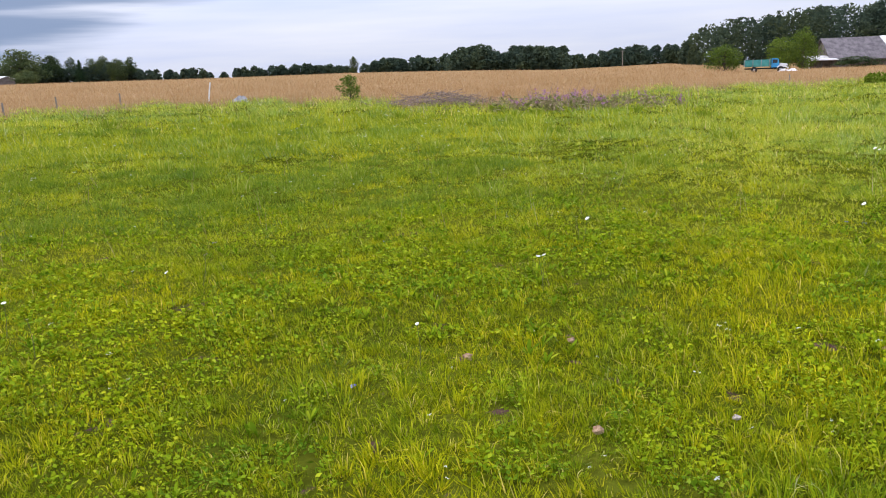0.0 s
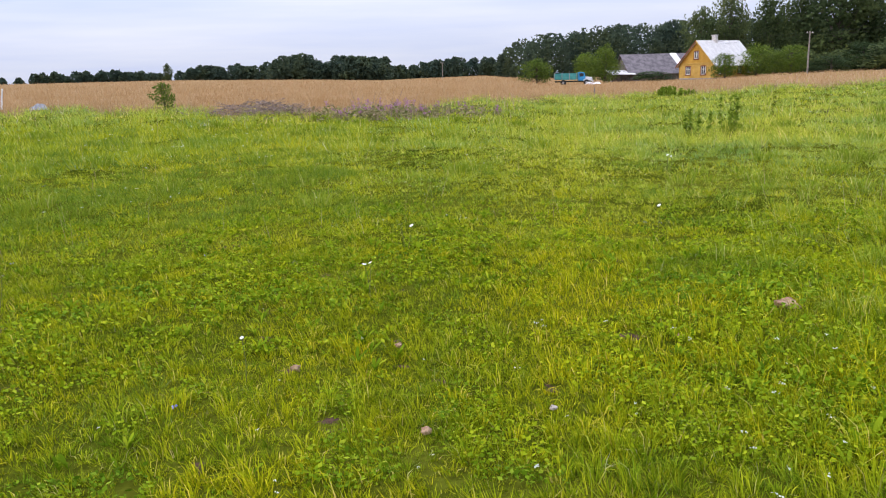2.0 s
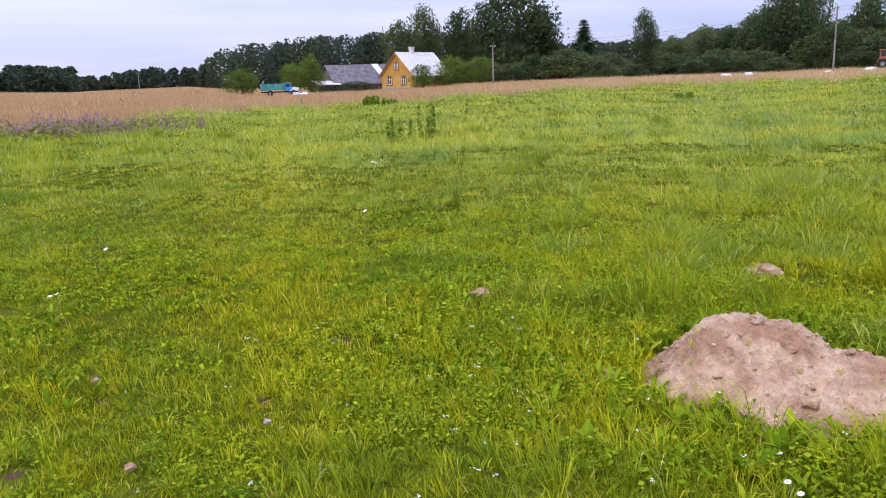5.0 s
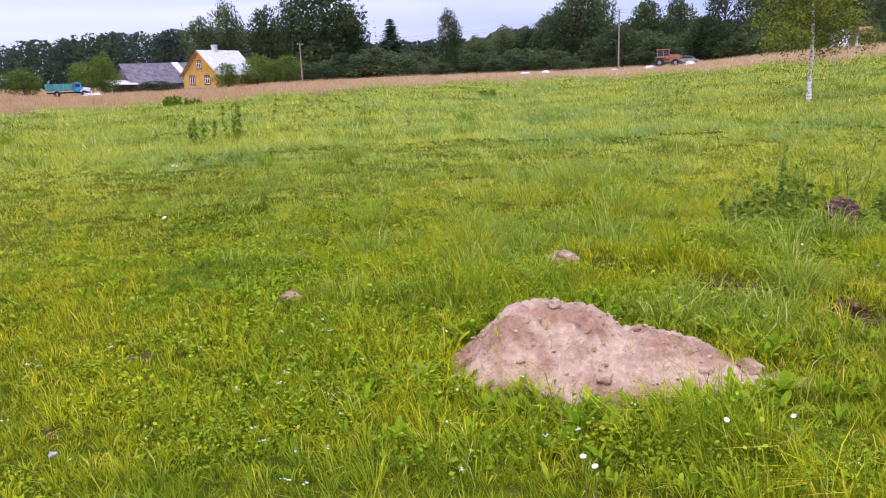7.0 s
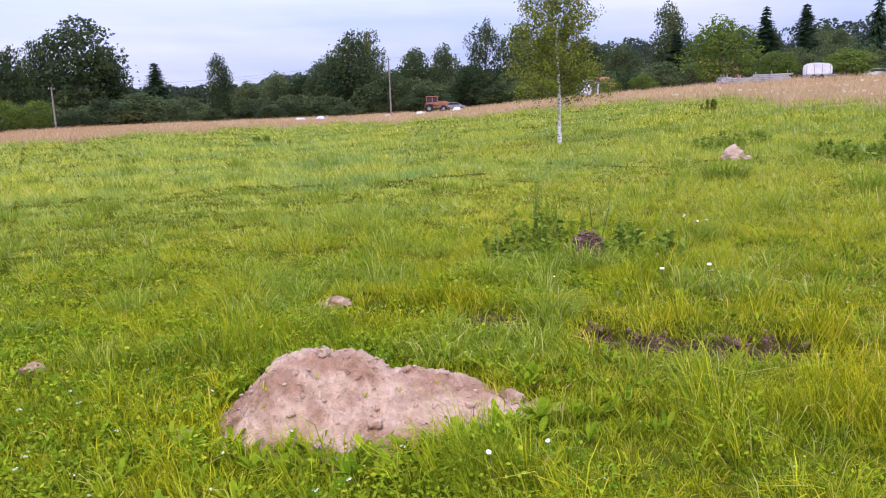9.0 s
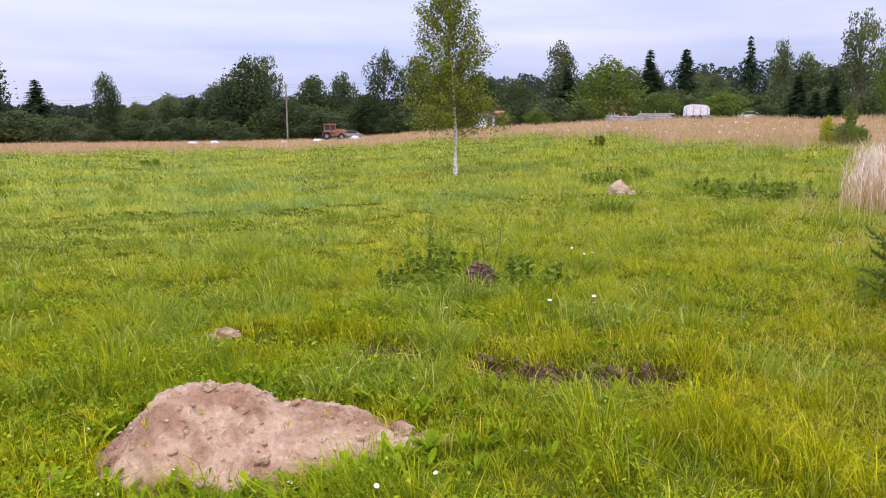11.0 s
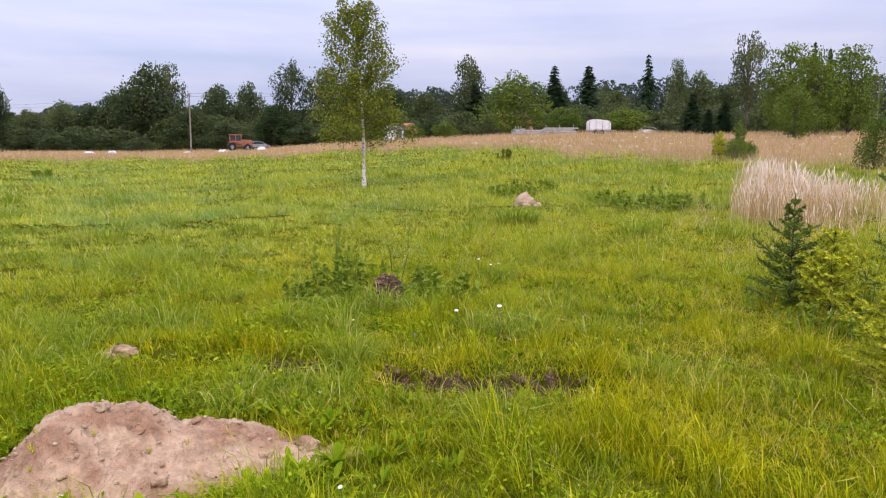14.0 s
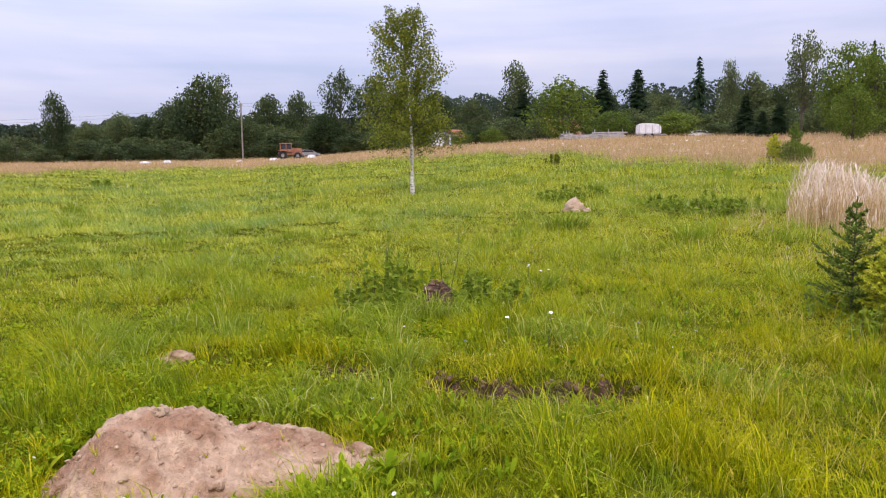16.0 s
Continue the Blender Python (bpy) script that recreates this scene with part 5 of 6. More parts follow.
ochre_mat = planked("ochre painted boards", (0.49, 0.29, 0.065), (0.60, 0.38, 0.10))
ochre_up_mat = planked("ochre gable boards", (0.47, 0.25, 0.04), (0.58, 0.33, 0.06), (1, 0, 0))
trim_shade_mat = surface("red-brown window trim and eave shade", (0.14, 0.04, 0.025), (0.22, 0.07, 0.04), 3.0)
white_mat = surface("white paint", (0.66, 0.66, 0.66), (0.82, 0.82, 0.80), 2.0)
roof_pale_mat = planked("pale corrugated roofing", (0.58, 0.555, 0.54), (0.70, 0.68, 0.66), (0, 1, 0), 0.35)
roof_grey_mat = planked("weathered grey roofing", (0.10, 0.088, 0.095), (0.19, 0.165, 0.175), (1, 0, 0), 0.5)
grey_wood_mat = planked("weathered grey boards", (0.09, 0.075, 0.065), (0.19, 0.165, 0.15), (1, 0, 0), 0.16)
glass_mat, _t, _b = node_mat("window glass")
_b.inputs["Base Color"].default_value = (0.03, 0.035, 0.045, 1)
_b.inputs["Roughness"].default_value, _b.inputs["Metallic"].default_value = 0.08, 0.0
_b.inputs["Specular IOR Level"].default_value = 0.6
brick_mat = surface("whitewashed brick", (0.50, 0.47, 0.45), (0.70, 0.68, 0.66), 5.0)
stone_base_mat = surface("grey plinth", (0.22, 0.21, 0.20), (0.36, 0.35, 0.33), 3.0)


def window(parent, x, z, w, h, face, y):
    """A casement with brown surround, white sash and dark panes. face 'front': in the plane y; 'side': in the plane x = y."""
    def put(name, a0, a1, z0, z1, d0, d1, mat, under):
        dims = (a0, a1, y - d1, y - d0, z0, z1) if face == "front" else (y + d0, y + d1, a0, a1, z0, z1)
        return boxed(name, dims, mat, under)
    sash = put("window", x - w / 2, x + w / 2, z, z + h, 0.0, 0.03, glass_mat, parent)
    t = 0.13
    put("surround", x - w / 2 - t, x - w / 2, z - t, z + h + t, 0.0, 0.06, trim_shade_mat, sash)
    put("surround", x + w / 2, x + w / 2 + t, z - t, z + h + t, 0.0, 0.06, trim_shade_mat, sash)
    put("lintel", x - w / 2, x + w / 2, z + h, z + h + t * 1.4, 0.0, 0.08, trim_shade_mat, sash)
    put("sill", x - w / 2 - t, x + w / 2 + t, z - t * 1.3, z, 0.0, 0.11, trim_shade_mat, sash)
    for a0, a1, z0, z1 in ((x - w / 2, x - w / 2 + 0.1, z, z + h), (x + w / 2 - 0.1, x + w / 2, z, z + h), (x - 0.05, x + 0.05, z, z + h), (x - w / 2, x + w / 2, z + h * 0.64, z + h * 0.64 + 0.09), (x - w / 2, x + w / 2, z, z + 0.09)):
        put("sash_bar", a0, a1, z0, z1, 0.03, 0.05, white_mat, sash)


def farmhouse(az, r, turn):
    w, l, eave, ridge = 7.2, 11.5, 2.9, 6.75
    root = new("farmhouse")
    x, y, z = spot(az, r)
    root.matrix_basis = pose(x, y, z - 0.1, 0, 0, turn)
    bm = bmesh.new()
    box(bm, -w / 2, w / 2, 0, l, 0.35, eave)
    part("wall", bm, ochre_mat, root, "ochre yellow board walls")
    boxed("plinth", (-w / 2 - 0.05, w / 2 + 0.05, -0.05, l + 0.05, -0.4, 0.36), stone_base_mat, root)
    for y0, y1 in ((-0.02, 0.12), (l - 0.12, l + 0.02)):
        bm = bmesh.new()
        prism(bm, [(-w / 2, eave), (w / 2, eave), (0, ridge - 0.15)], y0, y1)
        part("gable", bm, ochre_up_mat, root)
    boxed("gable_band", (-w / 2 - 0.04, w / 2 + 0.04, -0.09, -0.02, eave - 0.12, eave + 0.08), ochre_mat, root)
    slope = (ridge - eave) / (w / 2)
    for s in (-1, 1):
        bm = bmesh.new()
        prism(bm, [(0, ridge + 0.02), (s * (w / 2 + 0.5), eave - 0.5 * slope), (s * (w / 2 + 0.5), eave - 0.5 * slope - 0.14), (0, ridge - 0.14)][::s], -0.5, l + 0.5)
        part("roof", bm, roof_pale_mat, root, "pale grey corrugated roof slope")
        bm = bmesh.new()
        prism(bm, [(0, ridge + 0.04), (s * (w / 2 + 0.52), eave - 0.52 * slope + 0.02), (s * (w / 2 + 0.52), eave - 0.52 * slope - 0.24), (0, ridge - 0.24)][::s], -0.56, -0.5)
        # left rake coloured red-brown to stand for the shade under its eave
        part("bargeboard", bm, trim_shade_mat if s < 0 else ochre_mat, root)
        boxed("corner_board", (s * w / 2 - 0.09, s * w / 2 + 0.09, -0.05, 0.1, 0.35, eave), ochre_up_mat, root)
    ch = boxed("chimney", (-0.4, 0.4, 4.4, 5.2, ridge - 0.5, ridge + 0.85), brick_mat, root, "whitewashed brick chimney")
    boxed("chimney_cap", (-0.48, 0.48, 4.32, 5.28, ridge + 0.85, ridge + 0.97), brick_mat, ch)
    for wx in (-1.75, 1.45):
        window(root, wx, 0.95, 0.95, 1.35, "front", 0.0)
    window(root, -0.1, eave + 0.75, 0.85, 1.2, "front", -0.02)
    for wy in (1.6, 4.4, 7.2, 9.8):
        window(root, wy, 0.95, 0.95, 1.3, "side", w / 2)
    tagged(root, "ochre yellow wooden farmhouse with pale roof and white chimney", "house")


def barn(az, r, turn):
    w, l, eave, ridge = 8.0, 19.0, 1.9, 5.2
    root = new("old_barn")
    x, y, z = spot(az, r)
    root.matrix_basis = pose(x, y, z - 0.1, 0, 0, turn)
    bm = bmesh.new()
    box(bm, 0, l, 0, w, -0.3, eave)
    part("wall", bm, grey_wood_mat, root, "dark weathered board walls")
    for x0, x1 in ((0, 0.12), (l - 0.12, l)):
        bm = bmesh.new()
        q = [bm.verts.new((xx, yy, zz)) for xx in (x0, x1) for yy, zz in ((0, eave), (w, eave), (w / 2, ridge - 0.1))]
        for f in ((0, 1, 2), (5, 4, 3), (0, 3, 4, 1), (1, 4, 5, 2), (2, 5, 3, 0)):
            bm.faces.new([q[k] for k in f])
        part("gable", bm, grey_wood_mat, root)
    slope = (ridge - eave) / (w / 2)
    for s in (0, 1):
        bm = bmesh.new()
        ye, ze = (-0.7, eave - 0.7 * slope) if s == 0 else (w + 0.7, eave - 0.7 * slope)
        q = [bm.verts.new((xx, yy, zz + dz)) for dz in (0, 0.1) for xx, yy, zz in ((-0.5, ye, ze), (l + 0.5, ye, ze), (l + 0.5, w / 2, ridge), (-0.5, w / 2, ridge))]
        for f in ((0, 1, 2, 3), (4, 5, 6, 7), (0, 1, 5, 4), (1, 2, 6, 5), (2, 3, 7, 6), (3, 0, 4, 7)):
            bm.faces.new([q[k] for k in f])
        part("roof", bm, roof_grey_mat, root, "grey weathered roof slope")
    bm = bmesh.new()
    for x0 in (10.2,):
        q = [(x0 - 0.3, w / 2 - 0.1, ridge + 0.0), (x0 + 1.1, w / 2 - 0.1, ridge + 0.0), (x0 + 1.9, -0.72, eave - 0.72 * slope + 0.02), (x0 + 0.7, -0.72, eave - 0.72 * slope + 0.02)]
        lo = [bm.verts.new((a, b, c + 0.06)) for a, b, c in q]
        hi = [bm.verts.new((a, b, c + 0.13)) for a, b, c in q]
        bm.faces.new(lo[::-1]), bm.faces.new(hi)
        for k in range(4):
            bm.faces.new((lo[k], lo[(k + 1) % 4], hi[(k + 1) % 4], hi[k]))
    part("roof_patch", bm, white_mat, root, "strip of new white sheeting")
    # a low lean-to with a pale roof before the end wall
    bm = bmesh.new()
    q = [bm.verts.new(c) for c in ((-4.6, -1.6, 1.45), (0.6, -1.6, 1.35), (0.9, 2.4, 2.1), (-4.3, 2.4, 2.2), (-4.6, -1.6, 1.57), (0.6, -1.6, 1.47), (0.9, 2.4, 2.22), (-4.3, 2.4, 2.32))]
    for f in ((3, 2, 1, 0), (4, 5, 6, 7), (0, 1, 5, 4), (1, 2, 6, 5), (2, 3, 7, 6), (3, 0, 4, 7)):
        bm.faces.new([q[k] for k in f])
    part("leanto_roof", bm, roof_pale_mat, root, "low pale lean-to roof")
    boxed("leanto_wall", (-4.2, 0, 0, 2.2, -0.3, 1.62), grey_wood_mat, root)
    for px_ in (-4.4, -2.2):
        boxed("post", (px_ - 0.08, px_ + 0.08, -1.4, -1.24, -0.3, 1.45), white_mat if px_ < -4 else grey_wood_mat, root)
    tagged(root, "long grey weathered barn with a patched roof", "barn")


farmhouse(31.75, 146, -69)
barn(27.3, 158, -4)


# ---- the lorry ----
teal_mat = planked("teal painted sideboards", (0.03, 0.20, 0.20), (0.07, 0.32, 0.31), (0, 0, 1), 0.28)
cab_blue_mat = surface("bright blue paint", (0.02, 0.20, 0.46), (0.04, 0.32, 0.62), 2.0, 30.0, 0.45)
black_mat = surface("black rubber", (0.012, 0.012, 0.012), (0.03, 0.03, 0.03), 6.0)
orange_mat = surface("faded orange-red paint", (0.26, 0.10, 0.06), (0.38, 0.17, 0.10), 2.0, 25.0, 0.6)
steel_mat = surface("dull grey steel", (0.20, 0.20, 0.21), (0.36, 0.36, 0.37), 3.0, 30.0, 0.5, 0.6)
tarp_mat = surface("white sheeting", (0.62, 0.62, 0.64), (0.80, 0.80, 0.82), 1.5, 12.0, 0.6, bump=0.5, depth=0.03)


def wheel(parent, x, y, r, wide=0.3):
    bm = bmesh.new()
    bmesh.ops.create_cone(bm, cap_ends=True, segments=20, radius1=r, radius2=r, depth=wide, matrix=pose(x, y, r, 90, 0, 0))
    bmesh.ops.bevel(bm, geom=bm.edges[:], offset=0.04, segments=1, affect="EDGES")
    w = part("wheel", bm, black_mat, parent, "black tyre")
    bm = bmesh.new()
    bmesh.ops.create_cone(bm, cap_ends=True, segments=16, radius1=r * 0.5, radius2=r * 0.4, depth=wide + 0.06, matrix=pose(x, y, r, 90, 0, 0))
    part("rim", bm, steel_mat, w)


def lorry(az, r, turn):
    root = new("lorry")
    x, y, z = spot(az, r)
    root.matrix_basis = pose(x, y, z - 0.12, 0, 0, turn)
    for wx, wy in ((-1.6, -0.85), (-1.6, 0.85), (2.2, -0.85), (2.2, 0.85)):
        wheel(root, wx, wy, 0.47)
    boxed("chassis", (-3.0, 3.0, -0.4, 0.4, 0.55, 0.75), black_mat, root)
    boxed("bed_floor", (-3.1, 0.75, -1.12, 1.12, 0.95, 1.05), teal_mat, root)
    for s in (-1, 1):
        side = boxed("sideboard", (-3.1, 0.75, s * 1.12 - 0.04, s * 1.12 + 0.04, 1.05, 2.0), teal_mat, root, "teal slatted sideboard")
        for px_ in (-3.0, -1.8, -0.6, 0.6):
            boxed("stake", (px_ - 0.05, px_ + 0.05, s * 1.12 - 0.08, s * 1.12 + 0.08, 0.95, 2.08), steel_mat, side)
    boxed("tailboard", (-3.14, -3.06, -1.1, 1.1, 1.05, 2.0), teal_mat, root)
    boxed("headboard", (0.7, 0.78, -1.1, 1.1, 1.05, 2.15), teal_mat, root)
    bm = bmesh.new()
    prism(bm, [(0.85, 0.75), (2.0, 0.75), (2.0, 1.35), (1.85, 2.05), (1.6, 2.15), (0.95, 2.15), (0.85, 2.05)], -0.95, 0.95)
    bmesh.ops.bevel(bm, geom=bm.edges[:], offset=0.05, segments=2, affect="EDGES")
    cab = part("cab", bm, cab_blue_mat, root, "bright blue cab")
    for s in (-1, 1):
        boxed("side_window", (1.05, 1.72, s * 0.95 - 0.01, s * 0.95 + 0.01, 1.42, 1.95), glass_mat, cab)
    boxed("windscreen", (1.9, 1.98, -0.8, 0.8, 1.42, 1.95), glass_mat, cab)
    bm = bmesh.new()
    prism(bm, [(2.0, 0.75), (3.15, 0.75), (3.2, 1.1), (3.1, 1.28), (2.0, 1.42)], -0.6, 0.6)
    bmesh.ops.bevel(bm, geom=bm.edges[:], offset=0.06, segments=2, affect="EDGES")
    part("bonnet", bm, white_mat, root, "white bonnet")
    for s in (-1, 1):
        bm = bmesh.new()
        prism(bm, [(1.65, 0.75), (1.8, 0.98), (2.2, 1.08), (2.75, 1.02), (3.1, 0.75), (2.95, 0.7), (2.2, 0.98), (1.75, 0.7)], s * 0.85 - 0.2, s * 0.85 + 0.2)
        part("mudguard", bm, white_mat, root)
        bm = bmesh.new()
        bmesh.ops.create_uvsphere(bm, u_segments=10, v_segments=6, radius=0.11, matrix=pose(3.1, s * 0.72, 0.98))
        part("headlight", bm, steel_mat, root)
    boxed("bumper", (3.2, 3.32, -1.0, 1.0, 0.5, 0.72), white_mat, root)
    tagged(root, "old lorry with blue cab, white bonnet and teal bed", "lorry")


def sheet_pile(az, r, turn, w, d, h, label, mat, category="sheeting", lumps=5, seed=1):
    """A loose low heap under sheeting: humps and folds."""
    x, y, z = spot(az, r)
    bm = bmesh.new()
    bmesh.ops.create_grid(bm, x_segments=16, y_segments=10, size=0.5)
    rd2 = random.Random(seed)
    hump = [(rd2.uniform(-0.35, 0.35), rd2.uniform(-0.25, 0.25), rd2.uniform(0.5, 1.0)) for _ in range(lumps)]
    for v in bm.verts:
        q = max(k * math.exp(-((v.co.x - a) ** 2 + (v.co.y - b) ** 2) / 0.05) for a, b, k in hump)
        edge = min(1, (0.5 - abs(v.co.x)) * 6, (0.5 - abs(v.co.y)) * 6)
        v.co = Vector((v.co.x * w, v.co.y * d, max(0, h * min(q, 0.62) * edge + 0.08 * noise.noise(v.co * 6) * edge)))
    geo = bmesh.ops.extrude_face_region(bm, geom=bm.faces[:])
    for v in geo["geom"]:
        if isinstance(v, bmesh.types.BMVert):
            v.co.z = -0.15
    ob = part("sheeted_pile", bm, mat, None)
    ob.matrix_basis = pose(x, y, z, 0, 0, turn)
    tagged(ob, label, category)


lorry(23.35, 134, -23)
sheet_pile(24.75, 133, -30, 2.8, 1.4, 0.6, "white sheet heap beside the old lorry", tarp_mat, seed=4)


# ---- tractor, cars and yard things ----
def tractor(az, r, turn):
    root = new("tractor")
    x, y, z = spot(az, r)
    root.matrix_basis = pose(x, y, z - 0.1, 0, 0, turn)
    for wx, wy, rr in ((-1.2, -0.85, 0.72), (-1.2, 0.85, 0.72), (1.3, -0.8, 0.6), (1.3, 0.8, 0.6)):
        wheel(root, wx, wy, rr, 0.42)
    boxed("body", (-1.9, 2.1, -0.5, 0.5, 0.75, 1.25), orange_mat, root)
    bm = bmesh.new()
    prism(bm, [(0.35, 1.2), (2.1, 1.2), (2.15, 1.75), (1.9, 1.9), (0.35, 1.98)], -0.5, 0.5)
    bmesh.ops.bevel(bm, geom=bm.edges[:], offset=0.05, segments=2, affect="EDGES")
    hood = part("bonnet", bm, orange_mat, root, "faded orange bonnet")
    boxed("grille", (2.14, 2.2, -0.4, 0.4, 1.25, 1.7), black_mat, hood)
    boxed("cab_base", (-1.6, 0.35, -0.75, 0.75, 1.2, 1.75), orange_mat, root)
    for px_ in (-1.55, -0.6, 0.28):
        for s in (-1, 1):
            boxed("cab_post", (px_ - 0.06, px_ + 0.06, s * 0.72 - 0.05, s * 0.72 + 0.05, 1.75, 2.65), orange_mat, root)
    boxed("cab_glass", (-1.45, 0.2, -0.68, 0.68, 1.76, 2.6), glass_mat, root)
    boxed("cab_roof", (-1.7, 0.45, -0.85, 0.85, 2.64, 2.8), orange_mat, root, "orange cab roof")
    boxed("exhaust", (1.2, 1.28, -0.04, 0.04, 1.9, 2.7), black_mat, root)
    for s in (-1, 1):
        boxed("mudguard", (-1.95, -0.45, s * 0.85 - 0.25, s * 0.85 + 0.25, 1.46, 1.56), orange_mat, root)
    tagged(root, "faded orange-red wheeled tractor with a square cab", "tractor")


def car(az, r, turn, mat, label):
    root = new("car")
    x, y, z = spot(az, r)
    root.matrix_basis = pose(x, y, z - 0.05, 0, 0, turn)
    for wx in (-1.3, 1.3):
        for wy in (-0.72, 0.72):
            wheel(root, wx, wy, 0.31, 0.2)
    bm = bmesh.new()
    prism(bm, [(-2.05, 0.35), (2.1, 0.35), (2.15, 0.7), (1.2, 0.9), (0.6, 1.35), (-1.1, 1.4), (-1.7, 0.95), (-2.1, 0.9)], -0.82, 0.82)
    bmesh.ops.bevel(bm, geom=bm.edges[:], offset=0.07, segments=2, affect="EDGES")
    body = part("body", bm, mat, root)
    for s in (-1, 1):
        bm = bmesh.new()
        prism(bm, [(-1.4, 0.95), (0.95, 0.95), (0.5, 1.28), (-1.0, 1.31)], s * 0.82 - 0.012, s * 0.82 + 0.012)
        part("side_window", bm, glass_mat, body)
    tagged(root, label, "car")


tractor(64.5, 136, -62)
silver_mat = surface("silver car paint", (0.30, 0.31, 0.33), (0.42, 0.43, 0.46), 1.5, 20.0, 0.35, 0.5)
car(65.75, 142, -40, silver_mat, "silver-grey car parked behind the tractor")
car(93.9, 140, -95, white_mat, "white car parked in the yard beyond dry grass")
car(96.35, 143, -100, silver_mat, "pale grey car parked in the yard")
sheet_pile(63.4, 128, 20, 3.0, 1.6, 0.5, "white sheeted bales in front of the tractor", tarp_mat, seed=2)
sheet_pile(66.1, 130, 10, 2.4, 1.5, 0.75, "white sheeted bales beside the tractor", tarp_mat, seed=3)
sheet_pile(54.7, 130, 30, 4.6, 2.0, 0.42, "low pale heap of sheeting at the field edge", tarp_mat, seed=5)
sheet_pile(56.1, 128, 15, 2.8, 1.5, 0.6, "white sheeting crumpled over a low heap", tarp_mat, seed=6)
sheet_pile(61.0, 128, 15, 2.0, 1.2, 0.3, "pale sheeting near the foot of a pole", tarp_mat, seed=7)


def caravan(az, r, turn):
    root = new("covered_trailer")
    x, y, z = spot(az, r)
    root.matrix_basis, root.scale = pose(x, y, z - 0.1, 0, 0, turn), (0.86, 0.86, 0.86)
    for wx in (-0.5, 0.5):
        for wy in (-0.9, 0.9):
            wheel(root, wx, wy, 0.33, 0.2)
    boxed("frame", (-1.9, 2.5, -0.95, 0.95, 0.4, 0.6), steel_mat, root)
    bm = bmesh.new()
    prism(bm, [(-1.85, 0.6), (1.85, 0.6), (1.85, 1.75), (1.5, 2.1), (0.4, 2.25), (-0.6, 2.3), (-1.5, 2.2), (-1.85, 1.9)], -1.0, 1.0)
    bmesh.ops.bevel(bm, geom=bm.edges[:], offset=0.12, segments=2, affect="EDGES")
    part("cover", bm, tarp_mat, root, "bulging white cover")
    for k in range(4):
        boxed("strap", (-1.5 + k, -1.44 + k, -1.03, 1.03, 0.62, 2.0), steel_mat, root)
    tagged(root, "white covered trailer standing beyond the dry grass", "trailer")


caravan(90.35, 108, -85)


def board_stack(az, r, turn, length, rows, label):
    root = new("board_stack")
    x, y, z = spot(az, r)
    root.matrix_basis = pose(x, y, z, 0, 0, turn)
    rd2 = random.Random(int(az * 10))
    for k in range(rows):
        for j in range(2):
            o = rd2.uniform(-0.3, 0.3)
            boxed("board", (-length / 2 + o, length / 2 + o, -0.7 + j * 0.72, -0.04 + j * 0.72, k * 0.24, k * 0.24 + 0.2), pale_wood_mat, root)
    for px_ in (-length / 2 + 0.4, 0, length / 2 - 0.4):
        boxed("post", (px_ - 0.05, px_ + 0.05, -0.82, -0.72, 0, rows * 0.24 + 0.35), pale_wood_mat, root)
    tagged(root, label, "timber stack", "timber stacks in the yard")


pale_wood_mat = planked("bleached grey timber", (0.30, 0.28, 0.27), (0.52, 0.50, 0.48), (0, 0, 1), 0.24)
board_stack(85.6, 118, -80, 4.2, 3, "stack of bleached grey timber in the yard")
board_stack(87.6, 112, -88, 4.6, 4, "higher stack of bleached grey timber in the yard")
board_stack(84.6, 120, -84, 1.6, 4, "short stack of whitish boards in the yard")
blue_wall_mat = surface("pale blue-grey plaster", (0.42, 0.47, 0.56), (0.58, 0.63, 0.72), 1.5)
tile_mat = planked("terracotta tiles", (0.34, 0.12, 0.07), (0.48, 0.20, 0.12), (0, 1, 0), 0.3)


def hut(name, az, r, turn, w, l, eave, ridge, wall, roof, label, disc=False):
    root = new(name)
    x, y, z = spot(az, r)
    root.matrix_basis = pose(x, y, z - 0.1, 0, 0, turn)
    bm = bmesh.new()
    prism(bm, [(-w / 2, -0.2), (w / 2, -0.2), (w / 2, eave), (0, ridge - 0.1), (-w / 2, eave)], 0, l)
    part("wall", bm, wall, root)
    k = (ridge - eave) / (w / 2)
    for s in (-1, 1):
        bm = bmesh.new()
        prism(bm, [(0, ridge), (s * (w / 2 + 0.3), eave - 0.3 * k), (s * (w / 2 + 0.3), eave - 0.3 * k - 0.1), (0, ridge - 0.1)][::s], -0.3, l + 0.3)
        part("roof", bm, roof, root)
    boxed("door", (w * 0.1, w * 0.1 + 0.85, -0.05, 0.0, -0.1, min(1.9, eave)), grey_wood_mat, root)
    if disc:
        bm = bmesh.new()
        bmesh.ops.create_cone(bm, cap_ends=True, segments=24, radius1=0.85, radius2=0.75, depth=0.18, matrix=pose(-w * 0.2, -0.25, 0.85, 90, 0, 0))
        part("round_panel", bm, white_mat, root, "round white panel")
    tagged(root, label, "shed")


hut("small_shed", 75.6, 132, -60, 3.0, 3.0, 2.0, 2.6, blue_wall_mat, steel_mat, "small pale blue-grey shed behind the birch", True)
hut("outbuilding", 76.2, 143, -110, 2.4, 3.0, 1.7, 3.1, grey_wood_mat, tile_mat, "outbuilding with terracotta roof among trees")
hut("red_roofed_house", 83.0, 152, -130, 5.0, 8.0, 1.9, 4.6, grey_wood_mat, tile_mat, "low house with terracotta roof behind trees")
hut("far_building", -27.6, 318, 70, 7.0, 22.0, 2.2, 3.2, grey_wood_mat, white_mat, "long low white-roofed building beyond the field")


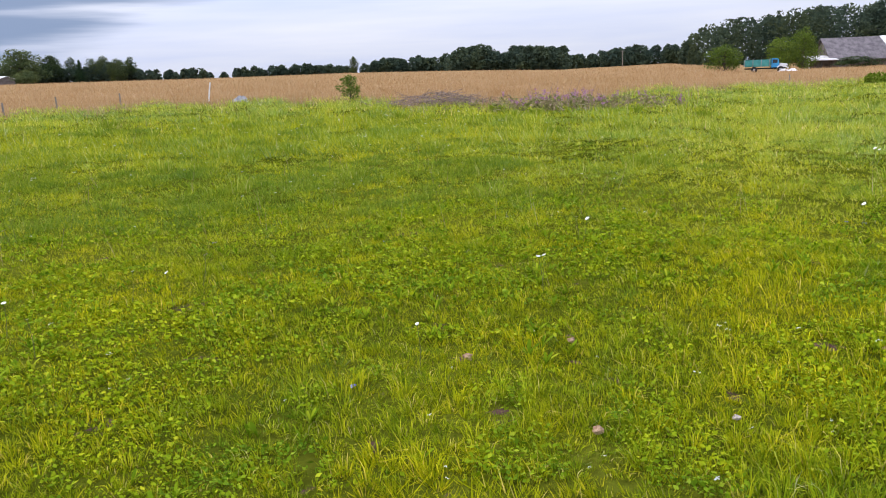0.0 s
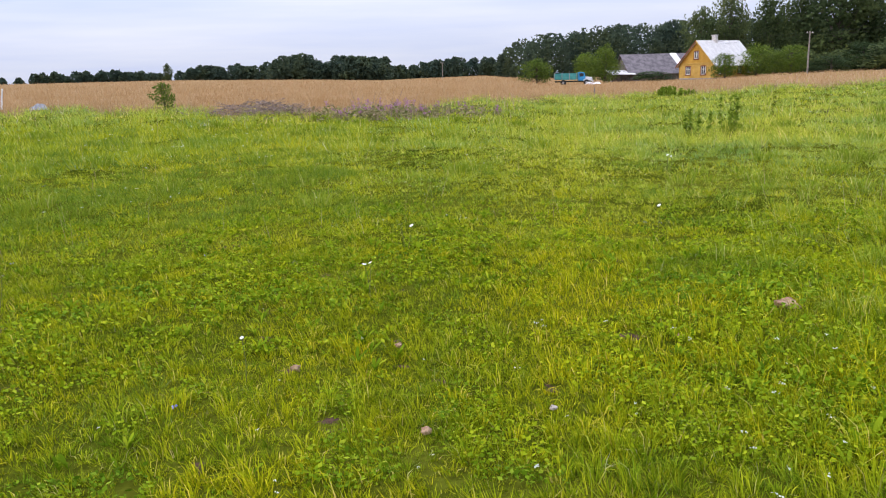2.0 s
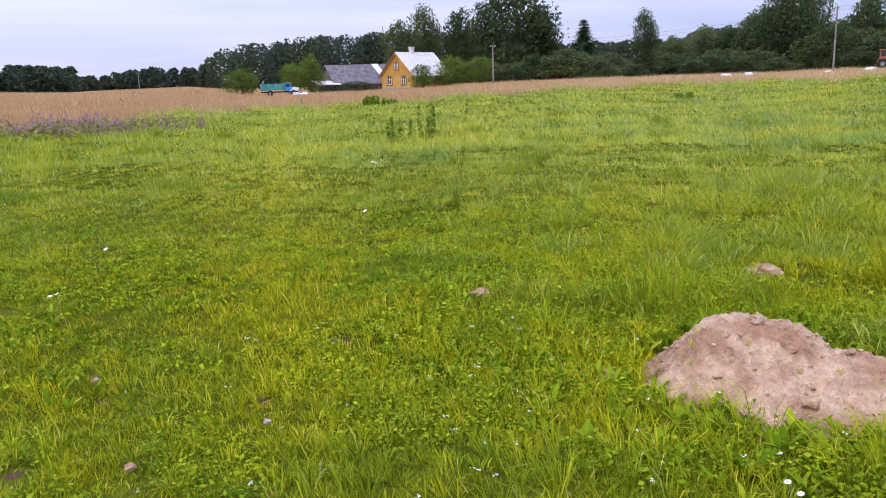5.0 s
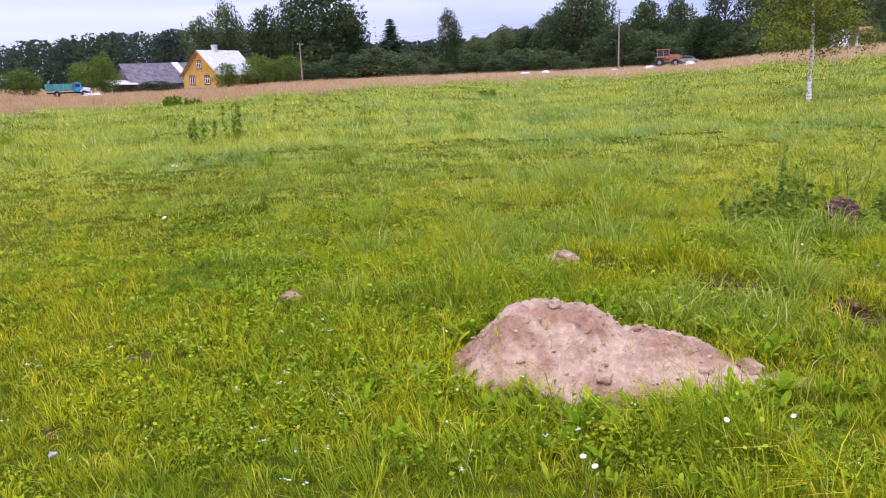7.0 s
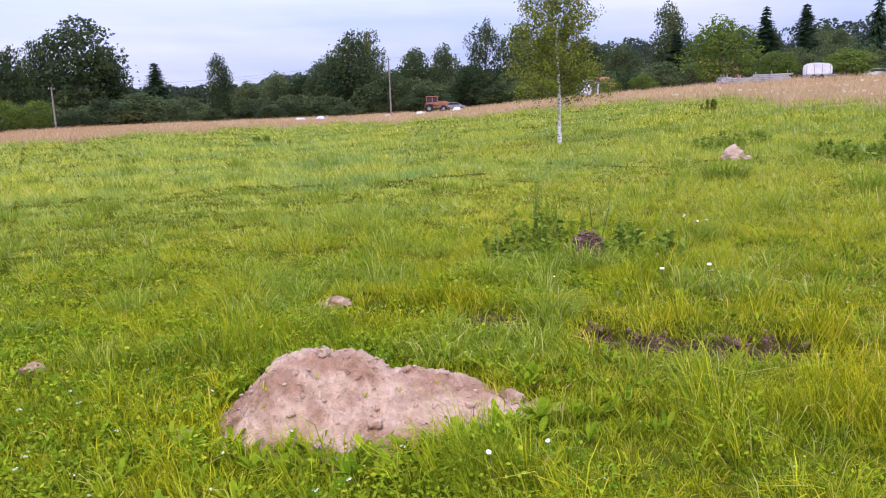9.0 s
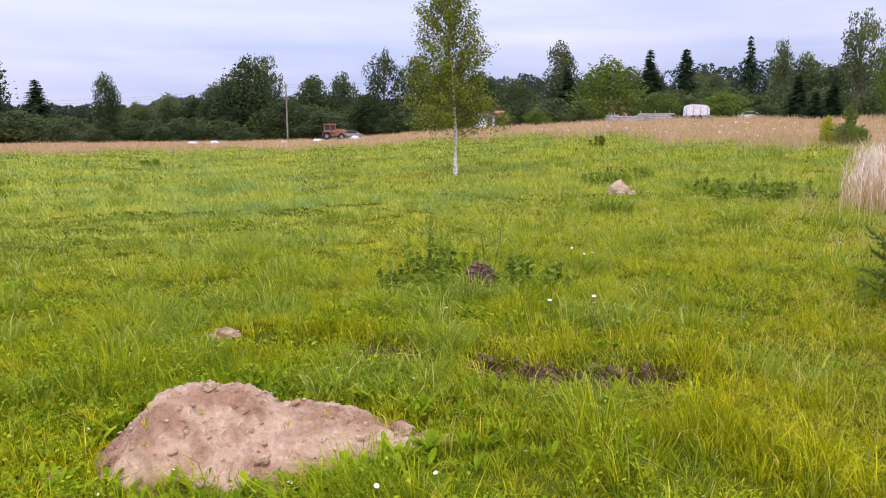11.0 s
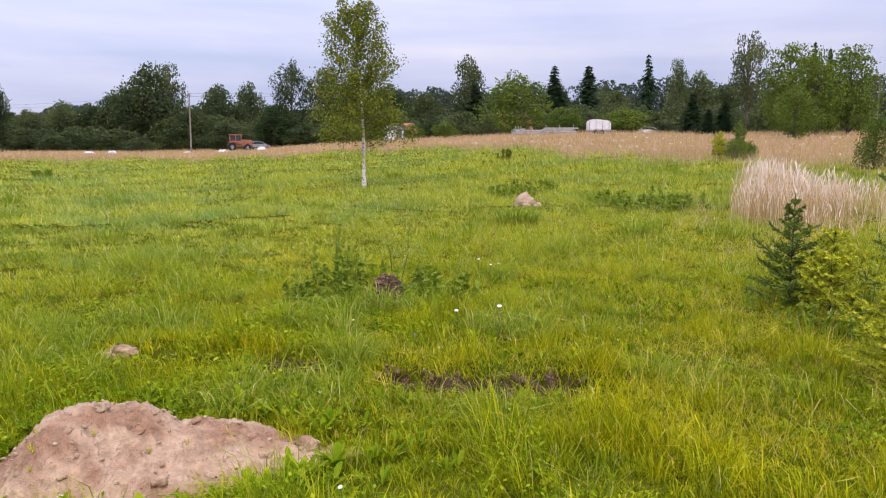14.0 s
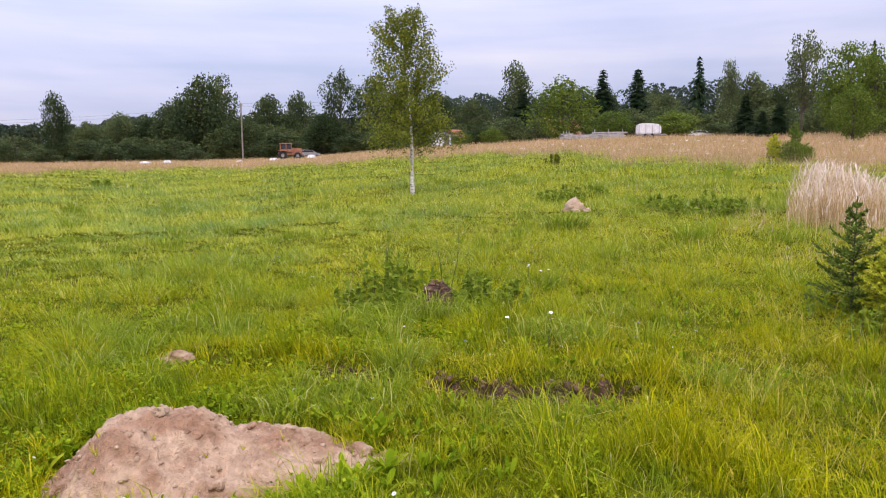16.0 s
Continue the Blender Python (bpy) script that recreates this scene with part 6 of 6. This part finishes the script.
# ---- poles and wires ----
pole_mat = surface("grey weathered pole", (0.17, 0.15, 0.13), (0.30, 0.27, 0.24), 2.0, 30.0, 0.9)


def pole(az, r, el, label):
    x, y, z = spot(az, r)
    top = 1.5 + r * math.tan(radians(el))
    root = new("utility_pole")
    root.location = (x, y, z)
    bm = bmesh.new()
    tube(bm, [(0, 0, -0.4), (0, 0, (top - z) / 2), (0, 0, top - z)], [0.14, 0.12, 0.10], 10)
    part("shaft", bm, pole_mat, root)
    boxed("crossarm", (-0.6, 0.6, -0.05, 0.05, top - z - 0.35, top - z - 0.24), pole_mat, root)
    for px_ in (-0.5, 0.5):
        bm = bmesh.new()
        bmesh.ops.create_cone(bm, cap_ends=True, segments=8, radius1=0.05, radius2=0.035, depth=0.16, matrix=pose(px_, 0, top - z - 0.16))
        part("insulator", bm, white_mat, root)
    tagged(root, label, "utility pole", "poles of the overhead line")
    return Vector((x, y, top - 0.1))


def wire(a, b, sag):
    bm = bmesh.new()
    n = 14
    pts = [a.lerp(b, k / n) - Vector((0, 0, sag * 4 * (k / n) * (1 - k / n))) for k in range(n + 1)]
    tube(bm, pts, [0.010] * (n + 1), 4)
    tagged(part("overhead_wire", bm, black_mat), "thin dark overhead wire between poles", "wire", "overhead wires")


tops = [pole(14, 260, 1.0, "weathered wooden pole far beyond the field"), pole(38.7, 136, 2.16, "weathered wooden pole at the field edge"), pole(61.24, 128, 3.6, "tall grey pole beside the tractor yard"), pole(108, 150, 4.6, "grey pole behind the southern trees")]
for a, b in zip(tops, tops[1:]):
    for dz in (0.0, -0.45):
        wire(a + Vector((0, 0, dz)), b + Vector((0, 0, dz)), 0.9)


# ---- weeds, bushes and flowers ----
weed_mat = leafy("weed leaves", [(0.0, (0.13, 0.20, 0.018)), (0.6, (0.205, 0.29, 0.03)), (1.0, (0.31, 0.38, 0.05))], None, thin=0.3)
stalk_mat = surface("green-brown stalks", (0.10, 0.13, 0.03), (0.22, 0.2, 0.07), 8.0)
twig_mat = surface("dry grey-brown twigs", (0.16, 0.11, 0.09), (0.32, 0.24, 0.20), 6.0)
petal_mat = surface("white petals", (0.80, 0.80, 0.78), (0.88, 0.88, 0.86), 20.0, 90.0, 0.6, bump=0.1)
disc_mat = surface("yellow flower discs", (0.60, 0.38, 0.02), (0.75, 0.52, 0.04), 20.0)
purple_mat = leafy("fireweed flowers", [(0.0, (0.34, 0.16, 0.26)), (1.0, (0.48, 0.28, 0.38))], None, thin=0.3)
blue_mat = leafy("blue meadow flowers", [(0.0, (0.22, 0.22, 0.50)), (1.0, (0.42, 0.38, 0.70))], None, thin=0.3)
lace_mat = leafy("white umbels", [(0.0, (0.62, 0.64, 0.52)), (1.0, (0.80, 0.80, 0.72))], None, thin=0.3)


def weed(name, x, y, height, label, stems=5, leaf=26, size=0.03, seed=1, spread=0.12, mat=None, category="weed"):
    """A rank herb: several leaning stalks with pointed leaves."""
    g = np.random.default_rng(seed)
    root = new(name)
    root.location = (x, y, float(ground_z(x, y)) - 0.01)
    bm = bmesh.new()
    at, tips = [], []
    for k in range(stems):
        a, d = g.random() * 6.283, spread * g.random() ** 0.5
        p0 = np.array([d * math.cos(a), d * math.sin(a), 0])
        h = height * (0.6 + 0.4 * g.random()) * (1 - 0.55 * (d / spread) ** 2 if spread > 0.3 else 1)
        p1 = p0 + np.array([math.cos(a) * h * 0.14, math.sin(a) * h * 0.14, h])
        pm = (p0 + p1) / 2 + g.normal(0, 0.02 * height, 3)
        tube(bm, [p0, pm, p1], [0.005 * height + 0.002, 0.004 * height + 0.0015, 0.0015], 5)
        u = 0.08 + 0.92 * g.random(leaf)
        c = np.where(u[:, None] < 0.5, p0 + (pm - p0) * (2 * u)[:, None], pm + (p1 - pm) * (2 * u - 1)[:, None])
        out = g.normal(0, 1, (leaf, 3)) * [1, 1, 0.35]
        out /= np.linalg.norm(out, axis=1)[:, None]
        at.append(c + out * size * 1.4 * (1.25 - u)[:, None])
    tagged(part("stalkwork", bm, stalk_mat, root), kind="stuff")
    at = np.concatenate(at)
    leaves("foliage", at, size * (0.5 + 0.7 * g.random(len(at))), mat or weed_mat, root, 0.3, 2.2)
    tagged(root, label, category)
    return root


weed("thistle", 10.05, 15.9, 0.78, "tall dark thistle above the meadow grass", 5, 36, 0.034, 1, 0.3)
weed("thistle", 10.95, 16.15, 1.0, "taller dark thistle above the meadow grass", 5, 44, 0.034, 2, 0.24)
rd = random.Random(3)
for k, (x, y, h) in enumerate([(7.1, 1.86, 0.34), (7.25, 2.0, 0.42), (7.0, 2.1, 0.36), (7.35, 2.2, 0.5), (7.1, 2.3, 0.3), (6.85, 1.92, 0.24), (7.45, 1.85, 0.36), (6.9, 2.35, 0.26), (6.75, 1.75, 0.18), (7.3, 1.22, 0.3), (7.15, 1.1, 0.26), (7.4, 1.4, 0.3), (7.05, 1.24, 0.22), (7.5, 1.0, 0.24), (7.2, 0.85, 0.18), (6.6, 2.1, 0.16), (6.7, 1.3, 0.12)]):
    weed("broad_leaved_weed", x, y, h, "rank green weed beside the dug earth mound", 6, 26, 0.021, 10 + k, 0.16)
for k, (x, y) in enumerate([(2.66, 2.0), (2.62, 1.75), (2.7, 1.55), (2.76, 1.4), (2.86, 1.22), (2.98, 1.0), (3.18, 0.88), (3.45, 0.78), (3.62, 2.45), (3.9, 2.25), (4.0, 1.9), (3.3, 2.55), (4.15, 1.6), (2.78, 2.05), (2.72, 1.85), (2.84, 1.62), (2.9, 1.42), (2.98, 1.25), (3.12, 1.06), (3.3, 0.92), (2.8, 1.75), (2.95, 1.1), (2.68, 2.2), (3.75, 2.35), (4.1, 2.1)]):
    n = 3
    rosettes("dandelion_plant", x + 0.05 * rng.random(n), y + 0.05 * rng.random(n), 0.085 + 0.05 * rng.random(n), rosette_mat, "leafy dandelion at the foot of the sand heap", 9, "dandelion", "")
for k, (x, y, h) in enumerate([(6.45, -1.85, 0.26), (6.55, -2.05, 0.22), (6.9, -1.75, 0.28), (6.35, -2.3, 0.2), (6.7, -2.45, 0.3), (7.2, -2.35, 0.42), (7.45, -2.6, 0.5), (6.2, -2.6, 0.24)]):
    weed("broad_leaved_weed", x, y, h, "grey-green weed growing round a young spruce", 5, 15, 0.018, 110 + k, 0.16)
weed("tall_stalk", 7.45, 2.22, 0.74, "tall thin weed stalk by the earth mound", 3, 12, 0.022, 41, 0.1)
weed("tall_stalk", 7.35, 1.52, 0.66, "tall thin reddish stalk on the earth mound", 2, 8, 0.02, 42, 0.05)
for k, (x, y, h) in enumerate([(18.1, 1.7, 0.42), (18.6, 0.9, 0.45), (17.6, 1.3, 0.36), (18.9, 1.5, 0.4), (15.4, -1.0, 0.4), (16.2, -1.6, 0.45), (15.0, -1.7, 0.4), (16.6, -0.6, 0.36), (15.8, -2.1, 0.42)]):
    weed("nettle_clump", x, y, h, "dark green clump of nettles in the meadow", 14, 22, 0.03, 50 + k, 0.42)
weed("small_bush", 26.1, 45.0, 0.8, "low green bush at the meadow edge", 18, 46, 0.055, 70, 0.75, None, "bush")
weed("small_bush", 27.6, 45.2, 0.4, "very low green bush at the meadow edge", 12, 36, 0.05, 71, 0.7, None, "bush")
weed("small_bush", 38.5, 4.1, 0.85, "small yellow-green bush before the dry grass", 9, 34, 0.045, 73, 0.34, birch_leaf_mat, "bush")
weed("small_bush", 31.0, 24.0, 0.5, "low green bush in the meadow", 10, 30, 0.06, 74, 0.4, None, "bush")
sapling = broad_tree("sapling", lime_mat, 75, 13, 420, 0.12, 1.0, size=0.055)
x, y, z = spot(-5.5, 40.2)
sapling.matrix_basis, sapling.scale = pose(x, y, z), (1.35, 1.35, 1.5)
tagged(sapling, "leafy young sapling before the hay field", "young tree")


seedy_mat = leafy("withering fireweed leaves", [(0.0, (0.16, 0.19, 0.05)), (0.5, (0.26, 0.23, 0.10)), (1.0, (0.36, 0.27, 0.18))], None, thin=0.25)


def fireweed():
    g = np.random.default_rng(90)
    n = 260
    a = np.radians(np.clip(g.normal(10.5, 3.6, n), 0.5, 18))
    r = 26.5 + 5.5 * g.random(n)
    x, y = r * np.sin(a), r * np.cos(a)
    z = ground_z(x, y)
    h = (0.3 + 0.5 * g.random(n) ** 1.5) * np.interp(np.degrees(a), [0, 6, 10, 18], [0.6, 0.9, 1.0, 0.5])
    m = 11
    u = g.random((n, m)) * 0.72
    at = np.stack([x[:, None] + g.normal(0, 0.07, (n, m)), y[:, None] + g.normal(0, 0.07, (n, m)), z[:, None] + h[:, None] * u], -1).reshape(-1, 3)
    tagged(leaves("fireweed_leaves", at, 0.035 * (0.5 + g.random(len(at))), seedy_mat, None, 0.2, 2.2), "leafy brown-green stems of a fireweed patch", "fireweed", kind="stuff")
    pick = g.random(n) < 0.3 * np.exp(-((np.degrees(a) - 9.5) / 3.5) ** 2) + 0.08
    m = 30
    u = 0.70 + 0.34 * g.random((pick.sum(), m))
    at = np.stack([x[pick][:, None] + g.normal(0, 0.03, (pick.sum(), m)), y[pick][:, None] + g.normal(0, 0.03, (pick.sum(), m)), z[pick][:, None] + h[pick][:, None] * u], -1).reshape(-1, 3)
    tagged(leaves("fireweed_flowers", at, 0.020 * (0.6 + 0.8 * g.random(len(at))), purple_mat, None, 0.1, 1.2), "pinkish-purple flower spikes of fireweed", "fireweed", kind="stuff")


fireweed()


def brush_pile():
    rd2 = random.Random(6)
    bm = bmesh.new()
    for k in range(420):
        az, r = rd2.gauss(1.2, 2.0), rd2.uniform(32.5, 35.5)
        x, y, z = spot(az, r)
        h = 0.5 * math.exp(-((az - 1.0) / 3.0) ** 2)
        z += rd2.random() * h
        a, l = rd2.random() * 6.28, rd2.uniform(0.3, 1.0)
        d = Vector((math.cos(a), math.sin(a), rd2.uniform(-0.25, 0.4)))
        tube(bm, [Vector((x, y, max(z, 0.05))), Vector((x, y, max(z, 0.05))) + d * l], [0.014, 0.005], 4)
    for k in range(16):
        x, y, z = spot(rd2.uniform(7.5, 12.5), rd2.uniform(28, 31))
        d = Vector((rd2.uniform(-0.5, 0.5), rd2.uniform(-0.5, 0.5), 1))
        tube(bm, [Vector((x, y, z)), Vector((x, y, z)) + d * rd2.uniform(0.6, 1.1)], [0.014, 0.004], 4)
    tagged(part("brush_pile", bm, twig_mat), "low pile of dry grey-brown cut branches", "brush pile", kind="stuff")


brush_pile()


def daisy(x, y, h, head, seed):
    """An ox-eye daisy: thin stalk, ring of white rays, yellow disc."""
    rd2 = random.Random(seed)
    root = new("daisy")
    root.location = (x, y, float(ground_z(x, y)))
    bm = bmesh.new()
    lean = Vector((rd2.uniform(-0.04, 0.04), rd2.uniform(-0.04, 0.04), h))
    tube(bm, [Vector(), lean * 0.5 + Vector((0.008, 0, 0)), lean], [0.0022, 0.002, 0.0016], 5)
    part("stalk", bm, stalk_mat, root)
    tilt = pose(lean.x, lean.y, lean.z, rd2.uniform(-25, 25), rd2.uniform(-35, 5), 0)
    bm = bmesh.new()
    n = 16
    for k in range(n):
        m = tilt @ pose(0, 0, 0, 0, 0, 360 * k / n)
        q = [(0.2, -0.12, 0), (0.65, -0.17, 0.03), (1.0, 0, -0.02), (0.65, 0.17, 0.03), (0.2, 0.12, 0)]
        bm.faces.new([bm.verts.new(m @ Vector((a * head, b * head, c * head + (k % 2) * 0.0006))) for a, b, c in q])
    part("flower_head", bm, petal_mat, root, "white ray petals")
    bm = bmesh.new()
    bmesh.ops.create_uvsphere(bm, u_segments=10, v_segments=6, radius=head * 0.32, matrix=tilt @ Matrix.Diagonal((1, 1, 0.45, 1)))
    part("disc", bm, disc_mat, root, "yellow centre", True)
    tagged(root, "white ox-eye daisy with yellow centre on a thin stalk", "flower", "daisies in the meadow")


for k, (x, y, h, head) in enumerate([(-2.03, 4.95, 0.24, 0.024), (-1.72, 4.85, 0.24, 0.023), (-1.68, 5.39, 0.24, 0.025), (-3.88, 7.07, 0.24, 0.030), (-3.70, 6.65, 0.24, 0.030), (-2.54, 4.33, 0.24, 0.023), (0.75, 5.13, 0.24, 0.023), (3.84, 6.63, 0.24, 0.030), (1.24, 6.29, 0.24, 0.029), (-2.20, 3.98, 0.24, 0.020), (6.25, 10.58, 0.24, 0.030), (-0.09, 3.71, 0.24, 0.017), (6.27, 10.70, 0.24, 0.030), (13.06, 15.06, 0.24, 0.030), (0.76, 5.11, 0.24, 0.023), (1.26, 6.28, 0.24, 0.029), (2.15, 0.96, 0.24, 0.017), (2.76, 0.76, 0.2, 0.017), (2.94, 0.59, 0.2, 0.015), (2.16, 1.00, 0.24, 0.017), (6.28, 10.75, 0.24, 0.030), (5.59, 0.61, 0.24, 0.025), (5.55, 0.34, 0.24, 0.025)]):
    daisy(x, y, h, head * 0.72, k)
for k, (x, y, h, head) in enumerate([(5.77, 0.36, 0.24, 0.026), (8.01, 0.83, 0.24, 0.030), (7.67, 0.70, 0.24, 0.030), (7.74, 0.56, 0.24, 0.030), (5.47, 1.40, 0.16, 0.013), (17.92, 8.26, 0.24, 0.030), (8.03, 0.83, 0.24, 0.030)]):
    daisy(x, y, h, head * (0.7 if x < 7 else 0.5), 50 + k)


def small_flowers(name, count, mat, label, size, tall, r1, seed, a0=-34, a1=112, clump=0.55, dry=(0.0, 0.5), r0=2.2):
    g = np.random.default_rng(seed)
    a, r = np.radians(a0 + (a1 - a0) * g.random(count)), r0 * (r1 / r0) ** g.random(count)
    x, y = r * np.sin(a), r * np.cos(a)
    keep = (smooth_noise(x, y, 2.0, seed) > clump) & ~on_heap(x, y) & (dryness(x, y) >= dry[0]) & (dryness(x, y) < dry[1])
    x, y, r = x[keep], y[keep], r[keep]
    m = 5
    z = ground_z(x, y) + grass_height(x, y) * (0.75 + 0.5 * g.random(len(x))) + tall
    s = size * np.maximum(1, r / 9)
    at = np.stack([x, y, z], 1)[:, None, :] + g.normal(0, 1, (len(x), m, 3)) * [1, 1, 0.3] * (s * 0.8)[:, None, None]
    tagged(leaves(name, at.reshape(-1, 3), np.repeat(s, m) * 0.55, mat, None, 0.6, 1.1), label, "meadow flowers", kind="stuff")


small_flowers("white_meadow_flowers", 420, lace_mat, "small white flowers scattered through the grass", 0.009, 0.02, 45, 4)
small_flowers("tiny_white_flowers", 60, lace_mat, "tiny white stitchwort flowers low in the grass", 0.006, 0.0, 6, 5, clump=0.5)
small_flowers("blue_meadow_flowers", 44, blue_mat, "small blue-violet flowers in the grass", 0.010, 0.02, 16, 6)
small_flowers("yellow_meadow_flowers", 120, disc_mat, "small yellow flowers in the grass", 0.009, 0.03, 20, 7, 60, 112)


small_flowers("white_umbels", 420, lace_mat, "flat white umbels standing over the dry grass", 0.012, 0.36, 75, 8, 76, 114, 0.5, (0.3, 1.1), 20.0)
small_flowers("meadow_umbels", 110, lace_mat, "small white umbels over the rank herbage", 0.010, 0.05, 26, 9, -32, 6, 0.45, r0=8.0)


# ---- posts and scraps at the edge of the hay field ----
def post(az, r, h, mat, label, lean=0.0):
    x, y, z = spot(az, r)
    bm = bmesh.new()
    tube(bm, [(0, 0, -0.2), (lean * 0.5, 0, h * 0.5), (lean, 0, h)], [0.05, 0.048, 0.042], 8)
    ob = part("fence_post", bm, mat, None)
    ob.location = (x, y, z)
    tagged(ob, label, "post", "posts along the hay field")


post(-28.1, 42.4, 0.6, pole_mat, "short weathered fence post in dry grass")
post(-25.0, 45.8, 0.7, pole_mat, "grey short fence post in dry grass")
post(-21.1, 49.7, 0.7, pole_mat, "weathered fence post before the hay field")
post(-15.4, 50.2, 1.15, white_mat, "white leaning post before the hay field", 0.22)
sheet_pile(-13.4, 48, 20, 1.2, 0.8, 0.5, "grey sheeting bundled in the grass", steel_mat, seed=9)
post(24.9, 60, 0.55, pole_mat, "short post at the meadow edge")
